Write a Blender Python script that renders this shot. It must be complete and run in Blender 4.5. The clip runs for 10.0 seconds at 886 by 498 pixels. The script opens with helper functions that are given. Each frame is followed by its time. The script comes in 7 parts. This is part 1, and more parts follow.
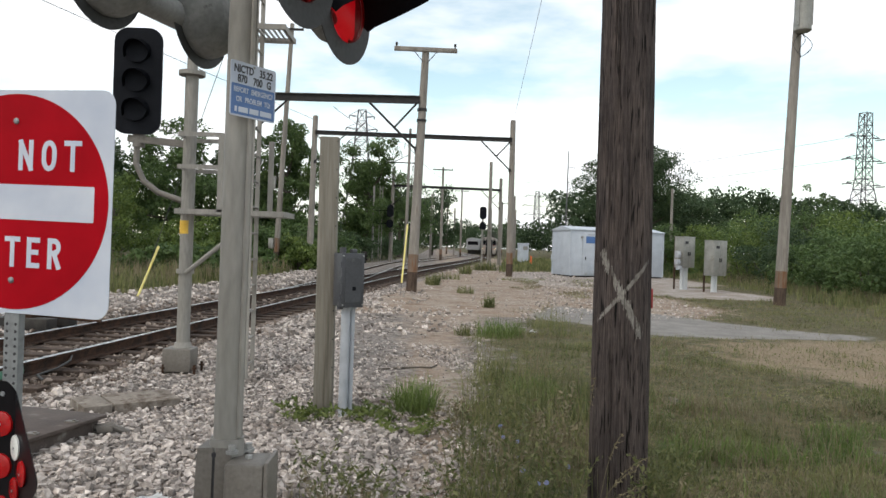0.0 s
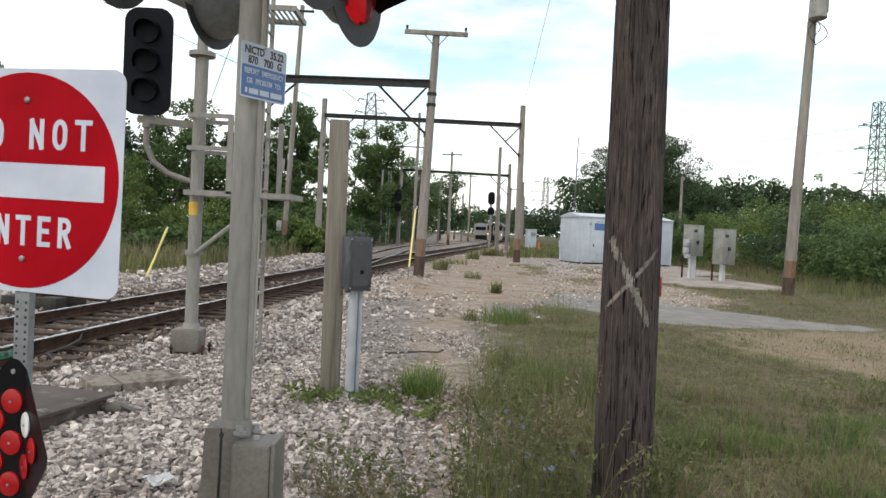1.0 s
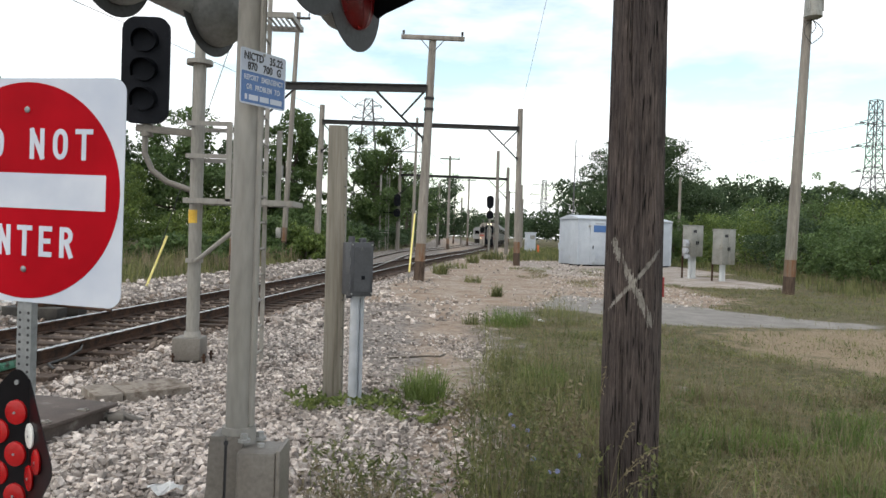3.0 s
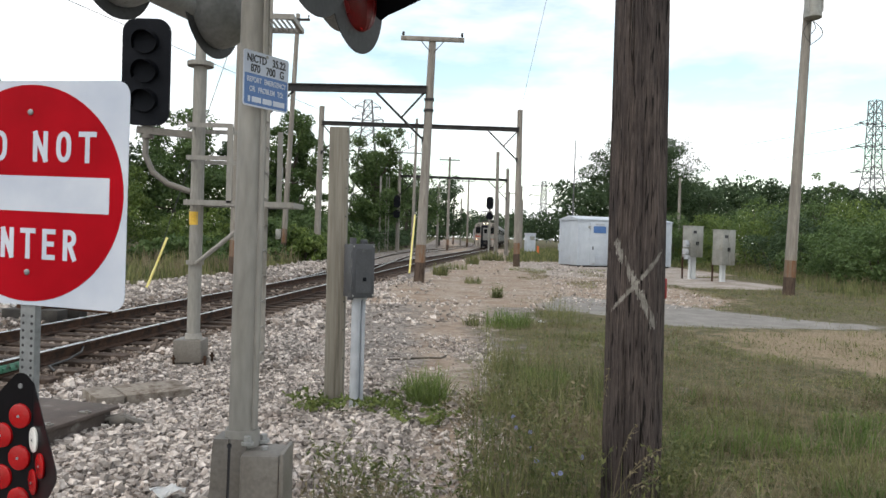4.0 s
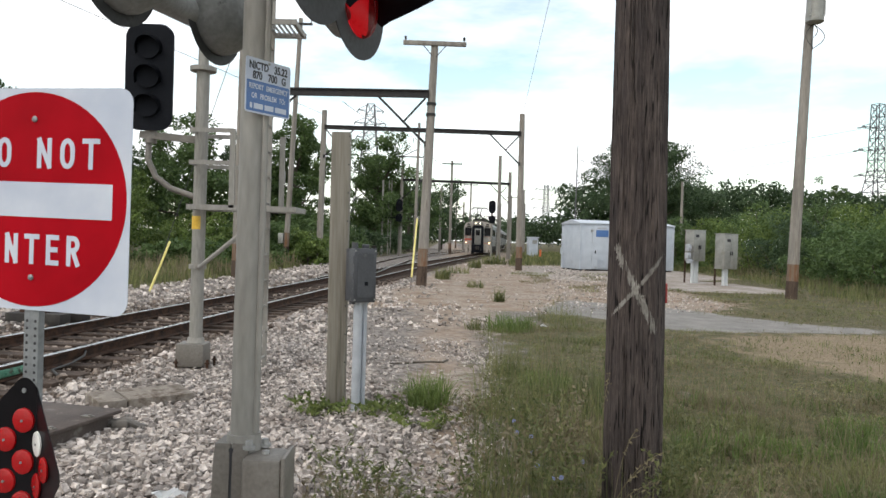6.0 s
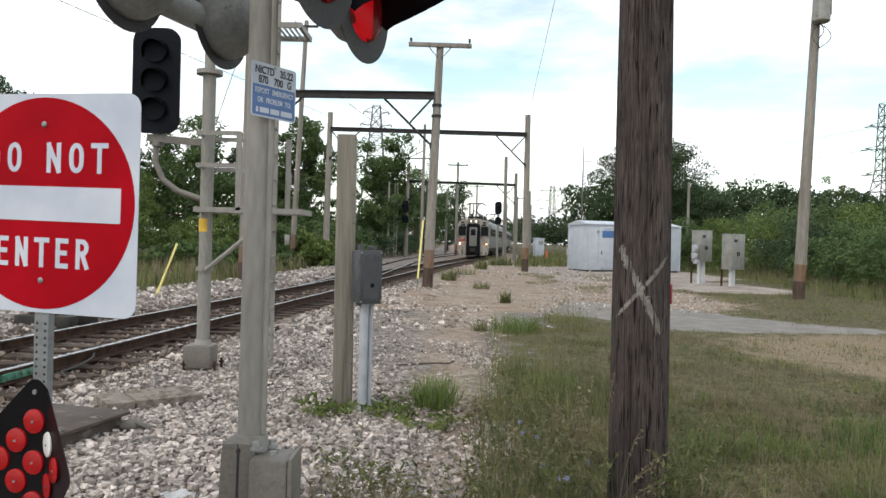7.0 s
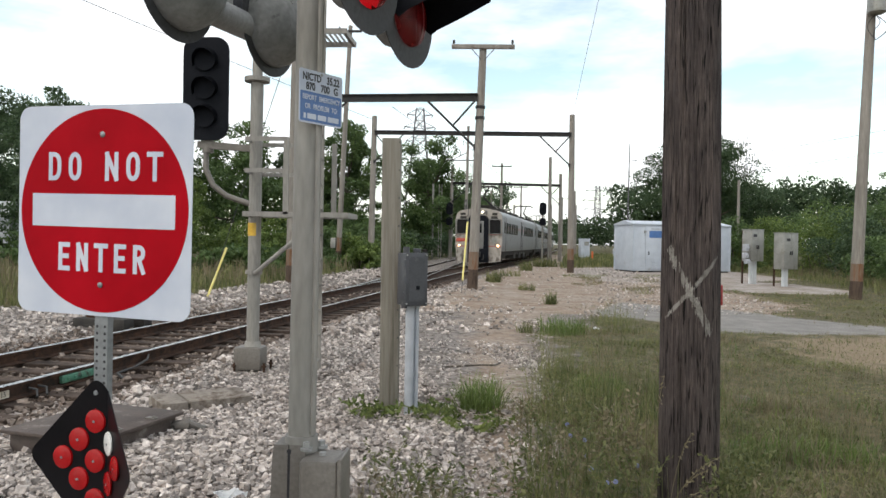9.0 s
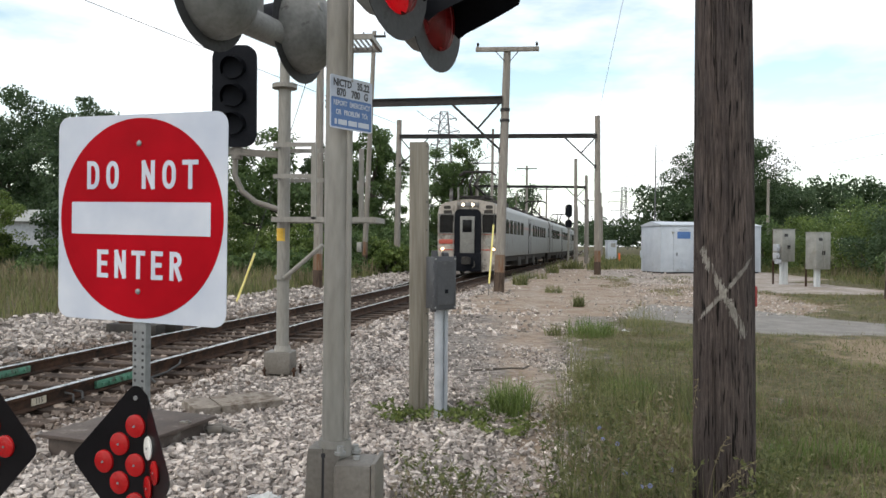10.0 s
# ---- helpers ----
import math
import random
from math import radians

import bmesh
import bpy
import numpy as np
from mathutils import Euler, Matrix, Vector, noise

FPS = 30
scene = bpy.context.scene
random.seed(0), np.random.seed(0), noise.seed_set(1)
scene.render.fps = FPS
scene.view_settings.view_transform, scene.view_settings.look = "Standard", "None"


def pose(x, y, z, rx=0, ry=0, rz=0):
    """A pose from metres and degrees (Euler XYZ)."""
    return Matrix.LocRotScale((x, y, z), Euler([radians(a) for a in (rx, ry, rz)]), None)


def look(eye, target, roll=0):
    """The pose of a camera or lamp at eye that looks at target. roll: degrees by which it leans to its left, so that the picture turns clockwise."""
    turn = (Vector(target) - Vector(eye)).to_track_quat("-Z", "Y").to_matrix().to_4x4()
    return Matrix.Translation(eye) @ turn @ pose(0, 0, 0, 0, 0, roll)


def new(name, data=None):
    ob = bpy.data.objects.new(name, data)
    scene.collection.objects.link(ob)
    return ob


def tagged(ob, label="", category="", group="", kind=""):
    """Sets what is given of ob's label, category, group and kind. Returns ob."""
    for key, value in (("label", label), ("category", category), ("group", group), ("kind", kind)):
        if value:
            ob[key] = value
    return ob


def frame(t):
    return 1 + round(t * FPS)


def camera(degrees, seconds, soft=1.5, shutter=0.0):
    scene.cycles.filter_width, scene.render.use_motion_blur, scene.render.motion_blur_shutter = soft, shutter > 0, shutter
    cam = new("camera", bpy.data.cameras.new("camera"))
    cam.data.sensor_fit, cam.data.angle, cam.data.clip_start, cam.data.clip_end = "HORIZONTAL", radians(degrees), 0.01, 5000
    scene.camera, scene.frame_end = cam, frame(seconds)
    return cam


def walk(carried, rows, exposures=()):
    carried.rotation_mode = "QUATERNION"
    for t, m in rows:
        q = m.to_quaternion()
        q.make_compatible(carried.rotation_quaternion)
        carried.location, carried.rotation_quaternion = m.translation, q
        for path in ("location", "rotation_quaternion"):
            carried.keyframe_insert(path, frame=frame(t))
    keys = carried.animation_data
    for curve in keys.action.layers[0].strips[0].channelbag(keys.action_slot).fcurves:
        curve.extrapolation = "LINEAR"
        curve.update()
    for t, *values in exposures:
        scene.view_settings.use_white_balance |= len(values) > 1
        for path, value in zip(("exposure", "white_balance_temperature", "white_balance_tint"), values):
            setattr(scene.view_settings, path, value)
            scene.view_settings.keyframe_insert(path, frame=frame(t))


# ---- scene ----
cam = camera(62.3, 10.0)
PATH = [
    (0, (0.046, 0.05, 1.496), (0.068, 2.05, 1.489), 1.9),
    (0.5, (0.042, 0.057, 1.49), (0.052, 2.057, 1.448), 2.3),
    (1, (0.04, 0.057, 1.495), (0.043, 2.056, 1.446), 2.7),
    (1.5, (0.031, 0.059, 1.496), (0.031, 2.058, 1.447), 2.6),
    (2, (0.022, 0.059, 1.491), (0.023, 2.059, 1.444), 2.8),
    (2.5, (0.031, 0.061, 1.491), (0.034, 2.061, 1.45), 2.0),
    (4, (0.011, 0.071, 1.495), (0.016, 2.07, 1.461), 1.7),
    (4.5, (0.008, 0.066, 1.497), (0.013, 2.066, 1.466), 1.6),
    (5, (0.015, 0.062, 1.498), (0.017, 2.062, 1.473), 1.5),
    (5.5, (0.018, 0.06, 1.5), (0.02, 2.06, 1.475), 1.7),
    (7, (0.025, 0.031, 1.505), (0.006, 2.031, 1.484), 1.5),
    (7.5, (0.03, 0.024, 1.505), (-0.013, 2.024, 1.484), 1.6),
    (8, (0.025, 0.022, 1.506), (-0.046, 2.021, 1.484), 1.3),
    (8.5, (0.021, 0.022, 1.507), (-0.083, 2.019, 1.486), 1.0),
    (9, (0.019, 0.019, 1.509), (-0.121, 2.014, 1.49), 1.0),
    (9.5, (0.002, 0.016, 1.508), (-0.169, 2.009, 1.494), 0.9),
    (10, (-0.007, 0.017, 1.511), (-0.216, 2.006, 1.5), 0.4),
]
walk(cam, [(t, look(eye, target, roll)) for t, eye, target, roll in PATH], exposures=[(0.0, -0.12), (0.3, -0.08), (0.7, 0.03), (6.0, 0.03), (8.0, 0.0), (10.0, 0.0)])

# ---- world, sun ----
world = bpy.data.worlds.new("world")
scene.world = world
world.use_nodes = True
wn, wl = world.node_tree.nodes, world.node_tree.links
wn.clear()
w_out = wn.new("ShaderNodeOutputWorld")
w_bg = wn.new("ShaderNodeBackground")
w_sky = wn.new("ShaderNodeTexSky")
w_sky.sky_type = "NISHITA"
w_sky.sun_disc = False
w_sky.sun_elevation, w_sky.sun_rotation = radians(52), radians(215)
w_sky.air_density, w_sky.dust_density = 1.0, 1.5
w_tc = wn.new("ShaderNodeTexCoord")
w_map = wn.new("ShaderNodeMapping")
w_map.inputs["Scale"].default_value = (1.8, 1.8, 6.0)
w_map.inputs["Location"].default_value = (0.55, 0.2, 0.3)
w_noise = wn.new("ShaderNodeTexNoise")
w_noise.inputs["Scale"].default_value, w_noise.inputs["Detail"].default_value = 1.7, 6
w_noise.inputs["Roughness"].default_value = 0.55
w_ramp = wn.new("ShaderNodeValToRGB")
w_ramp.color_ramp.elements[0].position, w_ramp.color_ramp.elements[1].position = 0.36, 0.6
w_mix = wn.new("ShaderNodeMix")
w_mix.data_type = "RGBA"
w_mix.inputs["B"].default_value = (13.5, 13.7, 14.0, 1)
w_boost = wn.new("ShaderNodeMix")
w_boost.data_type, w_boost.blend_type = "RGBA", "MULTIPLY"
w_boost.inputs["Factor"].default_value = 1
w_boost.inputs["B"].default_value = (3.05, 2.85, 2.2, 1)
wl.new(w_tc.outputs["Generated"], w_map.inputs["Vector"])
wl.new(w_map.outputs["Vector"], w_noise.inputs["Vector"])
wl.new(w_noise.outputs["Fac"], w_ramp.inputs["Fac"])
wl.new(w_sky.outputs["Color"], w_boost.inputs["A"])
wl.new(w_boost.outputs["Result"], w_mix.inputs["A"])
wl.new(w_ramp.outputs["Color"], w_mix.inputs["Factor"])
wl.new(w_mix.outputs["Result"], w_bg.inputs["Color"])
w_bg.inputs["Strength"].default_value = 0.1
wl.new(w_bg.outputs["Background"], w_out.inputs["Surface"])

sun_data = bpy.data.lights.new("sun", "SUN")
sun_data.energy, sun_data.angle, sun_data.color = 0.75, radians(18), (1.0, 0.96, 0.9)
sun = new("sun", sun_data)
sun.matrix_world = look((-20, -28, 50), (0, 0, 0))
scene.view_settings.exposure = 0.0

# ---- materials ----


def mat(name, c1, c2, scale=6.0, rough=0.7, metal=0.0, bump=0.15, fine=60.0, stain=None, stain_amount=0.5, stain_scale=1.5,
        stretch=(1, 1, 1), random_value=0.0, island=False, spec=0.5, emit=0.0, transmission=0.0):
    """A worn surface: a broad mottling from c1 to c2, a fine grain with relief, and stains of their own shape."""
    m = bpy.data.materials.new(name)
    m.use_nodes = True
    n, l = m.node_tree.nodes, m.node_tree.links
    b = n["Principled BSDF"]
    tc, mp = n.new("ShaderNodeTexCoord"), n.new("ShaderNodeMapping")
    mp.inputs["Scale"].default_value = stretch
    l.new(tc.outputs["Object"], mp.inputs["Vector"])
    big, small = n.new("ShaderNodeTexNoise"), n.new("ShaderNodeTexNoise")
    for tex, s in ((big, scale), (small, fine)):
        tex.inputs["Scale"].default_value, tex.inputs["Detail"].default_value = s, 5
        l.new(mp.outputs["Vector"], tex.inputs["Vector"])
    ramp = n.new("ShaderNodeValToRGB")
    ramp.color_ramp.elements[0].position, ramp.color_ramp.elements[1].position = 0.3, 0.7
    ramp.color_ramp.elements[0].color, ramp.color_ramp.elements[1].color = (*c1, 1), (*c2, 1)
    l.new(big.outputs["Fac"], ramp.inputs["Fac"])
    grain = n.new("ShaderNodeMix")
    grain.data_type, grain.blend_type = "RGBA", "OVERLAY"
    grain.inputs["Factor"].default_value = 0.35
    l.new(ramp.outputs["Color"], grain.inputs["A"])
    l.new(small.outputs["Fac"], grain.inputs["B"])
    colour = grain.outputs["Result"]
    if stain:
        st = n.new("ShaderNodeTexNoise")
        st.inputs["Scale"].default_value, st.inputs["Detail"].default_value, st.inputs["Roughness"].default_value = stain_scale, 8, 0.7
        l.new(mp.outputs["Vector"], st.inputs["Vector"])
        sr = n.new("ShaderNodeValToRGB")
        sr.color_ramp.elements[0].position, sr.color_ramp.elements[1].position = 0.62 - 0.25 * stain_amount, 0.72 - 0.15 * stain_amount
        l.new(st.outputs["Fac"], sr.inputs["Fac"])
        sm = n.new("ShaderNodeMix")
        sm.data_type = "RGBA"
        sm.inputs["B"].default_value = (*stain, 1)
        l.new(sr.outputs["Color"], sm.inputs["Factor"])
        l.new(colour, sm.inputs["A"])
        colour = sm.outputs["Result"]
    if random_value:
        if island:
            info = n.new("ShaderNodeNewGeometry").outputs["Random Per Island"]
        else:
            info = n.new("ShaderNodeObjectInfo").outputs["Random"]
        mr = n.new("ShaderNodeMapRange")
        mr.inputs["To Min"].default_value, mr.inputs["To Max"].default_value = 1 - random_value, 1 + random_value
        l.new(info, mr.inputs["Value"])
        hsv = n.new("ShaderNodeHueSaturation")
        l.new(mr.outputs["Result"], hsv.inputs["Value"])
        l.new(colour, hsv.inputs["Color"])
        colour = hsv.outputs["Color"]
    l.new(colour, b.inputs["Base Color"])
    rr = n.new("ShaderNodeMapRange")
    rr.inputs["To Min"].default_value, rr.inputs["To Max"].default_value = max(0.03, rough - 0.1), min(1, rough + 0.1)
    l.new(big.outputs["Fac"], rr.inputs["Value"])
    l.new(rr.outputs["Result"], b.inputs["Roughness"])
    b.inputs["Metallic"].default_value = metal
    b.inputs["Specular IOR Level"].default_value = spec
    if emit:
        l.new(colour, b.inputs["Emission Color"])
        b.inputs["Emission Strength"].default_value = emit
    b.inputs["Transmission Weight"].default_value = transmission
    if bump:
        bp = n.new("ShaderNodeBump")
        bp.inputs["Strength"].default_value, bp.inputs["Distance"].default_value = bump, 0.01
        l.new(small.outputs["Fac"], bp.inputs["Height"])
        l.new(bp.outputs["Normal"], b.inputs["Normal"])
    return m


def leaf_mat(name, c1, c2, rough=0.55, trans=0.35):
    """Leaves and blades: each its own shade, a little light passing through."""
    m = bpy.data.materials.new(name)
    m.use_nodes = True
    n, l = m.node_tree.nodes, m.node_tree.links
    b = n["Principled BSDF"]
    geo, tc, tex = n.new("ShaderNodeNewGeometry"), n.new("ShaderNodeTexCoord"), n.new("ShaderNodeTexNoise")
    tex.inputs["Scale"].default_value, tex.inputs["Detail"].default_value = 0.9, 5
    l.new(tc.outputs["Object"], tex.inputs["Vector"])
    add = n.new("ShaderNodeMath")
    add.operation = "MULTIPLY_ADD"
    add.inputs[1].default_value = 0.55
    l.new(geo.outputs["Random Per Island"], add.inputs[0])
    half = n.new("ShaderNodeMath")
    half.operation = "MULTIPLY"
    half.inputs[1].default_value = 0.5
    wide = n.new("ShaderNodeMapRange")
    wide.inputs["From Min"].default_value, wide.inputs["From Max"].default_value = 0.36, 0.64
    l.new(tex.outputs["Fac"], wide.inputs["Value"])
    l.new(wide.outputs["Result"], half.inputs[0])
    l.new(half.outputs[0], add.inputs[2])
    ramp = n.new("ShaderNodeValToRGB")
    ramp.color_ramp.elements[0].position, ramp.color_ramp.elements[1].position = 0.1, 1.0
    ramp.color_ramp.elements[0].color, ramp.color_ramp.elements[1].color = (*c1, 1), (*c2, 1)
    l.new(add.outputs[0], ramp.inputs["Fac"])
    l.new(ramp.outputs["Color"], b.inputs["Base Color"])
    b.inputs["Roughness"].default_value = rough
    b.inputs["Specular IOR Level"].default_value = 0.3
    tr = n.new("ShaderNodeBsdfTranslucent")
    l.new(ramp.outputs["Color"], tr.inputs["Color"])
    mx = n.new("ShaderNodeMixShader")
    mx.inputs["Fac"].default_value = trans
    l.new(b.outputs["BSDF"], mx.inputs[1])
    l.new(tr.outputs["BSDF"], mx.inputs[2])
    l.new(mx.outputs["Shader"], n["Material Output"].inputs["Surface"])
    return m


def checked_wood(name):
    """Old creosoted wood: fine upright fibres, paler worn ridges and black drying checks."""
    m = bpy.data.materials.new(name)
    m.use_nodes = True
    n, l = m.node_tree.nodes, m.node_tree.links
    b = n["Principled BSDF"]
    tc = n.new("ShaderNodeTexCoord")

    def fibre(scale, along, detail, rough):
        mp, t = n.new("ShaderNodeMapping"), n.new("ShaderNodeTexNoise")
        mp.inputs["Scale"].default_value = (1, 1, along)
        t.inputs["Scale"].default_value, t.inputs["Detail"].default_value, t.inputs["Roughness"].default_value = scale, detail, rough
        l.new(tc.outputs["Object"], mp.inputs["Vector"])
        l.new(mp.outputs["Vector"], t.inputs["Vector"])
        return t.outputs["Fac"]

    def ramp(fac, *stops):
        r = n.new("ShaderNodeValToRGB")
        r.color_ramp.elements[0].position, r.color_ramp.elements[-1].position = stops[0][0], stops[-1][0]
        r.color_ramp.elements[0].color, r.color_ramp.elements[-1].color = (*stops[0][1], 1), (*stops[-1][1], 1)
        for p, c in stops[1:-1]:
            r.color_ramp.elements.new(p).color = (*c, 1)
        l.new(fac, r.inputs["Fac"])
        return r.outputs["Color"]

    def multiply(p, q):
        x = n.new("ShaderNodeMix")
        x.data_type, x.blend_type = "RGBA", "MULTIPLY"
        x.inputs["Factor"].default_value = 1
        l.new(p, x.inputs["A"])
        l.new(q, x.inputs["B"])
        return x.outputs["Result"]

    fine, broad, split, worn = fibre(105, 0.06, 6, 0.75), fibre(16, 0.07, 4, 0.5), fibre(62, 0.085, 3, 0.5), fibre(5, 0.6, 5, 0.6)
    grain = ramp(fine, (0.3, (0.034, 0.028, 0.027)), (0.5, (0.078, 0.064, 0.061)), (0.72, (0.15, 0.126, 0.12)))
    checks = ramp(split, (0.35, (0.1, 0.1, 0.1)), (0.43, (1, 1, 1)))
    bands = ramp(broad, (0.3, (0.68, 0.68, 0.7)), (0.65, (1.12, 1.1, 1.08)))
    patches = ramp(worn, (0.3, (0.7, 0.7, 0.72)), (0.7, (1.15, 1.12, 1.08)))
    l.new(multiply(multiply(grain, checks), multiply(bands, patches)), b.inputs["Base Color"])
    b.inputs["Roughness"].default_value = 0.9
    b.inputs["Specular IOR Level"].default_value = 0.2
    normal = None
    for src, amount, reach in ((split, 1.0, 0.012), (fine, 0.9, 0.006)):
        bp = n.new("ShaderNodeBump")
        bp.inputs["Strength"].default_value, bp.inputs["Distance"].default_value = amount, reach
        l.new(src, bp.inputs["Height"])
        if normal:
            l.new(normal, bp.inputs["Normal"])
        normal = bp.outputs["Normal"]
    l.new(normal, b.inputs["Normal"])
    return m


GALV = mat("galvanised_paint", (0.236, 0.224, 0.206), (0.296, 0.283, 0.262), 3, 0.6, 0.05, 0.06, 40, (0.19, 0.178, 0.16), 0.12, 2.2, (1, 1, 0.2), spec=0.3)
GALV_BASE = mat("old_cast_grey", (0.125, 0.112, 0.098), (0.18, 0.164, 0.147), 4, 0.45, 0.05, 0.12, 60, (0.1, 0.088, 0.075), 0.25, 5, spec=0.45)
GALV_DARK = mat("grey_housing", (0.24, 0.24, 0.235), (0.34, 0.34, 0.33), 5, 0.55, 0.05, 0.1, 50, (0.09, 0.085, 0.08), 0.2, 9, spec=0.35)
BLACK = mat("black_paint", (0.005, 0.006, 0.009), (0.011, 0.012, 0.016), 5, 0.7, 0.0, 0.08, 50, spec=0.1)
FADED_BLACK = mat("faded_black_plate", (0.042, 0.042, 0.045), (0.07, 0.07, 0.073), 4, 0.6, 0.0, 0.06, 50, (0.03, 0.029, 0.03), 0.2, 9, spec=0.25)
HOUSING = mat("worn_housing_paint", (0.16, 0.16, 0.158), (0.26, 0.26, 0.252), 5, 0.5, 0.0, 0.12, 40, (0.05, 0.048, 0.045), 0.12, 12, spec=0.35)
BLACK_GLOSS = mat("black_enamel", (0.005, 0.005, 0.006), (0.009, 0.008, 0.01), 3, 0.3, 0, 0.02, 40, spec=0.15)
POST_STEEL = mat("perforated_steel", (0.2, 0.21, 0.22), (0.3, 0.31, 0.32), 8, 0.5, 0.35, 0.08, 60)
SIGN_WHITE = mat("white_sheeting", (0.51, 0.55, 0.645), (0.55, 0.59, 0.685), 2, 0.5, 0, 0.0, 5, spec=0.25)
SIGN_RED = mat("red_sheeting", (0.33, 0.003, 0.009), (0.37, 0.004, 0.012), 2, 0.55, 0, 0.0, 5, spec=0.05)
SIGN_BLUE = mat("blue_sheeting", (0.06, 0.14, 0.34), (0.08, 0.17, 0.4), 3, 0.35, 0, 0.02, 100)
INK = mat("dark_ink", (0.02, 0.02, 0.025), (0.03, 0.03, 0.035), 5, 0.5, 0, 0, 50)
RED_LENS = mat("red_reflector", (0.3, 0.002, 0.004), (0.4, 0.004, 0.006), 20, 0.15, 0, 0.25, 220, emit=0.0)
WHITE_LENS = mat("white_reflector", (0.7, 0.7, 0.68), (0.8, 0.8, 0.78), 20, 0.2, 0, 0.2, 200)
CREOSOTE = checked_wood("old_pole_wood")
GREY_WOOD = mat("weathered_wood", (0.18, 0.162, 0.145), (0.31, 0.285, 0.257), 5, 0.85, 0, 0.5, 40, (0.12, 0.09, 0.07), 0.35, 3, (1, 1, 0.08))
TIMBER = mat("treated_timber", (0.17, 0.156, 0.13), (0.26, 0.24, 0.205), 9, 0.85, 0, 0.5, 60, (0.12, 0.105, 0.085), 0.4, 6, (1, 1, 0.05), spec=0.25)
STREAKED_WOOD = mat("rust_streaked_wood", (0.14, 0.105, 0.08), (0.25, 0.2, 0.162), 6, 0.85, 0, 0.5, 40, (0.17, 0.085, 0.045), 0.75, 7, (1, 1, 0.12), spec=0.2)
BUTT_WOOD = mat("stained_pole_butt", (0.05, 0.034, 0.026), (0.135, 0.098, 0.077), 5, 0.85, 0, 0.6, 40, (0.03, 0.02, 0.014), 0.5, 5, (1, 1, 0.2), spec=0.2)
RUST = mat("rusty_steel", (0.034, 0.02, 0.014), (0.085, 0.045, 0.029), 8, 0.85, 0.1, 0.35, 60, (0.02, 0.015, 0.012), 0.5, 5, spec=0.25)
RAIL_TOP = mat("polished_rail", (0.55, 0.55, 0.56), (0.68, 0.68, 0.68), 8, 0.28, 0.9, 0.02, 80)
TIE = mat("railway_sleeper", (0.03, 0.022, 0.018), (0.085, 0.062, 0.05), 4, 0.9, 0, 0.7, 30, (0.13, 0.1, 0.08), 0.3, 4, (1, 1, 1), 0.25, spec=0.2)
CAT_STEEL = mat("catenary_steel", (0.02, 0.02, 0.024), (0.045, 0.042, 0.04), 6, 0.7, 0.3, 0.15, 40)
CONDUIT = mat("grey_conduit", (0.36, 0.38, 0.42), (0.42, 0.44, 0.48), 3, 0.45, 0, 0.0, 6)
BOX_GREY = mat("dark_grey_box", (0.042, 0.044, 0.052), (0.07, 0.072, 0.082), 5, 0.45, 0, 0.1, 60, (0.16, 0.16, 0.16), 0.12, 8)
CABINET = mat("aluminium_cabinet", (0.24, 0.238, 0.222), (0.33, 0.327, 0.307), 4, 0.5, 0.3, 0.05, 60, (0.2, 0.185, 0.155), 0.3, 3)
SHED = mat("white_shed_panel", (0.42, 0.46, 0.52), (0.5, 0.54, 0.6), 2, 0.55, 0, 0.05, 60, (0.36, 0.38, 0.4), 0.08, 1.5, spec=0.3)
YELLOW = mat("yellow_plastic", (0.7, 0.6, 0.16), (0.8, 0.72, 0.3), 5, 0.5, 0, 0.05, 50)
BAND_YELLOW = mat("yellow_band", (0.6, 0.36, 0.03), (0.72, 0.46, 0.06), 8, 0.5, 0, 0.05, 60, (0.4, 0.25, 0.1), 0.4, 6)
GREEN_BAR = mat("green_joint_bar", (0.05, 0.17, 0.11), (0.1, 0.26, 0.18), 9, 0.55, 0, 0.3, 60, (0.06, 0.05, 0.04), 0.5, 12)
CHALK = mat("pale_spray_paint", (0.15, 0.138, 0.126), (0.3, 0.282, 0.258), 12, 0.9, 0, 0.4, 40, random_value=0.25, island=True, spec=0.2)
WIRE = mat("cable", (0.03, 0.03, 0.03), (0.06, 0.06, 0.06), 5, 0.6, 0.2, 0, 50)
LATTICE = mat("tower_steel", (0.1, 0.1, 0.11), (0.16, 0.16, 0.17), 2, 0.6, 0.3, 0.05, 40)
CONCRETE = mat("old_concrete", (0.17, 0.145, 0.122), (0.29, 0.258, 0.225), 9, 0.9, 0, 0.7, 50, (0.1, 0.075, 0.058), 0.5, 7, spec=0.25)
BROWN_LID = mat("brown_pit_lid", (0.052, 0.038, 0.032), (0.1, 0.076, 0.066), 5, 0.75, 0, 0.3, 60, (0.2, 0.18, 0.16), 0.2, 6)
BARK = mat("tree_bark", (0.06, 0.05, 0.04), (0.13, 0.11, 0.09), 6, 0.9, 0, 0.6, 30)
TRAIN_SIDE = mat("stainless_car_side", (0.24, 0.245, 0.25), (0.34, 0.345, 0.35), 1.2, 0.45, 0.4, 0.05, 30, (0.17, 0.155, 0.14), 0.35, 1.2)
TRAIN_FRONT = mat("cream_cab_paint", (0.31, 0.28, 0.25), (0.43, 0.395, 0.36), 3, 0.6, 0, 0.05, 40, (0.09, 0.07, 0.058), 0.5, 2.6, (1, 1, 0.5), spec=0.3)
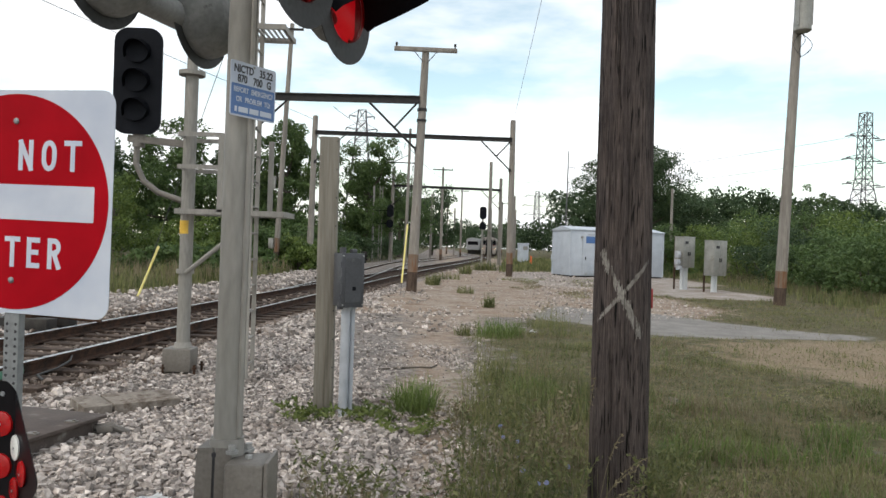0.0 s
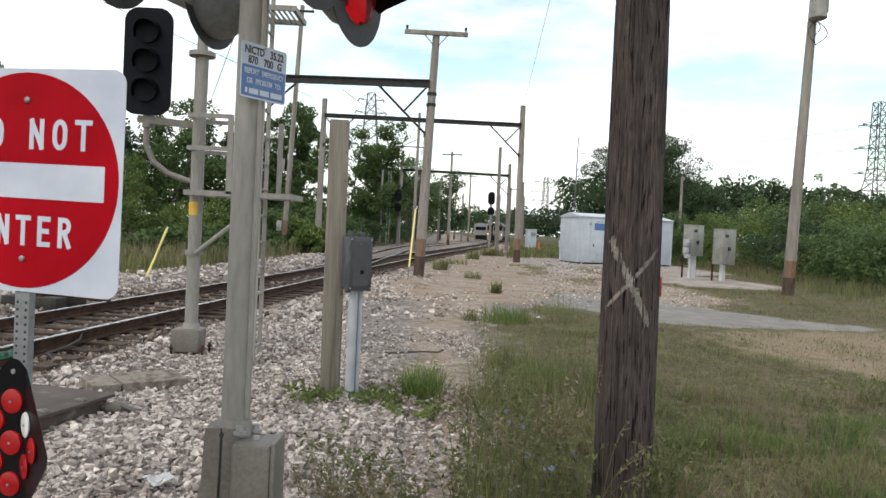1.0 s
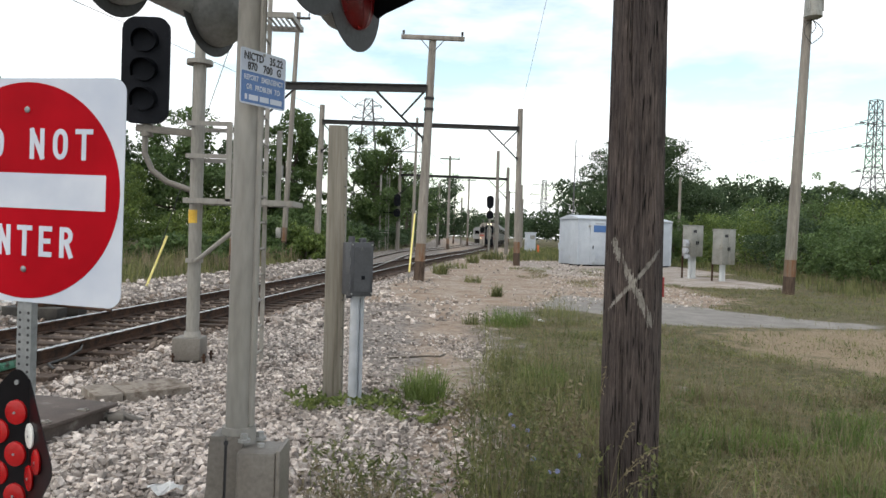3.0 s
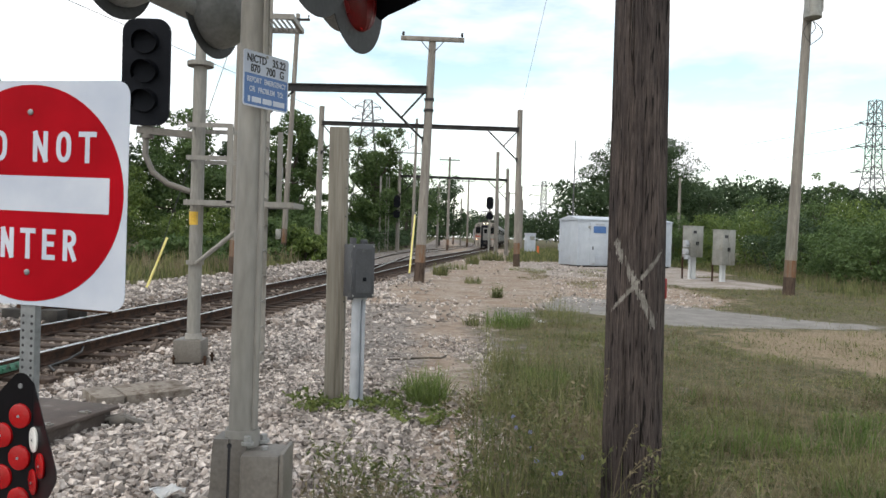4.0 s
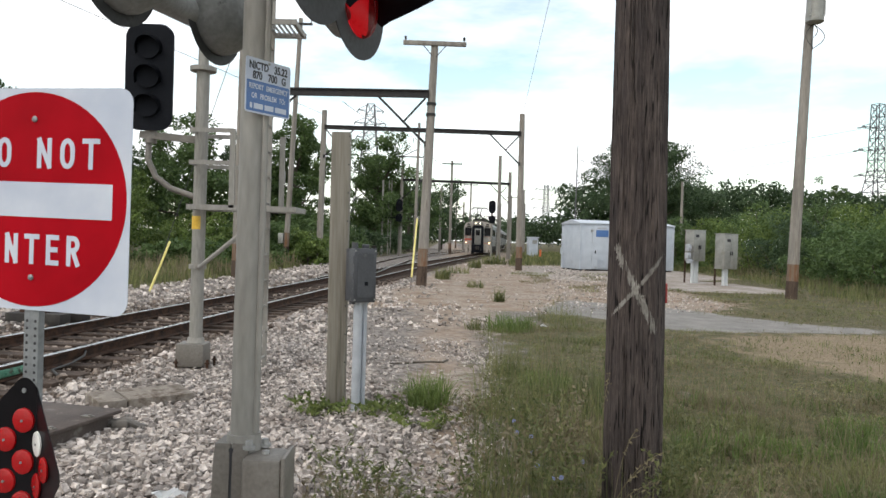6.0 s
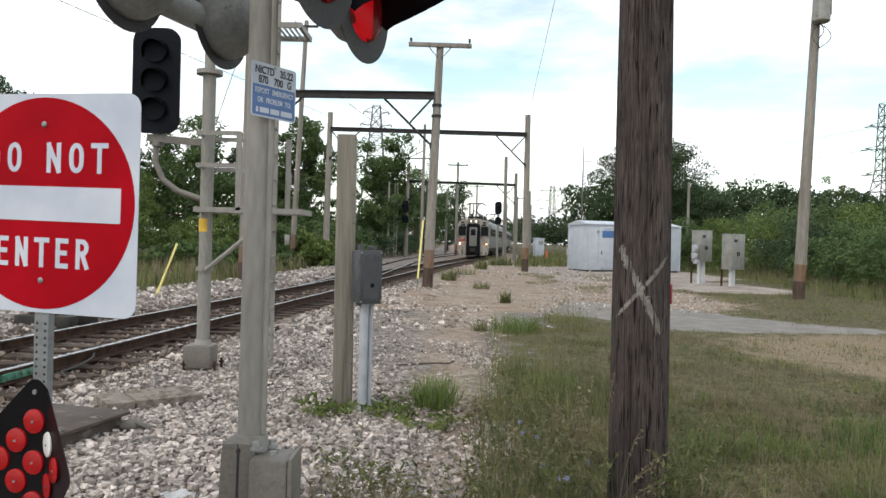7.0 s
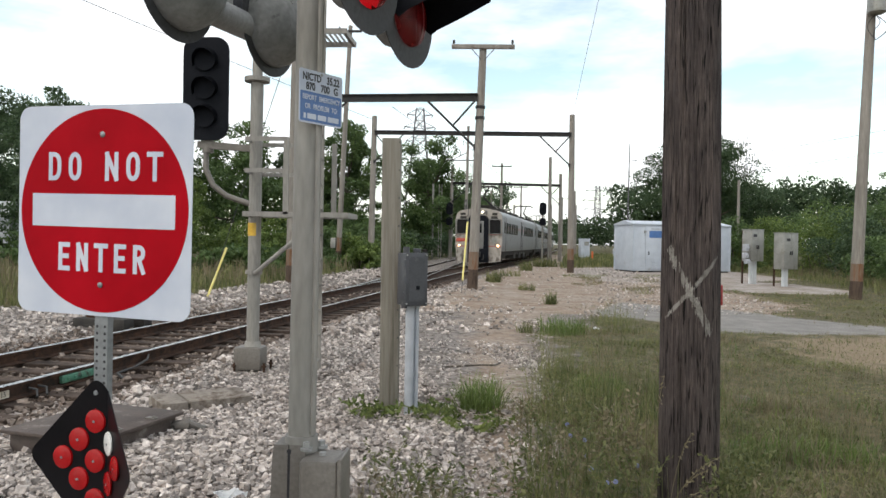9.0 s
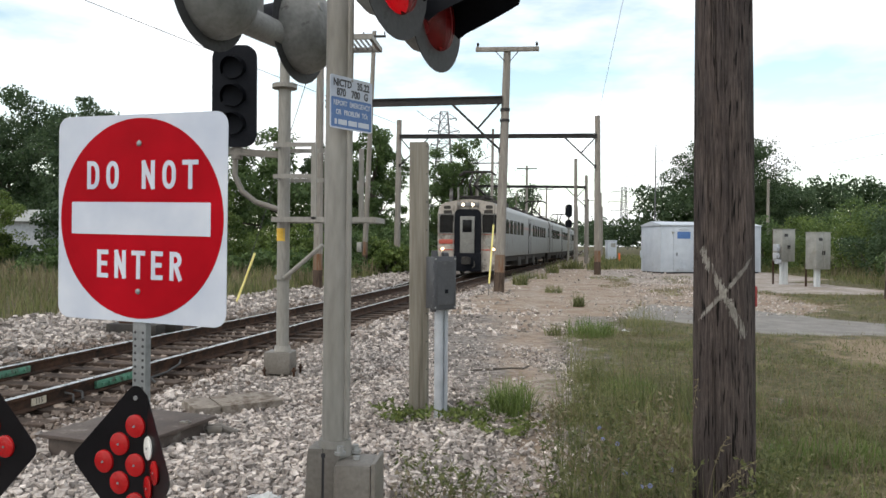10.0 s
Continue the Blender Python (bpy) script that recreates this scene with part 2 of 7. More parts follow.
TRAIN_ROOF = mat("sooty_roof", (0.14, 0.135, 0.13), (0.24, 0.235, 0.23), 2, 0.6, 0.3, 0.1, 30, (0.06, 0.055, 0.05), 0.5, 1.5)
TRAIN_RED = mat("red_stripe", (0.36, 0.06, 0.04), (0.45, 0.09, 0.06), 4, 0.5, 0, 0.05, 40)
TRAIN_GLASS = mat("dark_car_window", (0.004, 0.004, 0.005), (0.012, 0.012, 0.014), 4, 0.2, 0, 0, 40, spec=0.15)
TRAIN_GREY = mat("door_grey", (0.15, 0.148, 0.14), (0.21, 0.207, 0.196), 4, 0.5, 0.1, 0.05, 40)
UNDER = mat("underframe_grime", (0.018, 0.016, 0.015), (0.05, 0.045, 0.04), 4, 0.85, 0, 0.3, 30)
HEADLIGHT = mat("lit_headlight", (1.0, 0.82, 0.55), (1.0, 0.86, 0.62), 5, 0.3, 0, 0, 40, emit=5.0)
MARKER = mat("lit_marker_light", (1.0, 0.62, 0.34), (1.0, 0.7, 0.42), 5, 0.3, 0, 0, 40, emit=5.0)
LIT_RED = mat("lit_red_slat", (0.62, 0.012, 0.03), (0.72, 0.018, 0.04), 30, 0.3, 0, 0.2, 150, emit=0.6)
def glass_mat(name, tint, coat):
    m = bpy.data.materials.new(name)
    m.use_nodes = True
    n, l = m.node_tree.nodes, m.node_tree.links
    b = n["Principled BSDF"]
    b.inputs["Base Color"].default_value = (*coat, 1)
    b.inputs["Roughness"].default_value = 0.35
    t = n.new("ShaderNodeBsdfTransparent")
    t.inputs["Color"].default_value = (*tint, 1)
    mx = n.new("ShaderNodeMixShader")
    mx.inputs["Fac"].default_value = 0.35
    l.new(t.outputs["BSDF"], mx.inputs[1])
    l.new(b.outputs["BSDF"], mx.inputs[2])
    l.new(mx.outputs["Shader"], n["Material Output"].inputs["Surface"])
    return m


RED_GLASS = glass_mat("red_lens_glass", (0.95, 0.3, 0.32), (0.3, 0.012, 0.014))
DULL_RED = mat("unlit_red_slat", (0.07, 0.006, 0.006), (0.1, 0.01, 0.009), 30, 0.2, 0, 0.3, 150)
PAPER = mat("white_litter", (0.75, 0.76, 0.77), (0.82, 0.82, 0.82), 6, 0.6, 0, 0.1, 60)
ORANGE = mat("orange_marker", (0.6, 0.12, 0.03), (0.7, 0.17, 0.05), 6, 0.6, 0, 0.05, 60)
ROOF_WHITE = mat("white_sheet_roof", (0.52, 0.54, 0.56), (0.6, 0.62, 0.64), 1, 0.5, 0, 0.05, 40)
STONE = mat("crushed_limestone", (0.26, 0.222, 0.2), (0.53, 0.48, 0.445), 26, 0.9, 0, 0.4, 140, (0.18, 0.14, 0.118), 0.25, 0.9, random_value=0.6, island=True, spec=0.25)
STONE_RUSTY = mat("rust_stained_stone", (0.13, 0.1, 0.082), (0.3, 0.25, 0.215), 20, 0.9, 0, 0.3, 120, (0.09, 0.06, 0.045), 0.4, 0.9, random_value=0.5, island=True, spec=0.2)
LEAF_A = leaf_mat("leaf_green", (0.046, 0.084, 0.03), (0.155, 0.225, 0.08))
LEAF_B = leaf_mat("leaf_dark", (0.032, 0.06, 0.03), (0.1, 0.15, 0.068))
LEAF_C = leaf_mat("leaf_bright", (0.05, 0.088, 0.022), (0.21, 0.275, 0.075))
GRASS = leaf_mat("grass_blades", (0.055, 0.076, 0.025), (0.27, 0.27, 0.115))
GRASS_FRESH = leaf_mat("fresh_grass", (0.065, 0.11, 0.026), (0.2, 0.26, 0.08))
GRASS_DRY = leaf_mat("dry_grass", (0.12, 0.1, 0.055), (0.29, 0.245, 0.155), trans=0.2)
VINE = leaf_mat("vine_leaf", (0.06, 0.09, 0.025), (0.24, 0.28, 0.085))
CHICORY = leaf_mat("blue_flower", (0.25, 0.27, 0.5), (0.35, 0.38, 0.62))

# ---- building blocks ----


def box(bm, centre, size, rz=0.0, rx=0.0, ry=0.0, bevel=0.0):
    r = bmesh.ops.create_cube(bm, size=1.0, matrix=pose(*centre, rx, ry, rz) @ Matrix.Diagonal((*size, 1)))
    if bevel:
        es = list({e for v in r["verts"] for e in v.link_edges})
        bmesh.ops.bevel(bm, geom=es, offset=bevel, segments=2, affect="EDGES", profile=0.5)


def rod(bm, a, b, r0, r1=None, n=10, caps=True):
    a, b = Vector(a), Vector(b)
    r1 = r0 if r1 is None else r1
    m = Matrix.Translation((a + b) / 2) @ (b - a).to_track_quat("Z", "Y").to_matrix().to_4x4()
    bmesh.ops.create_cone(bm, cap_ends=caps, segments=n, radius1=r0, radius2=r1, depth=(b - a).length, matrix=m)


def pipe(bm, pts, r, n=8):
    for a, b in zip(pts, pts[1:]):
        rod(bm, a, b, r, r, n)
    for p in pts[1:-1]:
        bmesh.ops.create_uvsphere(bm, u_segments=n, v_segments=6, radius=r, matrix=Matrix.Translation(p))


def prism(bm, outline, depth, m):
    """A plate: an outline in the x-z plane, thick along y, put at m (front at y = 0)."""
    f = [bm.verts.new(m @ Vector((x, 0, z))) for x, z in outline]
    k = [bm.verts.new(m @ Vector((x, depth, z))) for x, z in outline]
    bm.faces.new(f)
    bm.faces.new(k[::-1])
    for i in range(len(f)):
        j = (i + 1) % len(f)
        bm.faces.new((f[j], f[i], k[i], k[j]))


def rounded(w, h, r, n=5):
    pts = []
    for cx, cz, a0 in ((w / 2 - r, h / 2 - r, 0), (-w / 2 + r, h / 2 - r, 90), (-w / 2 + r, -h / 2 + r, 180), (w / 2 - r, -h / 2 + r, 270)):
        for i in range(n + 1):
            a = radians(a0 + 90 * i / n)
            pts.append((cx + r * math.cos(a), cz + r * math.sin(a)))
    return pts


def circle(r, n=32, cx=0, cz=0):
    return [(cx + r * math.cos(2 * math.pi * i / n), cz + r * math.sin(2 * math.pi * i / n)) for i in range(n)]


def finish(name, bm, material, smooth=False):
    bmesh.ops.recalc_face_normals(bm, faces=bm.faces)
    me = bpy.data.meshes.new(name)
    bm.to_mesh(me)
    bm.free()
    me.materials.append(material)
    if smooth:
        me.shade_smooth()
        me.set_sharp_from_angle(angle=radians(40))
    else:
        me.shade_flat()
    return me


def part(name, bm, material, parent, label="", smooth=True):
    ob = new(name, finish(name, bm, material, smooth))
    ob.parent = parent
    return tagged(ob, label)


def thing(name, label, category, m=None, group="", kind=""):
    ob = new(name)
    ob.empty_display_size = 0.2
    ob.matrix_basis = m or Matrix()
    return tagged(ob, label, category, group, kind)


def lettering(name, text, size, m, material, parent, label="", bold=0.0, stretch=1.0):
    """Raised letters of the built-in font, turned into a mesh, standing in the x-z plane of m."""
    cu = bpy.data.curves.new(name, "FONT")
    cu.body, cu.size, cu.align_x, cu.align_y = text, size, "CENTER", "CENTER"
    cu.extrude, cu.offset = 0.0006, bold
    tmp = bpy.data.objects.new(name, cu)
    me = bpy.data.meshes.new_from_object(tmp)
    bpy.data.objects.remove(tmp)
    me.transform(m @ pose(0, 0, 0, 90) @ Matrix.Diagonal((stretch, 1, 1, 1)))
    me.materials.append(material)
    ob = new(name, me)
    ob.parent = parent
    return tagged(ob, label)


def raw_mesh(name, verts, faces, material):
    """One mesh from arrays: verts (n, 3), faces (m, k)."""
    me = bpy.data.meshes.new(name)
    verts, faces = np.asarray(verts, np.float32), np.asarray(faces, np.int32)
    k = faces.shape[1]
    me.vertices.add(len(verts))
    me.vertices.foreach_set("co", verts.ravel())
    me.loops.add(faces.size)
    me.loops.foreach_set("vertex_index", faces.ravel())
    me.polygons.add(len(faces))
    me.polygons.foreach_set("loop_start", np.arange(len(faces), dtype=np.int32) * k)
    me.update(calc_edges=True)
    me.shade_flat()
    me.materials.append(material)
    return me


# ---- the plan ----
SLOPE = 0.105                                   # the track runs 6 degrees to the right of ahead
TRACK_TURN = -math.degrees(math.atan(SLOPE))


def track_x(y):
    """The first track's centre: straight near the crossing, then easing a little to the right."""
    t = np.clip((np.asarray(y, float) - 30) / 65, 0, 1)
    x = -6.33 + SLOPE * np.asarray(y, float) + 1.6 * t * t * (3 - 2 * t)
    return x if np.ndim(y) else float(x)


def siding(y):
    """How far the second track's centre lies left of the first."""
    s = min(max((y - 22) / 48, 0), 1)
    return 4.3 * (s * s * (3 - 2 * s) * 0.45 + s * 0.55)


def grass_edge(y):
    return np.interp(y, [0, 4.7, 8, 12.9, 16.5, 18, 21, 60], [0.15, 0.32, 0.55, 0.95, 2.0, 6.5, 8.5, 9])




def smooth_noise(x, y, s, seed=0.0):
    return np.array([noise.noise((a * s + seed, b * s - seed, seed * 1.7)) for a, b in zip(np.ravel(x), np.ravel(y))]).reshape(np.shape(x))


def ground_z(x, y):
    u = x - track_x(y)
    bed = np.clip(1 - np.clip((np.abs(u) - 1.5) / 0.45, 0, 1), 0, 1)
    z = -0.10 - 0.11 * bed
    z = z + 0.1 * np.exp(-((x + 1.9) ** 2 + (y - 5.0) ** 2) / 1.2) * 0.5
    return z

# ---- ground ----


def ground_material():
    m = bpy.data.materials.new("ground")
    m.use_nodes = True
    n, l = m.node_tree.nodes, m.node_tree.links
    b = n["Principled BSDF"]
    tc = n.new("ShaderNodeTexCoord")

    def tex(scale, detail=6, rough=0.6):
        t = n.new("ShaderNodeTexNoise")
        t.inputs["Scale"].default_value, t.inputs["Detail"].default_value, t.inputs["Roughness"].default_value = scale, detail, rough
        l.new(tc.outputs["Object"], t.inputs["Vector"])
        return t.outputs["Fac"]

    def ramp(fac, *stops):
        r = n.new("ShaderNodeValToRGB")
        r.color_ramp.elements[0].position, r.color_ramp.elements[-1].position = stops[0][0], stops[-1][0]
        r.color_ramp.elements[0].color, r.color_ramp.elements[-1].color = (*stops[0][1], 1), (*stops[-1][1], 1)
        for p, c in stops[1:-1]:
            r.color_ramp.elements.new(p).color = (*c, 1)
        l.new(fac, r.inputs["Fac"])
        return r.outputs["Color"]

    def mix(fac, a, c):
        x = n.new("ShaderNodeMix")
        x.data_type = "RGBA"
        l.new(fac, x.inputs["Factor"])
        l.new(a, x.inputs["A"])
        l.new(c, x.inputs["B"])
        return x.outputs["Result"]

    def mask(name, wobble, amount=0.5):
        at = n.new("ShaderNodeAttribute")
        at.attribute_name = name
        s = n.new("ShaderNodeMath")
        s.operation = "MULTIPLY_ADD"
        l.new(wobble, s.inputs[0])
        s.inputs[1].default_value, s.inputs[2].default_value = amount * 2, -amount
        a = n.new("ShaderNodeMath")
        l.new(at.outputs["Fac"], a.inputs[0])
        l.new(s.outputs[0], a.inputs[1])
        return ramp(a.outputs[0], (0.35, (0, 0, 0)), (0.65, (1, 1, 1)))

    cells = n.new("ShaderNodeTexVoronoi")
    cells.inputs["Scale"].default_value = 17
    l.new(tc.outputs["Object"], cells.inputs["Vector"])
    wide, patch, mid, fine = tex(0.35), tex(0.9, 8, 0.72), tex(2.2), tex(30, 4)
    sep = n.new("ShaderNodeSeparateColor")
    l.new(cells.outputs["Color"], sep.inputs["Color"])
    # darkest cells put the shade of gaps between loose stones into the colour
    gravel = mix(mid, ramp(sep.outputs["Red"], (0.0, (0.03, 0.025, 0.022)), (1.0, (0.34, 0.3, 0.275))),
                 ramp(sep.outputs["Green"], (0.0, (0.07, 0.058, 0.05)), (1.0, (0.3, 0.27, 0.245))))
    dirt = mix(ramp(patch, (0.42, (0, 0, 0)), (0.58, (1, 1, 1))), ramp(mid, (0.3, (0.16, 0.11, 0.078)), (0.5, (0.245, 0.18, 0.132)), (0.7, (0.31, 0.25, 0.2))),
               ramp(sep.outputs["Red"], (0.0, (0.2, 0.155, 0.12)), (1.0, (0.38, 0.33, 0.285))))
    grass = ramp(tex(7.5, 8, 0.72), (0.32, (0.04, 0.05, 0.02)), (0.5, (0.088, 0.08, 0.04)), (0.66, (0.165, 0.128, 0.08)))
    straw = mix(patch, ramp(fine, (0.3, (0.13, 0.095, 0.06)), (0.7, (0.26, 0.2, 0.135))), ramp(fine, (0.35, (0.15, 0.115, 0.07)), (0.65, (0.34, 0.275, 0.2))))
    asphalt = ramp(mid, (0.3, (0.17, 0.16, 0.15)), (0.7, (0.26, 0.245, 0.23)))
    stony = mix(ramp(patch, (0.4, (0, 0, 0)), (0.62, (1, 1, 1))), ramp(mid, (0.3, (0.19, 0.15, 0.12)), (0.7, (0.29, 0.245, 0.21))),
                ramp(sep.outputs["Blue"], (0.0, (0.27, 0.24, 0.22)), (1.0, (0.44, 0.41, 0.385))))
    rusty = ramp(sep.outputs["Blue"], (0.0, (0.06, 0.042, 0.032)), (1.0, (0.2, 0.16, 0.135)))
    c = mix(mask("dirt", patch, 0.9), gravel, dirt)
    c = mix(mask("rust", mid, 0.4), c, rusty)
    c = mix(mask("pad", mid, 0.7), c, stony)
    c = mix(mask("grass", mid, 0.35), c, grass)
    c = mix(mask("straw", mid, 0.6), c, straw)
    c = mix(mask("asphalt", mid, 0.45), c, asphalt)
    l.new(c, b.inputs["Base Color"])
    b.inputs["Roughness"].default_value = 0.95
    b.inputs["Specular IOR Level"].default_value = 0.2
    bp = n.new("ShaderNodeBump")
    bp.inputs["Strength"].default_value, bp.inputs["Distance"].default_value = 0.7, 0.025
    l.new(cells.outputs["Distance"], bp.inputs["Height"])
    bp2 = n.new("ShaderNodeBump")
    bp2.inputs["Strength"].default_value, bp2.inputs["Distance"].default_value = 0.5, 0.02
    l.new(fine, bp2.inputs["Height"])
    l.new(bp.outputs["Normal"], bp2.inputs["Normal"])
    l.new(bp2.outputs["Normal"], b.inputs["Normal"])
    return m


def inside(px, py, poly):
    hit = np.zeros(px.shape, bool)
    for (x0, y0), (x1, y1) in zip(poly, poly[1:] + poly[:1]):
        if y0 != y1:
            hit ^= ((y0 > py) != (y1 > py)) & (px < (x1 - x0) * (py - y0) / (y1 - y0) + x0)
    return hit


def soft_inside(px, py, poly, r):
    offs = [(0, 0)] + [(r * k * math.cos(a), r * k * math.sin(a)) for k in (0.5, 1.0) for a in np.arange(0, 6.2, 0.785)]
    return sum(inside(px + dx, py + dy, poly) * 1.0 for dx, dy in offs) / len(offs)


PATH_POLY = [(2.2, 17.0), (3.4, 16.2), (4.2, 14.0), (6.0, 14.2), (8.6, 14.5), (9.5, 15.0), (8.2, 15.8), (7.2, 17.0), (6.2, 19.0), (3.6, 21.2)]
PAD_A = [(4.3, 33), (8, 31), (15, 38), (16, 48), (8, 53), (4.6, 49)]
PAD_B = [(7.5, 27.5), (9, 26.5), (12.5, 26.5), (13.8, 29), (13.2, 34.5), (9.5, 36.5), (7.5, 32)]
STRAW = [(4.4, 13.7), (8.9, 14.6), (14, 14), (14, 6.5), (5.6, 8.6), (4.6, 10.6)]


def left_grass(y):
    return np.interp(y, [-5, 10, 15, 20, 30, 45, 100], [-14, -11.5, -10.2, -8.5, -7.3, -6.9, -3.0])


def build_ground():
    xs = np.concatenate([[-2500, -600, -200, -90], np.arange(-50, -14, 1.0), np.arange(-14, 14, 0.13), np.arange(14, 50, 1.0), [90, 200, 600, 2500]])
    ys = np.concatenate([[-2500, -500, -100, -30], np.arange(-12, 1, 1.0), np.arange(1, 30, 0.16), np.arange(30, 60, 0.5), np.arange(60, 160, 3), [220, 400, 900, 2500]])
    X, Y = np.meshgrid(xs, ys)
    n1, n2 = smooth_noise(X, Y, 0.6), smooth_noise(X, Y, 2.7, 3)
    near = np.exp(-((X / 40) ** 2 + ((Y - 10) / 60) ** 2))
    Z = ground_z(X, Y) + near * (0.02 * n1 + 0.012 * n2)
    v = np.stack([X, Y, Z], -1).reshape(-1, 3)
    r, c = len(ys), len(xs)
    idx = np.arange(r * c).reshape(r, c)
    f = np.stack([idx[:-1, :-1], idx[:-1, 1:], idx[1:, 1:], idx[1:, :-1]], -1).reshape(-1, 4)
    me = raw_mesh("ground", v, f, ground_material())
    U = np.abs(X - track_x(Y))
    ge = np.clip(0.45 + (X - grass_edge(Y) + 0.45 * n2 + 0.4 * n1) * 0.8, 0, 1) * np.clip(0.85 + 0.5 * n2, 0, 1)
    lg = np.clip(0.5 + (left_grass(Y) - X) * 0.8, 0, 1)
    masks = {
        "grass": np.maximum.reduce([ge, lg, np.clip((Y - 48) * 0.1, 0, 1) * (X > 3.2 + SLOPE * (Y - 40))]) * ~inside(X, Y, PAD_A) * ~inside(X, Y, PAD_B),
        "dirt": np.maximum(np.clip(1 - np.abs(X - np.interp(Y, [0, 10, 16, 25, 40], [0.3, 0.0, 0.3, 1.2, 2.0])) / np.interp(Y, [0, 10, 20, 40], [0.5, 1.0, 3, 4.5]), 0, 1) * 0.8, 0.85 * ((Y > 17) & (X > -2.2 + SLOPE * (Y - 17)))),
        "rust": np.clip(1.5 - U * 0.6, 0, 1),
        "pad": np.maximum(soft_inside(X, Y, PAD_A, 1.5), soft_inside(X, Y, PAD_B, 0.9)),
        "straw": soft_inside(X, Y, STRAW, 1.0) * 0.75,
        "asphalt": soft_inside(X, Y, PATH_POLY, 0.5),
    }
    for key, val in masks.items():
        a = me.attributes.new(key, "FLOAT", "POINT")
        a.data.foreach_set("value", np.asarray(val, np.float32).ravel())
    me.shade_smooth()
    tagged(new("ground", me), "pale limestone gravel, tan dirt and rough grass", "ground", kind="structure")


build_ground()

# ---- railway track ----


def rail_mesh(y0, y1, offset, step=2.0):
    """A rail: foot, web and head swept along the line; offset(y) is its distance right of the first track's centre."""
    prof = [(-0.07, -0.16), (0.07, -0.16), (0.07, -0.147), (0.012, -0.13), (0.01, -0.045), (0.036, -0.035), (0.036, -0.004), (0.03, 0.0),
            (-0.03, 0.0), (-0.036, -0.004), (-0.036, -0.035), (-0.01, -0.045), (-0.012, -0.13), (-0.07, -0.147)]
    ys = np.arange(y0, y1 + step, step)
    v, f, k = [], [], len(prof)
    for y in ys:
        v += [(track_x(y) + offset(y) + px, y - SLOPE * px, pz) for px, pz in prof]
    top = []
    for i in range(len(ys) - 1):
        for j in range(k):
            f.append((i * k + j, i * k + (j + 1) % k, (i + 1) * k + (j + 1) % k, (i + 1) * k + j))
            top.append(1 if j in (6, 7, 8) else 0)
    me = raw_mesh("rail", v, f, RUST)
    me.materials.append(RAIL_TOP)
    me.polygons.foreach_set("material_index", np.array(top, np.int32))
    me.update()
    return me


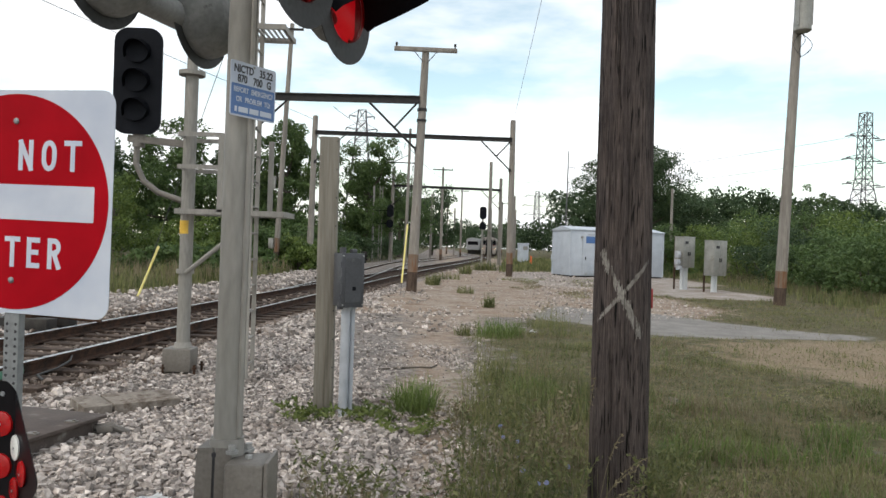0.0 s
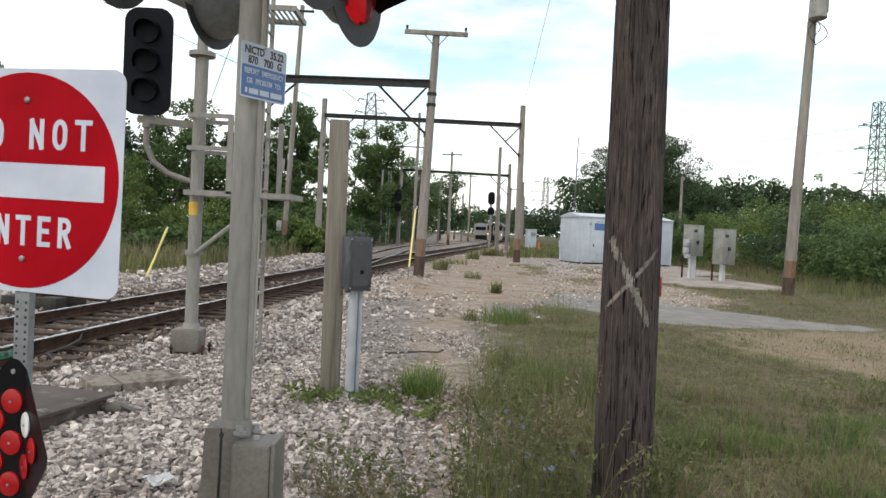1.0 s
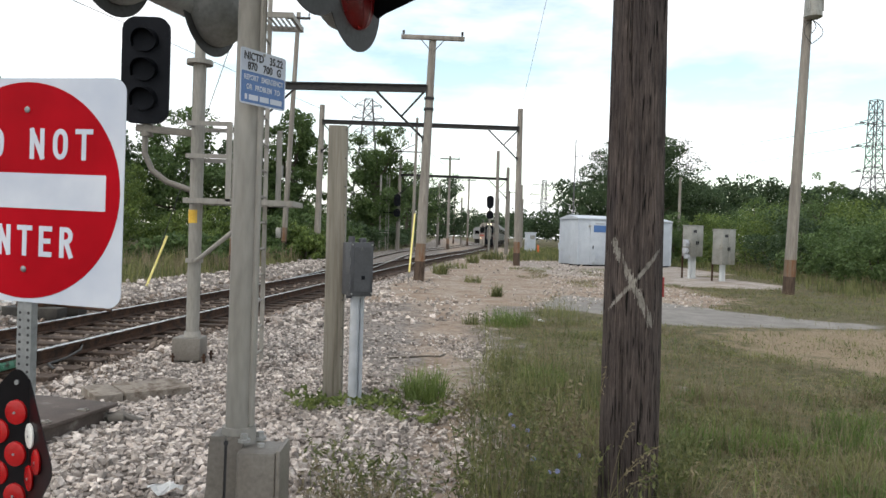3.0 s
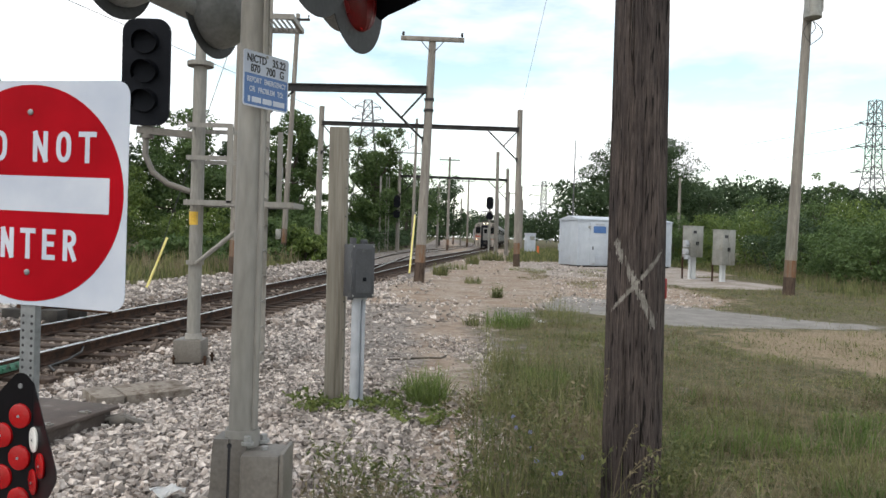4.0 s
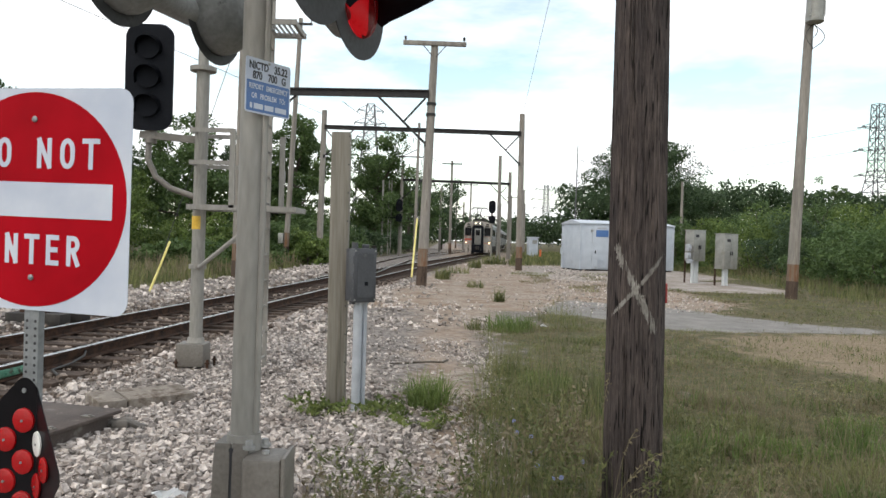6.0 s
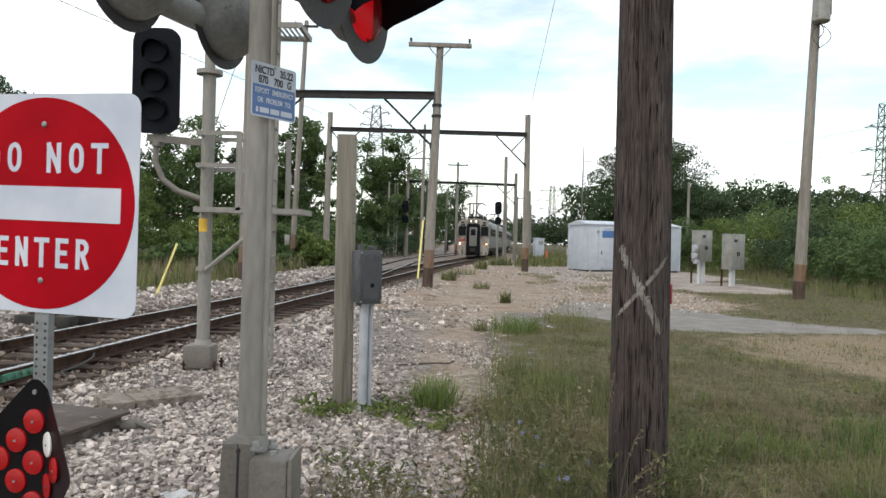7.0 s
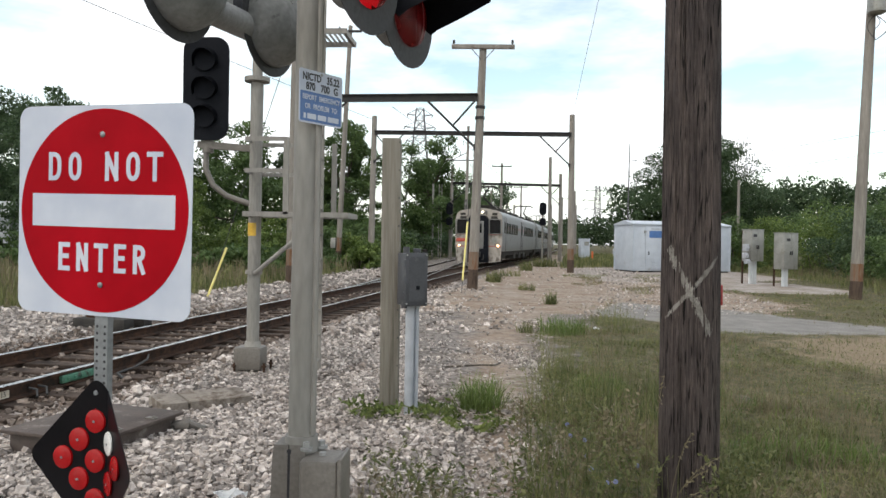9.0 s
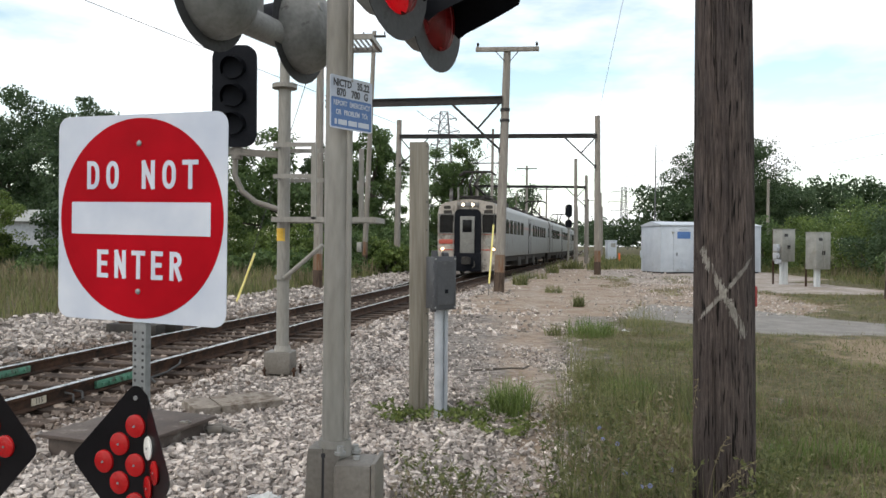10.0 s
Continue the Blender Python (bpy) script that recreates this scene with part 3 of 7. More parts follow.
def build_track():
    tr = thing("railway_track", "rusty steel rails on old sleepers in pale ballast", "railway track", kind="structure")
    for off in (lambda y: -0.753, lambda y: 0.753):
        ob = new("rail", rail_mesh(-30, 300, off))
        ob.parent = tr
    sd = thing("siding_track", "rusty turnout rails leaving the main track", "railway track", kind="structure")
    for off in (lambda y: -0.753 - siding(y), lambda y: 0.753 - siding(y)):
        ob = new("rail", rail_mesh(23, 300, off))
        ob.parent = sd
    bm = bmesh.new()
    box(bm, (0, 0, -0.245), (2.6, 0.22, 0.17), bevel=0.01)
    me = finish("sleeper", bm, TIE)
    bm = bmesh.new()
    rnd = random.Random(3)
    for i in range(200):
        y = -8 + i * 0.52
        m = pose(track_x(y) + rnd.uniform(-0.06, 0.06) - (siding(y) / 2 if 22 < y < 45 else 0), y, rnd.uniform(-0.012, 0.008), 0, 0, TRACK_TURN + rnd.uniform(-1.5, 1.5))
        ob = new("sleeper", me)
        ob.parent = tr
        ob.matrix_basis = m @ Matrix.Diagonal((1 + (siding(y) / 2.6 if 22 < y < 45 else 0), 1, 1, 1))
    bm = bmesh.new()
    for i in range(200, 560):
        y = -8 + i * 0.52
        box(bm, (track_x(y), y, -0.245), (2.6, 0.22, 0.17), TRACK_TURN)
    far = part("far_sleepers", bm, TIE, tr, smooth=False)
    tagged(far, kind="stuff")
    bm = bmesh.new()
    for i in range(400):
        y = 45 + i * 0.52
        box(bm, (track_x(y) - siding(y), y, -0.245), (2.6, 0.22, 0.17), TRACK_TURN)
    tagged(part("siding_sleepers", bm, TIE, sd, smooth=False), kind="stuff")
    # insulated joints, painted green, and the rail clips
    for side, y, ln in ((0.753, 8.15, 0.75), (-0.753, 8.2, 0.9)):
        bm = bmesh.new()
        m = pose(track_x(y) + side, y, 0, 0, 0, TRACK_TURN)
        for s in (-1, 1):
            box(bm, (s * 0.035, 0, -0.085), (0.045, ln, 0.085), bevel=0.008)
            for k in range(6):
                box(bm, (s * 0.066, (k - 2.5) * ln / 6.5, -0.085), (0.03, 0.03, 0.03))
        bm.transform(m)
        part("joint_bar", bm, GREEN_BAR, tr, "worn green insulated joint bar")
    y = 6.95
    bm = bmesh.new()
    m = pose(track_x(y) + 0.753, y, 0, 0, 0, TRACK_TURN)
    box(bm, (0.016, 0, -0.09), (0.008, 0.2, 0.075))
    bm.transform(m)
    plate = part("painted_patch", bm, mat("cream_patch", (0.5, 0.44, 0.34), (0.62, 0.56, 0.46), 12, 0.7, 0, 0.1, 60), tr)
    lettering("number", "115", 0.075, m @ pose(0.0215, 0, -0.09, 0, 0, 90), INK, plate)
    bm = bmesh.new()
    for dy in (0.36, 0.5):
        p = [(0.02, dy, -0.08), (0.1, dy + 0.03, -0.1), (0.16, dy - 0.04, -0.16)]
        pipe(bm, [Vector(q) for q in p], 0.012, 6)
    bm.transform(m)
    part("bond_cable", bm, WIRE, tr)
    bm = bmesh.new()
    pipe(bm, [Vector((track_x(9.2) + 0.8 + a, 9.0 + b, c)) for a, b, c in ((0, 0.5, -0.06), (0.08, 0.3, -0.09), (0.12, -0.1, -0.12), (0.1, -0.5, -0.13), (0.3, -0.75, -0.14))], 0.014, 6)
    part("bond_cable", bm, WIRE, tr)
    return tr


build_track()

# ---- do-not-enter sign and object markers ----


def arc(cx, cz, rx, rz, a0, a1, n=10):
    return [(cx + rx * math.cos(radians(a0 + (a1 - a0) * i / n)), cz + rz * math.sin(radians(a0 + (a1 - a0) * i / n))) for i in range(n + 1)]


STROKES = {                                     # even-width road lettering in a unit box
    "D": [[(0.1, 0), (0.1, 1)], [(0.1, 1), (0.45, 1)] + arc(0.45, 0.62, 0.45, 0.38, 90, 0) + arc(0.45, 0.38, 0.45, 0.38, 0, -90) + [(0.1, 0)]],
    "O": [arc(0.5, 0.64, 0.4, 0.36, 0, 180) + arc(0.5, 0.36, 0.4, 0.36, 180, 360) + [(0.9, 0.64)]],
    "N": [[(0.1, 0), (0.1, 1)], [(0.1, 1), (0.9, 0)], [(0.9, 0), (0.9, 1)]],
    "T": [[(0.0, 1), (1.0, 1)], [(0.5, 1), (0.5, 0)]],
    "E": [[(0.14, 0), (0.14, 1)], [(0.14, 1), (0.92, 1)], [(0.14, 0.52), (0.8, 0.52)], [(0.14, 0), (0.92, 0)]],
    "R": [[(0.12, 0), (0.12, 1)], [(0.12, 1), (0.5, 1)] + arc(0.5, 0.76, 0.4, 0.24, 90, -90) + [(0.12, 0.52)], [(0.5, 0.52), (0.92, 0)]],
}


def road_letter(bm, ch, w, high, stroke, m):
    """One letter of even-width strokes, centred on m, standing in its x-z plane."""
    for k, line in enumerate(STROKES[ch]):
        pts = [Vector(((x - 0.5) * (w - stroke), (z - 0.5) * (high - stroke))) for x, z in line]
        rows = []
        for j, p in enumerate(pts):
            a, b = pts[max(j - 1, 0)], pts[min(j + 1, len(pts) - 1)]
            d = (b - a).normalized()
            side = Vector((-d.y, d.x)) * stroke / 2
            if j == 0:
                p = p - d * stroke / 2
            if j == len(pts) - 1:
                p = p + d * stroke / 2
            lift = -0.00015 * k - 0.000005 * j
            rows.append([bm.verts.new(m @ Vector((q.x, lift + t, q.y))) for q in (p + side, p - side) for t in (0, 0.0012)])
        for r0, r1 in zip(rows, rows[1:]):
            bm.faces.new((r0[0], r0[2], r1[2], r1[0]))
            bm.faces.new((r0[0], r1[0], r1[1], r0[1]))
            bm.faces.new((r0[2], r0[3], r1[3], r1[2]))
        for r in (rows[0], rows[-1]):
            bm.faces.new((r[0], r[1], r[3], r[2]))


def build_entry_sign():
    s = thing("do_not_enter_sign", "square white sign with red disc on perforated steel post", "traffic sign", pose(-1.397, 2.573, 1.60, 0.8, 1.0, -13.2))
    bm = bmesh.new()
    prism(bm, rounded(0.762, 0.762, 0.05, 6), 0.003, Matrix())
    part("panel", bm, SIGN_WHITE, s, "white reflective sign panel", False)
    bm = bmesh.new()
    prism(bm, circle(0.368, 64), 0.0012, pose(0, -0.0012, 0))
    disc = part("disc", bm, SIGN_RED, s, "red reflective disc", False)
    bm = bmesh.new()
    prism(bm, rounded(0.628, 0.12, 0.004), 0.001, pose(0, -0.0022, 0.0))
    part("bar", bm, SIGN_WHITE, disc, "", False)
    for word, x, z, wide in (("DO", -0.167, 0.16, 0.158), ("NOT", 0.134, 0.16, 0.2525), ("ENTER", 0.0, -0.17, 0.393)):
        pitch = wide / (len(word) - 0.26)
        for i, ch in enumerate(word):
            bm = bmesh.new()
            road_letter(bm, ch, pitch * 0.74, 0.104, 0.0172, pose(x - wide / 2 + (i + 0.37) * pitch, -0.0024, z))
            part("letter", bm, SIGN_WHITE, disc, "white letter", False)
    for z in (0.275, -0.268):
        bm = bmesh.new()
        bmesh.ops.create_uvsphere(bm, u_segments=12, v_segments=8, radius=0.011, matrix=pose(0, -0.003, z) @ Matrix.Diagonal((1, 0.5, 1, 1)))
        part("bolt", bm, POST_STEEL, s)
    # U-channel post, perforated every inch
    bm = bmesh.new()
    w, hole, z0 = 0.058, 0.0055, -1.72
    outline = [(-w / 2, 0.0), (-w / 2, 0.028), (-w / 2 + 0.006, 0.028), (-w / 2 + 0.006, 0.004), (w / 2 - 0.006, 0.004), (w / 2 - 0.006, 0.028), (w / 2, 0.028), (w / 2, 0.0)]
    lo = [bm.verts.new((x, 0.006 + y, z0)) for x, y in outline]
    hi = [bm.verts.new((x, 0.006 + y, 0.3)) for x, y in outline]
    for i in range(8):
        j = (i + 1) % 8
        bm.faces.new((lo[i], lo[j], hi[j], hi[i]))
    post = part("post", bm, POST_STEEL, s, "grey perforated steel post", False)
    bm = bmesh.new()
    for i in range(50):
        for sx in (-0.017, 0.017):
            prism(bm, circle(hole, 8, sx, -0.42 - 0.0255 * i), 0.001, pose(0, 0.0052, 0))
    tagged(part("perforation", bm, INK, post, "", False), kind="stuff")


build_entry_sign()


def build_marker(m, bent):
    s = thing("object_marker", "black diamond plate with round red reflectors", "road marker", m, "diamond markers")
    a = 0.385
    r45 = Matrix.Rotation(radians(45), 4, "Y")
    # a diamond whose outer corner is folded back
    fold = 0.045
    outline = [Vector((x, 0, z)) for x, z in rounded(a, a, 0.035, 5)]
    pts = [r45 @ p for p in outline]

    def bend(p):
        if bent and p.x > fold:
            d = p.x - fold
            return Vector((fold + d * 0.85, p.y - d * 0.53, p.z))
        return p
    bm = bmesh.new()
    vs = [bm.verts.new(p) for p in pts]
    bm.faces.new(vs)
    bmesh.ops.bisect_plane(bm, geom=bm.verts[:] + bm.edges[:] + bm.faces[:], plane_co=(fold, 0, 0), plane_no=(1, 0, 0))
    r = bmesh.ops.extrude_face_region(bm, geom=bm.faces[:])
    for g in r["geom"]:
        if isinstance(g, bmesh.types.BMVert):
            g.co.y += 0.0025
    for v in bm.verts:
        v.co = bend(v.co)
    part("plate", bm, BLACK_GLOSS, s, "glossy black aluminium plate", False)
    k = 0.09
    for i in (-1, 0, 1):
        for j in (-1, 0, 1):
            p = r45 @ Vector((i * k, 0, j * k))
            white = bent and (i, j) == (0, 1)
            bm = bmesh.new()
            n = 24
            ring = [(0.038, 0.0), (0.037, -0.006), (0.03, -0.0085), (0.0, -0.0095)]
            rows = []
            for rr, yy in ring[:-1]:
                rows.append([bm.verts.new((p.x + rr * math.cos(t * 2 * math.pi / n), yy, p.z + rr * math.sin(t * 2 * math.pi / n))) for t in range(n)])
            tip = bm.verts.new((p.x, ring[-1][1], p.z))
            for q0, q1 in zip(rows, rows[1:]):
                for t in range(n):
                    bm.faces.new((q0[t], q0[(t + 1) % n], q1[(t + 1) % n], q1[t]))
            for t in range(n):
                bm.faces.new((rows[-1][t], rows[-1][(t + 1) % n], tip))
            if bent and p.x > fold:
                for v in bm.verts:
                    d = v.co.x - fold
                    v.co = Vector((fold + d * 0.85, v.co.y - d * 0.53 - 0.002, v.co.z))
            ref = part("reflector", bm, WHITE_LENS if white else RED_LENS, s, "white reflector" if white else "")
            bm = bmesh.new()
            rod(bm, (p.x, -0.0085, p.z), (p.x, -0.012, p.z), 0.004, n=8)
            if bent and p.x > fold:
                for v in bm.verts:
                    d = v.co.x - fold
                    v.co = Vector((fold + d * 0.85, v.co.y - d * 0.53 - 0.002, v.co.z))
            part("rivet", bm, POST_STEEL, ref)
    bm = bmesh.new()
    rod(bm, (0, -0.001, a * 0.71 - 0.055), (0, -0.004, a * 0.71 - 0.055), 0.008, n=10)
    part("bolt", bm, POST_STEEL, s)
    bm = bmesh.new()
    box(bm, (0, 0.022, -0.35), (0.05, 0.03, 1.0))
    part("post", bm, POST_STEEL, s, "grey steel post")


build_marker(pose(-1.246, 2.282, 0.788, 0, 0, -13), True)
build_marker(pose(-1.83, 2.32, 0.83, 0, 0, -13), False)

# ---- level-crossing signal mast ----
MX, MY = -0.805, 3.2
AIM = math.degrees(math.atan2(0.44, 0.90))     # lamps look to the right, a little towards the road
LAMPS = []


def build_light(x, y, z, turn, lit):
    s = thing("crossing_light", "black round crossing lamp with hood and red lens", "signal lamp", pose(x, y, z, 0, 0, turn), "crossing lamps")
    # local: faces -y
    bm = bmesh.new()
    n = 48
    rings = [[bm.verts.new((r * math.cos(2 * math.pi * i / n), d, r * math.sin(2 * math.pi * i / n))) for i in range(n)] for r, d in ((0.153, 0.0), (0.254, 0.0), (0.254, 0.004), (0.153, 0.004))]
    for a, b in zip(rings, rings[1:] + rings[:1]):
        for i in range(n):
            bm.faces.new((a[i], a[(i + 1) % n], b[(i + 1) % n], b[i]))
    part("background", bm, FADED_BLACK, s, "thin faded black round background plate", False)
    bm = bmesh.new()
    n = 28
    rings = [(0.205, 0.004), (0.208, 0.03), (0.198, 0.07), (0.17, 0.125), (0.12, 0.165), (0.04, 0.18)]
    if lit:
        rings = [(r * 0.82, d) for r, d in rings]
    vr = [[bm.verts.new((r * math.cos(2 * math.pi * i / n), d, r * math.sin(2 * math.pi * i / n))) for i in range(n)] for r, d in rings]
    for a, b in zip(vr, vr[1:]):
        for i in range(n):
            bm.faces.new((a[i], a[(i + 1) % n], b[(i + 1) % n], b[i]))
    bm.faces.new(vr[-1])
    box(bm, (0, 0.06, 0.16), (0.09, 0.07, 0.06), bevel=0.012)
    box(bm, (0.0, 0.09, 0.13), (0.05, 0.09, 0.05), bevel=0.012)
    rod(bm, (0.07, 0.1, 0.085), (0.075, 0.17, 0.09), 0.022, n=12)
    part("housing", bm, HOUSING, s, "worn grey lamp housing")
    bm = bmesh.new()
    rings = [(0.156, -0.004), (0.15, -0.02), (0.11, -0.04), (0.055, -0.052)]
    vr = [[bm.verts.new((r * math.cos(2 * math.pi * i / n), d, r * math.sin(2 * math.pi * i / n))) for i in range(n)] for r, d in rings]
    for a, b in zip(vr, vr[1:]):
        for i in range(n):
            bm.faces.new((a[i], a[(i + 1) % n], b[(i + 1) % n], b[i]))
    bm.faces.new(vr[-1])
    part("lens", bm, RED_GLASS, s, "red glass lens")
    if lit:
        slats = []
        # slats are added: turning the glowing face away imitates the lamp switching off
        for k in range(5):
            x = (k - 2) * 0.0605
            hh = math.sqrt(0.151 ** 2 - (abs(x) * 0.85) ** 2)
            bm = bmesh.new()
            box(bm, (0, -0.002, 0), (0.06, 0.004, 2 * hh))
            sl = part("flash_slat", bm, LIT_RED, s, "added turning slat, glowing on one face to imitate flashing", False)
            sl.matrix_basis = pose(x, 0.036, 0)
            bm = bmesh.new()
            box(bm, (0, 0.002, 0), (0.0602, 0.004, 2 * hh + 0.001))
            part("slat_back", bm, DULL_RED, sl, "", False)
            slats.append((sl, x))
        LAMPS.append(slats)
    bm = bmesh.new()
    span, depth = 205, 0.37
    ends = []
    for rad in (0.166, 0.162):
        a, b = [], []
        for i in range(25):
            t = radians(90 - span / 2 + span * i / 24)
            far = depth * min(1.0, max(0.1, (math.sin(t) + 0.22) / 0.75))
            a.append(bm.verts.new((rad * math.cos(t), -0.005, rad * math.sin(t))))
            b.append(bm.verts.new((rad * math.cos(t), -far, rad * math.sin(t) - 0.03)))
        ends.append((a, b))
        for i in range(24):
            bm.faces.new((a[i], a[i + 1], b[i + 1], b[i]))
    for i in range(24):
        bm.faces.new((ends[0][1][i], ends[0][1][i + 1], ends[1][1][i + 1], ends[1][1][i]))
    part("hood", bm, BLACK, s, "long black hood")


def build_crossing_mast():
    s = thing("crossing_mast", "grey painted tubular crossing mast on a cast base", "signal mast", pose(MX, MY, 0))
    bm = bmesh.new()
    rod(bm, (-0.012, 0, 0.5), (0.004, 0, 3.3), 0.059, 0.059, 32)
    part("tube", bm, GALV, s, "grey painted steel tube")
    bm = bmesh.new()
    pipe(bm, [Vector((0.046, -0.03, 0.66)), Vector((0.058, -0.03, 3.3))], 0.014, 8)
    part("cable_pipe", bm, GALV, s)
    # cast junction base: tapered body split by a clamp joint, with a box beside it
    bm = bmesh.new()
    prof = [(0.0, 0.62), (0.068, 0.62), (0.072, 0.58), (0.078, 0.4), (0.13, 0.0), (0.17, -0.14)]
    for sx in (-1, 1):
        for (r0, z0), (r1, z1) in zip(prof[1:], prof[2:]):
            w0, w1 = r0 - 0.006, r1 - 0.006
            box_v = [bm.verts.new((sx * (0.006 + (w0 if k else 0)), dy * r0 * 0.95, z0)) for k in (0, 1) for dy in (-1, 1)]
            low_v = [bm.verts.new((sx * (0.006 + (w1 if k else 0)), dy * r1 * 0.95, z1)) for k in (0, 1) for dy in (-1, 1)]
            order = (0, 1, 3, 2)
            for i in range(4):
                a, b = order[i], order[(i + 1) % 4]
                bm.faces.new((box_v[a], box_v[b], low_v[b], low_v[a]))
        t = [bm.verts.new((sx * x, y, 0.62)) for x, y in ((0.006, -0.0646), (0.068, -0.0646), (0.068, 0.0646), (0.006, 0.0646))]
        bm.faces.new(t)
    bmesh.ops.remove_doubles(bm, verts=bm.verts, dist=0.0005)
    bm.transform(pose(-0.045, -0.01, 0))
    part("base_casting", bm, GALV_BASE, s, "grey cast split base", False)
    bm = bmesh.new()
    box(bm, (-0.045, -0.01, 0.2), (0.019, 0.136, 0.80))
    part("clamp_joint", bm, INK, s)
    bm = bmesh.new()
    rod(bm, (-0.012, 0, 0.56), (-0.012, 0, 0.65), 0.078, 0.07, 24)
    part("collar", bm, GALV, s)
    bm = bmesh.new()
    box(bm, (0.1, -0.06, 0.23), (0.165, 0.19, 0.70), bevel=0.018)
    jb = part("junction_box", bm, GALV_BASE, s, "grey cast junction box")
    bm = bmesh.new()
    box(bm, (0.191, -0.06, 0.23), (0.02, 0.2, 0.72), bevel=0.008)
    part("cover", bm, GALV_BASE, jb)
    for x, y, z in ((0.1, -0.07, 0.595), (0.03, -0.075, 0.635), (0.075, 0.02, 0.62)):
        bm = bmesh.new()
        rod(bm, (x, y, z - 0.03), (x, y, z), 0.016, n=6)
        rod(bm, (x, y, z - 0.035), (x, y, z - 0.022), 0.026, n=14)
        part("bolt", bm, GALV_DARK, jb)
    # cross arms out to the lamps
    for ends in (((-1.315, 2.997), (-1.123, 3.633)), ((-0.50, 2.884), (-0.415, 3.476))):
        bm = bmesh.new()
        (ax, ay), (bx, by) = ends
        off = Vector((-0.02 if ax < -1 else -0.09, 0, 0))
        a, b = Vector((ax - MX, ay - MY, 2.53)) + off, Vector((bx - MX, by - MY, 2.53)) + off
        rod(bm, a, b, 0.064, 0.064, 20)
        mid = (a + b) / 2
        rod(bm, (0, 0, 2.86), mid + Vector((0, 0, 0.3)), 0.04, 0.04, 12)
        rod(bm, mid, mid + Vector((0, 0, 0.33)), 0.04, 0.04, 12)
        part("cross_arm", bm, GALV_DARK, s, "grey tubular cross arm")


build_crossing_mast()
TURN = 95 - AIM                                 # -y of the lamp points to the aim
BACK_TURN = 90 - 13.5 + 180
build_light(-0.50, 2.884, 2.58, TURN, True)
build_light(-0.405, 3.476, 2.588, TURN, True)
build_light(-1.315, 2.997, 2.58, BACK_TURN, False)
build_light(-1.123, 3.633, 2.58, BACK_TURN, False)


def build_notice():
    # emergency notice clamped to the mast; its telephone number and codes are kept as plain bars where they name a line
    s = thing("emergency_notice", "small white and blue notice plate on the mast", "sign", pose(-0.735, 3.13, 2.115, 0, 0, 57), "")
    w, h = 0.25, 0.225
    bm = bmesh.new()
    prism(bm, rounded(w, h, 0.012), 0.002, Matrix())
    part("panel", bm, SIGN_WHITE, s, "", False)
    bm = bmesh.new()
    prism(bm, rounded(w - 0.012, h * 0.56, 0.006), 0.0006, pose(0, -0.0006, -h * 0.19))
    blue = part("blue_field", bm, SIGN_BLUE, s, "blue printed field", False)
    lettering("word", "NICTD", 0.044, pose(-0.055, -0.0008, h * 0.36), INK, s, "dark lettering", 0.0012, 0.78)
    lettering("word", "35.22", 0.044, pose(0.068, -0.0008, h * 0.36), INK, s, "dark lettering", 0.0012, 0.78)
    for word, x in (("870", -0.062), ("700", 0.022), ("G", 0.085)):
        lettering("word", word, 0.044, pose(x, -0.0008, h * 0.185), INK, s, "dark lettering", 0.0012, 0.78)
    lettering("word", "REPORT", 0.03, pose(-0.068, -0.0014, -h * 0.02), SIGN_WHITE, blue, "white lettering", 0.0006, 0.72)
    lettering("word", "EMERGENCY", 0.03, pose(0.048, -0.0014, -h * 0.02), SIGN_WHITE, blue, "white lettering", 0.0006, 0.72)
    for word, x in (("OR", -0.078), ("PROBLEM", 0.0), ("TO:", 0.078)):
        lettering("word", word, 0.03, pose(x, -0.0014, -h * 0.19), SIGN_WHITE, blue, "white lettering", 0.0006, 0.72)
    x = -0.1
    for wd in (0.012, 0.05, 0.05, 0.065):
        bm = bmesh.new()
        box(bm, (x + wd / 2, -0.001, -h * 0.37), (wd, 0.001, 0.022))
        part("print_bar", bm, SIGN_WHITE, blue, "", False)
        x += wd + 0.009
    bm = bmesh.new()
    prism(bm, circle(0.006, 12), 0.003, pose(0, -0.003, h * 0.45))
    part("bolt", bm, GALV_DARK, s)


build_notice()

# ---- wooden pole with the sprayed cross ----


def bark_pole(bm, r0, r1, z0, z1, n=40, rows=60, rough=0.006, seed=0):
    """A weathered pole: long vertical checks and ridges."""
    vr = []
    for j in range(rows + 1):
        t = j / rows
        z, r = z0 + (z1 - z0) * t, r0 + (r1 - r0) * t
        ring = []
        for i in range(n):
            a = 2 * math.pi * i / n
            d = noise.noise((math.cos(a) * 9 + seed, math.sin(a) * 9, z * 0.55)) * rough
            d -= max(0, noise.noise((math.cos(a) * 17, math.sin(a) * 17 + seed, z * 0.8)) - 0.2) * rough * 4.5
            d -= max(0, noise.noise((math.cos(a) * 34, math.sin(a) * 34 + seed, z * 1.6)) - 0.15) * rough * 2.5
            ring.append(bm.verts.new(((r + d) * math.cos(a), (r + d) * math.sin(a), z)))
        vr.append(ring)
    for a, b in zip(vr, vr[1:]):
        for i in range(n):
            bm.faces.new((a[i], a[(i + 1) % n], b[(i + 1) % n], b[i]))
    bm.faces.new(vr[0][::-1])
    bm.faces.new(vr[-1])


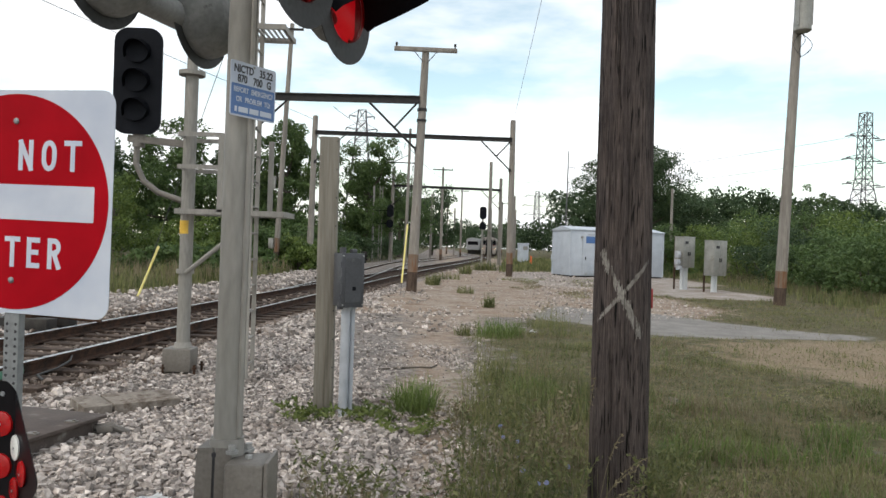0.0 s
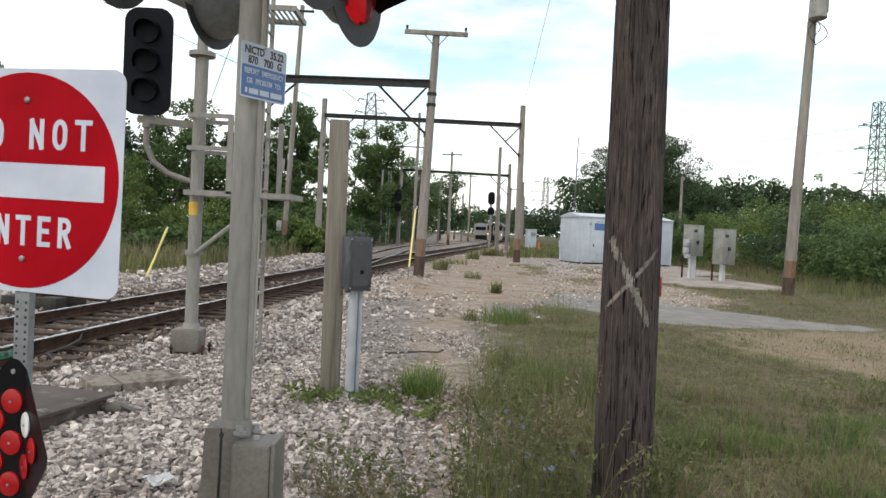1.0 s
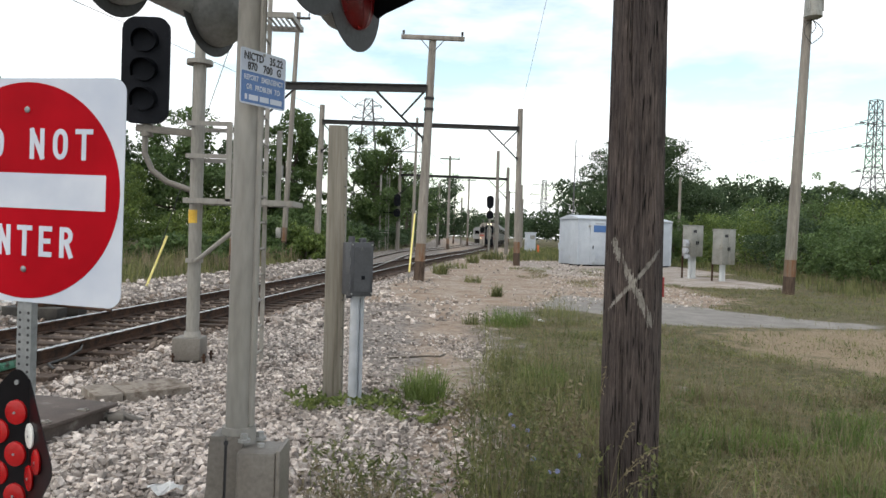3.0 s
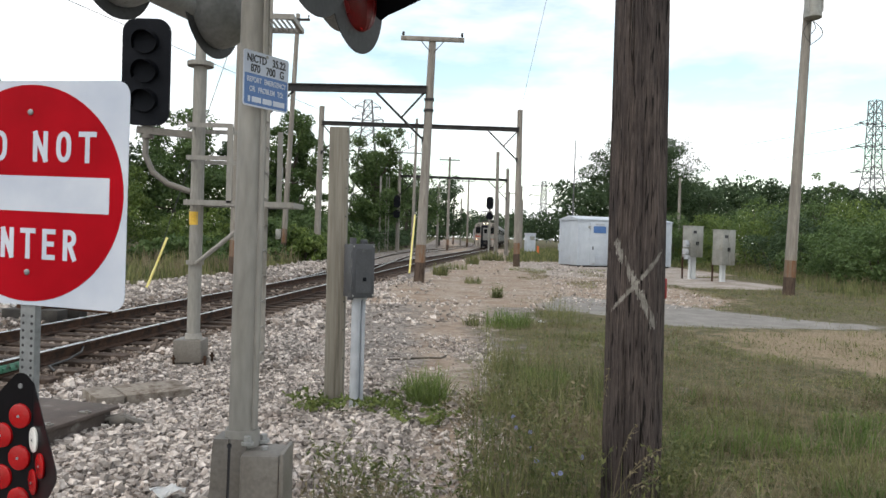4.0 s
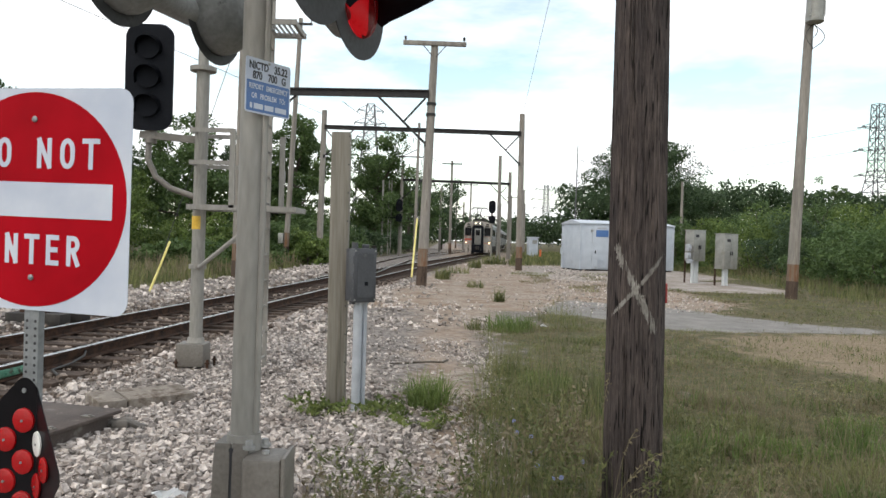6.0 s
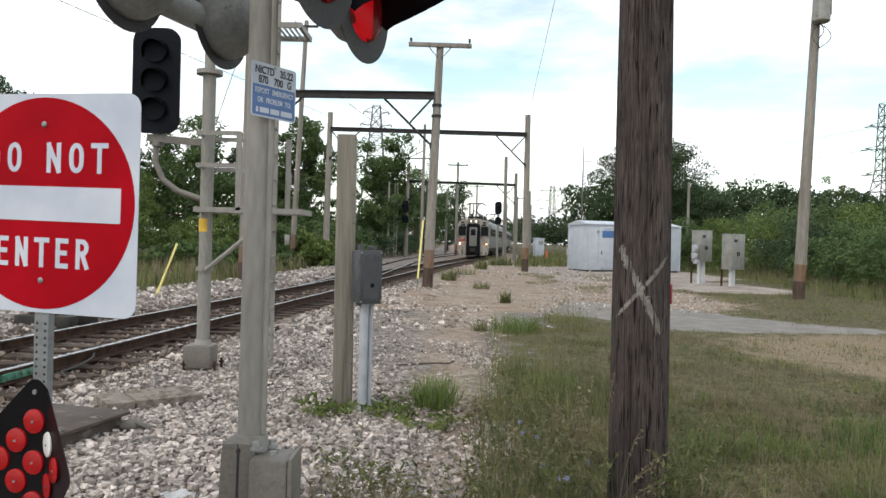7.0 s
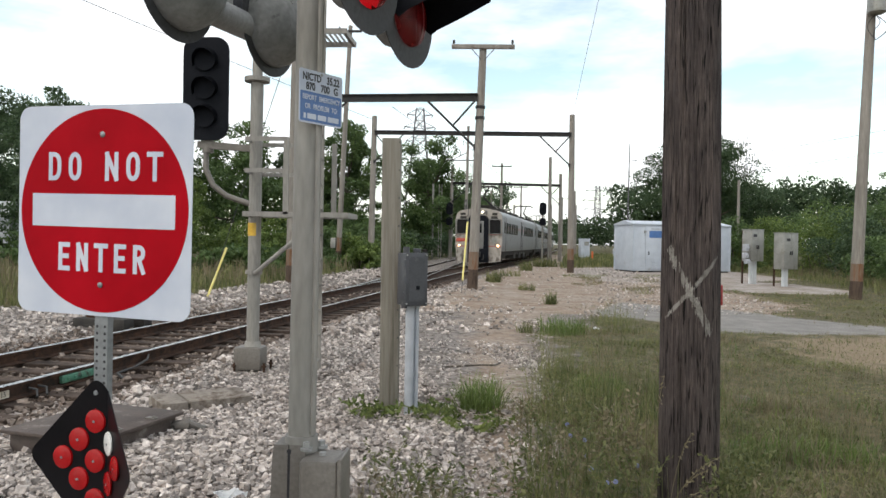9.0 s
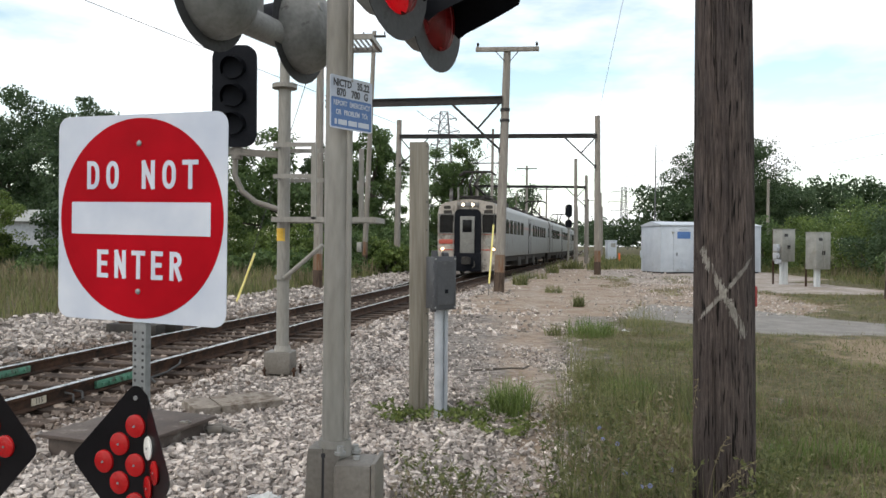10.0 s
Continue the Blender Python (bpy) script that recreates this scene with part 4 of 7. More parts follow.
def build_cross_pole():
    s = thing("utility_pole", "dark weathered wooden pole with a pale sprayed cross", "utility pole", pose(1.21, 4.52, 0, 0, -0.55, 0))
    bm = bmesh.new()
    bark_pole(bm, 0.178, 0.128, -0.25, 8.0, 150, 120, 0.006)
    part("trunk", bm, CREOSOTE, s, "dark cracked creosoted wood")
    # two crossing strokes: dabs of paint caught on the wood's ridges
    rnd = random.Random(12)
    for z0, a0, z1, a1, wide in ((1.50, -150, 1.0, -63, 0.024), (1.42, -54, 1.12, -143, 0.05)):
        bm = bmesh.new()
        for i in range(1350):
            t = rnd.random()
            off = rnd.gauss(0, 0.42)
            z = z0 + (z1 - z0) * t + off * wide * 0.6
            r = 0.178 - (z + 0.25) * 0.05 / 8.25
            a = radians(a0 + (a1 - a0) * t) + off * wide * 0.7 / r
            if noise.noise((math.cos(a) * 26, math.sin(a) * 26, z * 3.5)) < -0.28 or rnd.random() < 0.2 * abs(t - 0.5) * 2:
                continue
            hl, hw = rnd.uniform(0.006, 0.02), rnd.uniform(0.0014, 0.0034) / r
            d = noise.noise((math.cos(a) * 9, math.sin(a) * 9, z * 0.55)) * 0.006 + 0.0017
            d -= max(0, noise.noise((math.cos(a) * 17, math.sin(a) * 17, z * 0.8)) - 0.2) * 0.027
            d -= max(0, noise.noise((math.cos(a) * 34, math.sin(a) * 34, z * 1.6)) - 0.15) * 0.015
            vs = [bm.verts.new(((r + d) * math.cos(a + da), (r + d) * math.sin(a + da), z + dz)) for da, dz in ((-hw, 0), (0, -hl), (hw, 0), (0, hl))]
            bm.faces.new(vs)
        tagged(part("paint_stroke", bm, CHALK, s, "pale sprayed stroke", False), kind="stuff")
    bm = bmesh.new()
    box(bm, (0.172, -0.03, 1.22), (0.012, 0.035, 0.12), bevel=0.003)
    part("tag", bm, mat("faded_red_tag", (0.3, 0.03, 0.03), (0.38, 0.05, 0.05), 6, 0.6), s, "faded red tag")


build_cross_pole()

# ---- timber post with switch box ----


def build_timber_post():
    s = thing("timber_post", "grey treated square timber post in gravel", "post", pose(-0.945, 6.87, 0, 0, -0.3, 3))
    bm = bmesh.new()
    box(bm, (0, 0, 1.13), (0.172, 0.16, 2.68), bevel=0.008)
    part("timber", bm, TIMBER, s, "weathered square timber")
    for z in np.arange(0.35, 2.45, 0.26):
        bm = bmesh.new()
        rod(bm, (0.078, -0.0805, z), (0.078, -0.082, z), 0.007, n=8)
        part("bolt_hole", bm, INK, s)
    b = thing("switch_box", "dark grey metal switch box on a timber post", "electrical box", pose(-0.735, 6.72, 0, 0, 0, 34))
    bm = bmesh.new()
    box(bm, (0, 0, 1.165), (0.215, 0.17, 0.475), bevel=0.012)
    part("body", bm, BOX_GREY, b, "dark grey steel case")
    bm = bmesh.new()
    box(bm, (0, -0.092, 1.165), (0.225, 0.014, 0.485), bevel=0.004)
    cover = part("cover", bm, BOX_GREY, b)
    bm = bmesh.new()
    prism(bm, rounded(0.16, 0.4, 0.02), 0.006, pose(0, -0.105, 1.165))
    part("raised_panel", bm, BOX_GREY, cover, "", False)
    bm = bmesh.new()
    box(bm, (0.01, -0.107, 1.09), (0.035, 0.004, 0.035), bevel=0.001)
    part("plate", bm, BLACK, cover, "small dark plate")
    for x in (-0.1, 0.1):
        for z in (0.945, 1.385):
            bm = bmesh.new()
            rod(bm, (x, -0.099, z), (x, -0.106, z), 0.008, n=8)
            part("bolt", bm, GALV_DARK, cover)
    for z in (1.02, 1.165, 1.31):
        bm = bmesh.new()
        rod(bm, (-0.116, -0.092, z - 0.03), (-0.116, -0.092, z + 0.03), 0.009, n=8)
        part("hinge", bm, BOX_GREY, cover)
    bm = bmesh.new()
    box(bm, (0.06, 0.02, 1.42), (0.06, 0.05, 0.05), bevel=0.01)
    part("top_bracket", bm, BOX_GREY, b)
    for z in (0.99, 1.3):
        bm = bmesh.new()
        box(bm, (0.108, -0.05, z), (0.02, 0.05, 0.035), bevel=0.004)
        part("latch", bm, GALV_DARK, cover)
    bm = bmesh.new()
    box(bm, (0.112, 0.02, 1.17), (0.025, 0.04, 0.12), bevel=0.006)
    part("switch_handle", bm, BLACK, b, "black handle")
    for x, r in ((-0.01, 0.042), (0.06, 0.022)):
        bm = bmesh.new()
        rod(bm, (x, 0.0, -0.2), (x, 0.0, 0.94), r, n=16)
        rod(bm, (x, 0.0, 0.9), (x, 0.0, 0.94), r + 0.012, n=16)
        part("conduit", bm, CONDUIT, b, "pale grey conduit")
    bm = bmesh.new()
    rod(bm, (-0.06, 0, 1.4), (-0.06, 0, 1.46), 0.03, n=12)
    part("gland", bm, BOX_GREY, b)
    bm = bmesh.new()
    rod(bm, (-0.07, 0.0, 0.9), (-0.07, 0.0, 0.94), 0.03, n=12)
    part("gland", bm, BOX_GREY, b)


build_timber_post()

# ---- railway signal with ladder ----


def build_signal():
    s = thing("railway_signal", "grey signal mast with ladder, platform and black three-lamp head", "railway signal", pose(-2.88, 8.7, 0))
    bm = bmesh.new()
    rod(bm, (0, 0, 0.2), (0.01, 0, 3.42), 0.075, 0.075, 20)
    part("mast", bm, GALV, s, "grey painted tube")
    bm = bmesh.new()
    rod(bm, (0.01, 0, 3.40), (0.01, 0, 3.45), 0.15, 0.15, 20)
    rod(bm, (0.01, 0, 3.45), (0.012, 0, 5.2), 0.06, 0.06, 16)
    part("mast_top", bm, GALV, s)
    bm = bmesh.new()
    rod(bm, (0, 0, 1.545), (0, 0, 1.70), 0.077, 0.077, 24)
    part("band", bm, BAND_YELLOW, s, "yellow reflective band")
    bm = bmesh.new()
    box(bm, (-0.02, -0.02, 0.075), (0.33, 0.28, 0.27), bevel=0.02)
    base = part("base_box", bm, GALV_BASE, s, "grey cast base box")
    bm = bmesh.new()
    rod(bm, (0.0, 0, 0.2), (0, 0, 0.27), 0.11, 0.09, 18)
    part("collar", bm, GALV, base)
    for dx in (-0.17, 0.19):
        for dy in (-0.15, 0.12):
            bm = bmesh.new()
            rod(bm, (dx, dy, -0.16), (dx, dy, 0.03), 0.016, n=8)
            rod(bm, (dx, dy, -0.02), (dx, dy, 0.0), 0.03, n=6)
            part("anchor_bolt", bm, RUST, base)
    bm = bmesh.new()
    box(bm, (0.0, 0.0, -0.13), (0.5, 0.42, 0.1), bevel=0.02)
    part("footing", bm, CONCRETE, s)
    # ladder, standing clear of the mast
    lx, ly = 0.80, -0.1
    bm = bmesh.new()
    box(bm, (lx, ly - 0.13, 2.45), (0.05, 0.02, 5.1))
    lad = part("ladder", bm, GALV, s, "grey steel ladder")
    bm = bmesh.new()
    box(bm, (lx - 0.02, ly + 0.25, 2.45), (0.05, 0.02, 5.1))
    part("ladder_rail", bm, GALV, lad)
    for z in np.arange(0.05, 4.9, 0.305):
        bm = bmesh.new()
        rod(bm, (lx, ly - 0.13, z), (lx - 0.02, ly + 0.25, z), 0.013, n=8)
        part("rung", bm, GALV, lad)
    # platforms and rails
    for name, z, x0, x1 in (("platform", 1.80, -0.05, 1.2), ("upper_platform", 3.93, 0.5, 1.15)):
        bm = bmesh.new()
        for dy in (-0.28, 0.3):
            box(bm, ((x0 + x1) / 2, dy, z), (x1 - x0, 0.03, 0.06))
        for x in (x0 + 0.02, x1 - 0.02):
            box(bm, (x, 0.01, z), (0.03, 0.58, 0.06))
        pf = part(name, bm, GALV, s, "grey steel frame with grating")
        for k in range(int((x1 - x0) / 0.06)):
            bm = bmesh.new()
            box(bm, (x0 + 0.05 + k * 0.06, 0.01, z + 0.01), (0.008, 0.56, 0.03))
            part("grating_bar", bm, GALV, pf)
    for z in (2.31, 2.68):
        bm = bmesh.new()
        for dy in (-0.28, 0.3):
            box(bm, (0.22, dy, z), (0.5, 0.012, 0.05))
        box(bm, (-0.03, 0.01, z), (0.012, 0.58, 0.05))
        part("guard_rail", bm, GALV, s)
    for x, dy in ((0.46, -0.28), (0.46, 0.3), (0.9, 0.3)):
        bm = bmesh.new()
        box(bm, (x, dy, 2.25), (0.06, 0.03, 0.9))
        part("guard_post", bm, GALV, s)
    bm = bmesh.new()
    rod(bm, (0.05, -0.1, 1.1), (0.55, -0.2, 1.5), 0.028, n=8)
    rod(bm, (0, 0, 1.08), (0, 0, 1.13), 0.1, n=16)
    part("brace", bm, GALV, s)
    # head with three hooded lamps on a bracket
    hx, hz = -0.61, 3.31
    bm = bmesh.new()
    prism(bm, rounded(0.56, 1.24, 0.16, 10), 0.03, pose(hx, -0.05, hz, 0, 0, 0))
    head = part("backplate", bm, BLACK, s, "black rounded backplate")
    for dz in (0.34, 0.0, -0.34):
        bm = bmesh.new()
        rod(bm, (hx, -0.04, hz + dz), (hx + 0.0, -0.09, hz + dz), 0.13, 0.13, 20)
        part("lens", bm, BLACK, head, "dark unlit lens")
        bm = bmesh.new()
        a, b = [], []
        for i in range(17):
            t = radians(-20 + 220 * i / 16)
            far = 0.06 + 0.1 * max(0, math.sin(t))
            a.append(bm.verts.new((hx + 0.15 * math.cos(t), -0.05, hz + dz + 0.15 * math.sin(t))))
            b.append(bm.verts.new((hx + 0.15 * math.cos(t), -0.05 - far, hz + dz + 0.15 * math.sin(t) - 0.04)))
        for i in range(16):
            bm.faces.new((a[i], a[i + 1], b[i + 1], b[i]))
        bmesh.ops.solidify(bm, geom=bm.faces[:], thickness=0.004)
        part("hood", bm, BLACK, head)
    bm = bmesh.new()
    box(bm, (hx, 0.09, hz), (0.34, 0.2, 1.0), bevel=0.05)
    part("head_case", bm, BLACK, head)
    bm = bmesh.new()
    box(bm, (-0.36, 0.02, 2.62), (0.72, 0.07, 0.08), ry=4)
    rod(bm, (hx, 0.05, 2.55), (hx, 0.05, 2.75), 0.07, n=14)
    part("bracket", bm, GALV_BASE, s)
    bm = bmesh.new()
    pipe(bm, [Vector(p) for p in ((hx - 0.02, 0.05, 2.6), (hx - 0.02, 0.04, 2.35), (hx + 0.08, 0.03, 2.15), (hx + 0.26, 0.02, 2.02), (-0.06, 0, 1.93))], 0.035, 10)
    part("cable_pipe", bm, GALV_BASE, s)


build_signal()

# ---- poles and overhead portals ----


def wood_pole(name, label, base, top, r0, r1, group="", butt=0.0, dz=-0.1):
    s = thing(name, label, "utility pole", Matrix.Translation((base[0], base[1], 0)), group)
    v = Vector(top) - Vector((base[0], base[1], 0))
    bm = bmesh.new()
    lo = Vector((0, 0, dz - 0.2))
    if butt:
        mid = lo.lerp(v, butt)
        up = lo.lerp(v, butt * 1.7)
        rod(bm, up, v, r0 + (r1 - r0) * butt * 1.7, r1, 20)
        part("trunk", bm, GREY_WOOD, s, "weathered grey wood")
        bm = bmesh.new()
        rod(bm, mid, up, r0 + (r1 - r0) * butt, r0 + (r1 - r0) * butt * 1.7, 20)
        part("lower_trunk", bm, STREAKED_WOOD, s, "rust-streaked grey wood")
        bm = bmesh.new()
        rod(bm, lo, mid, r0, r0 + (r1 - r0) * butt, 20)
        part("butt", bm, BUTT_WOOD, s, "rusty brown stained butt")
    else:
        rod(bm, lo, v, r0, r1, 20)
        part("trunk", bm, GREY_WOOD, s, "weathered grey wood")
    return s, v


def add_beam(name, label, a, b, h, mat_=None):
    """A steel portal beam: a lattice-stiffened channel with two knee braces at its right end."""
    s = thing(name, label, "overhead beam", Matrix.Translation(a))
    d = Vector(b) - Vector(a)
    rz = math.degrees(math.atan2(d.y, d.x))
    tilt = -math.degrees(math.atan2(d.z, math.hypot(d.x, d.y)))
    L = d.length
    bm = bmesh.new()
    for z in (h / 2 - 0.02, -h / 2 + 0.02):
        box(bm, (L / 2, 0, z), (L, 0.16, 0.035))
    box(bm, (L / 2, 0, 0), (L, 0.02, h - 0.04))
    bm.transform(pose(0, 0, 0, 0, tilt, rz))
    part("channel", bm, CAT_STEEL, s, "dark steel channel")
    for sx, base_x in ((1, L), (-1, 0)):
        bm = bmesh.new()
        p = [Vector((base_x - sx * 1.75, 0, -h / 2)), Vector((base_x - sx * 0.85, 0, -h / 2 - 0.85)), Vector((base_x - sx * 0.05, 0, -h / 2 - 1.6)), Vector((base_x - sx * 0.1, 0, -h / 2))]
        rod(bm, p[0], p[1], 0.04, n=8)
        rod(bm, p[1], p[2], 0.04, n=8)
        rod(bm, p[1], p[3], 0.035, n=8)
        rod(bm, p[2] + Vector((0, 0, 0.1)), p[2] - Vector((0, 0, 0.1)), 0.06, n=8)
        bm.transform(pose(0, 0, 0, 0, tilt, rz))
        part("knee_brace", bm, CAT_STEEL, s)
    return s


def insulator(bm, p, h=0.16):
    rod(bm, p, (p[0], p[1], p[2] + h), 0.02, n=8)
    for k in range(3):
        z = p[2] + h * (0.4 + 0.25 * k)
        rod(bm, (p[0], p[1], z), (p[0], p[1], z + 0.03), 0.05, 0.03, n=10)


def build_arm_pole():
    s, v = wood_pole("catenary_pole", "leaning weathered wooden pole with a cross arm", (-0.73, 25.3), (-0.5, 25.8, 8.42), 0.19, 0.125, "catenary poles", 0.1)
    bm = bmesh.new()
    box(bm, (v.x, v.y - 0.14, v.z - 0.08), (2.2, 0.11, 0.15), ry=0.5, bevel=0.01)
    arm = part("cross_arm", bm, GREY_WOOD, s, "weathered wooden cross arm")
    for sx in (-1.02, 1.02):
        bm = bmesh.new()
        insulator(bm, (v.x + sx, v.y - 0.14, v.z - 0.02))
        part("insulator", bm, CAT_STEEL, arm)
        bm = bmesh.new()
        rod(bm, (v.x + sx * 0.4, v.y - 0.15, v.z - 0.14), (v.x, v.y - 0.13, v.z - 0.6), 0.014, n=6)
        part("arm_brace", bm, CAT_STEEL, arm)
    for f in (0.735, 0.69):
        bm = bmesh.new()
        p = v * f
        rod(bm, p, p + Vector((0, 0, 0.09)), 0.17, n=16)
        part("clamp_band", bm, CAT_STEEL, s)
    # guy wire with its yellow guard
    g = thing("guy_wire", "stay wire with a pale yellow plastic guard", "guy wire", pose(-1.0, 23.3, -0.1), "guy wires")
    bm = bmesh.new()
    rod(bm, (0, 0, 0), (0.32, 2.2, 5.9), 0.008, n=6)
    part("wire", bm, WIRE, g)
    bm = bmesh.new()
    rod(bm, (0.02, 0.15, 0.4), (0.12, 0.85, 2.28), 0.03, n=8)
    part("guard", bm, YELLOW, g, "pale yellow plastic guard")


build_arm_pole()
wood_pole("catenary_pole", "weathered wooden portal pole", (-7.42, 26.4), (-7.36, 26.4, 8.25), 0.18, 0.13, "catenary poles", 0.1)
add_beam("portal_beam", "dark steel beam spanning the track between poles", (-7.1, 26.2, 6.62), (-0.66, 25.55, 6.56), 0.27)

wood_pole("catenary_pole", "weathered wooden portal pole with stained butt", (-7.33, 43.3), (-7.25, 43.4, 8.95), 0.2, 0.15, "catenary poles", 0.1)
wood_pole("catenary_pole", "weathered wooden portal pole with stained butt", (4.36, 42.2), (4.3, 42.2, 8.87), 0.2, 0.15, "catenary poles", 0.1)
add_beam("portal_beam", "dark steel beam spanning two tracks between poles", (-7.2, 43.2, 7.95), (4.25, 42.0, 7.72), 0.25)
wood_pole("catenary_pole", "weathered wooden portal pole", (-4.15, 69), (-4.05, 69, 8.6), 0.19, 0.14, "catenary poles")
wood_pole("catenary_pole", "weathered wooden portal pole", (6.05, 68.4), (6.0, 68.4, 8.0), 0.19, 0.14, "catenary poles")
wood_pole("catenary_pole", "tall weathered wooden pole beside the track", (4.95, 66.6), (4.9, 66.6, 9.3), 0.18, 0.14, "catenary poles")
add_beam("portal_beam", "dark steel beam spanning two tracks between poles", (-4.0, 68.8, 7.05), (5.95, 68.2, 6.9), 0.24)
wood_pole("catenary_pole", "distant wooden portal pole", (-0.6, 100), (-0.55, 100, 8.6), 0.18, 0.14, "catenary poles")
wood_pole("catenary_pole", "distant wooden portal pole", (10.6, 99), (10.6, 99, 8.6), 0.18, 0.14, "catenary poles")
wood_pole("catenary_pole", "distant wooden portal pole", (3.5, 135), (3.5, 135, 8.6), 0.18, 0.14, "catenary poles")
wood_pole("catenary_pole", "distant wooden portal pole", (14.6, 134), (14.6, 134, 8.6), 0.18, 0.14, "catenary poles")


def build_far_pole(x, y, h, arm, label, lean=0.0, boxed=False):
    s, v = wood_pole("utility_pole", label, (x, y), (x + lean, y, h), 0.17, 0.12, "distant poles", 0.08)
    if arm:
        bm = bmesh.new()
        box(bm, (v.x, v.y - 0.1, v.z - 0.35), (arm, 0.1, 0.12))
        a = part("cross_arm", bm, CAT_STEEL, s)
        for sx in (-0.45, 0.45):
            bm = bmesh.new()
            insulator(bm, (v.x + sx * arm, v.y - 0.1, v.z - 0.28), 0.2)
            part("insulator", bm, CAT_STEEL, a)
    if boxed:
        for z in (1.35, 4.9):
            bm = bmesh.new()
            box(bm, (-0.26, -0.05, z), (0.3, 0.25, 0.6 if z < 2 else 0.75), bevel=0.02)
            part("equipment_box", bm, CABINET, s, "small grey box")
    return s


build_far_pole(-9.26, 43.0, 14.2, 1.4, "weathered pole with small grey boxes and an arm", 0.55, True)
build_far_pole(0.7, 84.0, 10.6, 2.3, "distant wooden pole with a cross arm")
build_far_pole(-2.2, 92.0, 9.2, 0, "distant weathered wooden pole beyond the track")
build_far_pole(4.2, 120.0, 11.0, 2.2, "distant wooden pole with a cross arm")
build_far_pole(13.6, 150.0, 11.0, 2.2, "distant wooden pole with a cross arm")
build_far_pole(2.4, 150.0, 12.0, 2.2, "distant wooden pole with a cross arm")
build_far_pole(24.2, 75.0, 8.2, 0, "distant wooden pole among trees")



def build_bracket_pole():
    """A slim pole with a bracket arm reaching over the second track."""
    s, v = wood_pole("catenary_pole", "slim weathered pole with a bracket arm and insulators", (-2.3, 58.0), (-2.2, 58.0, 10.7), 0.13, 0.1, "catenary poles")
    bm = bmesh.new()
    rod(bm, (-1.55, 0, 8.0), (0.75, 0, 8.0), 0.045, n=8)
    rod(bm, (-1.2, 0, 8.0), (0, 0, 8.6), 0.03, n=8)
    rod(bm, (0.75, 0, 8.0), (0.75, 0, 7.4), 0.04, n=8)
    arm = part("bracket_arm", bm, CAT_STEEL, s, "dark steel bracket arm")
    for x, z in ((-1.5, 8.05), (-0.5, 8.3), (0.7, 8.05), (-0.3, 9.1), (0.35, 7.35)):
        bm = bmesh.new()
        insulator(bm, (x, 0, z), 0.42)
        part("insulator", bm, CAT_STEEL, arm)


build_bracket_pole()


def build_steel_line_pole():
    s = thing("utility_pole", "tall slim grey line pole with small side brackets", "utility pole", pose(16.7, 94, -0.1), "distant poles")
    bm = bmesh.new()
    rod(bm, (0, 0, -0.2), (0.1, 0, 14.4), 0.14, 0.05, 10)
    part("shaft", bm, LATTICE, s)
    for z in (12.2, 8.8):
        bm = bmesh.new()
        rod(bm, (0.05, 0, z), (1.0, 0, z + 0.15), 0.035, n=6)
        rod(bm, (1.0, 0, z + 0.15), (0.8, 0, z - 0.35), 0.03, n=6)
        part("bracket", bm, LATTICE, s)


build_steel_line_pole()


def build_transformer_pole():
    s, v = wood_pole("transformer_pole", "leaning weathered pole carrying a grey transformer", (11.5, 24.2), (11.9, 24.3, 11.0), 0.19, 0.125, "", 0.07)
    d = v.normalized()
    at = v * (9.5 / v.z)
    bm = bmesh.new()
    rod(bm, at + Vector((0.0, -0.33, -0.55)), at + Vector((0.0, -0.33, 0.55)), 0.27, n=24)
    tk = part("transformer_tank", bm, CABINET, s, "pale grey cylindrical tank")
    bm = bmesh.new()
    rod(bm, at + Vector((0.0, -0.33, -0.6)), at + Vector((0.0, -0.33, -0.55)), 0.2, 0.28, n=24)
    for sx in (-0.22, 0.0, 0.22):
        rod(bm, at + Vector((sx, -0.33 - 0.17, -0.4)), at + Vector((sx, -0.33 - 0.17, 0.5)), 0.03, n=8)
    part("tank_fins", bm, GALV_DARK, tk)
    bm = bmesh.new()
    p0 = at + Vector((0.0, -0.2, -0.6))
    for sx, sag in ((0.38, 0.8), (-0.24, 0.75), (0.14, 0.45)):
        pts = [p0 + Vector((sx * math.sin(math.pi * t) , -0.05, -sag * t + (0.0))) for t in np.linspace(0, 1, 9)]
        pts.append(at + Vector((0, -0.13, -1.15)))
        pipe(bm, pts, 0.012, 5)
    part("drop_cables", bm, WIRE, s, "looped black cables")


build_transformer_pole()

# guy wire on the far side of the track
gw = thing("guy_wire", "stay wire with a yellow plastic guard in grass", "guy wire", pose(-7.5, 18.8, -0.1), "guy wires")
gb = bmesh.new()
rod(gb, (0, 0, 0), (2.1, 1.6, 8.4), 0.009, n=6)
part("wire", gb, WIRE, gw)
gb = bmesh.new()
rod(gb, (0.01, 0.01, 0.05), (0.4, 0.3, 1.36), 0.032, n=8)
part("guard", gb, YELLOW, gw, "yellow plastic guard")


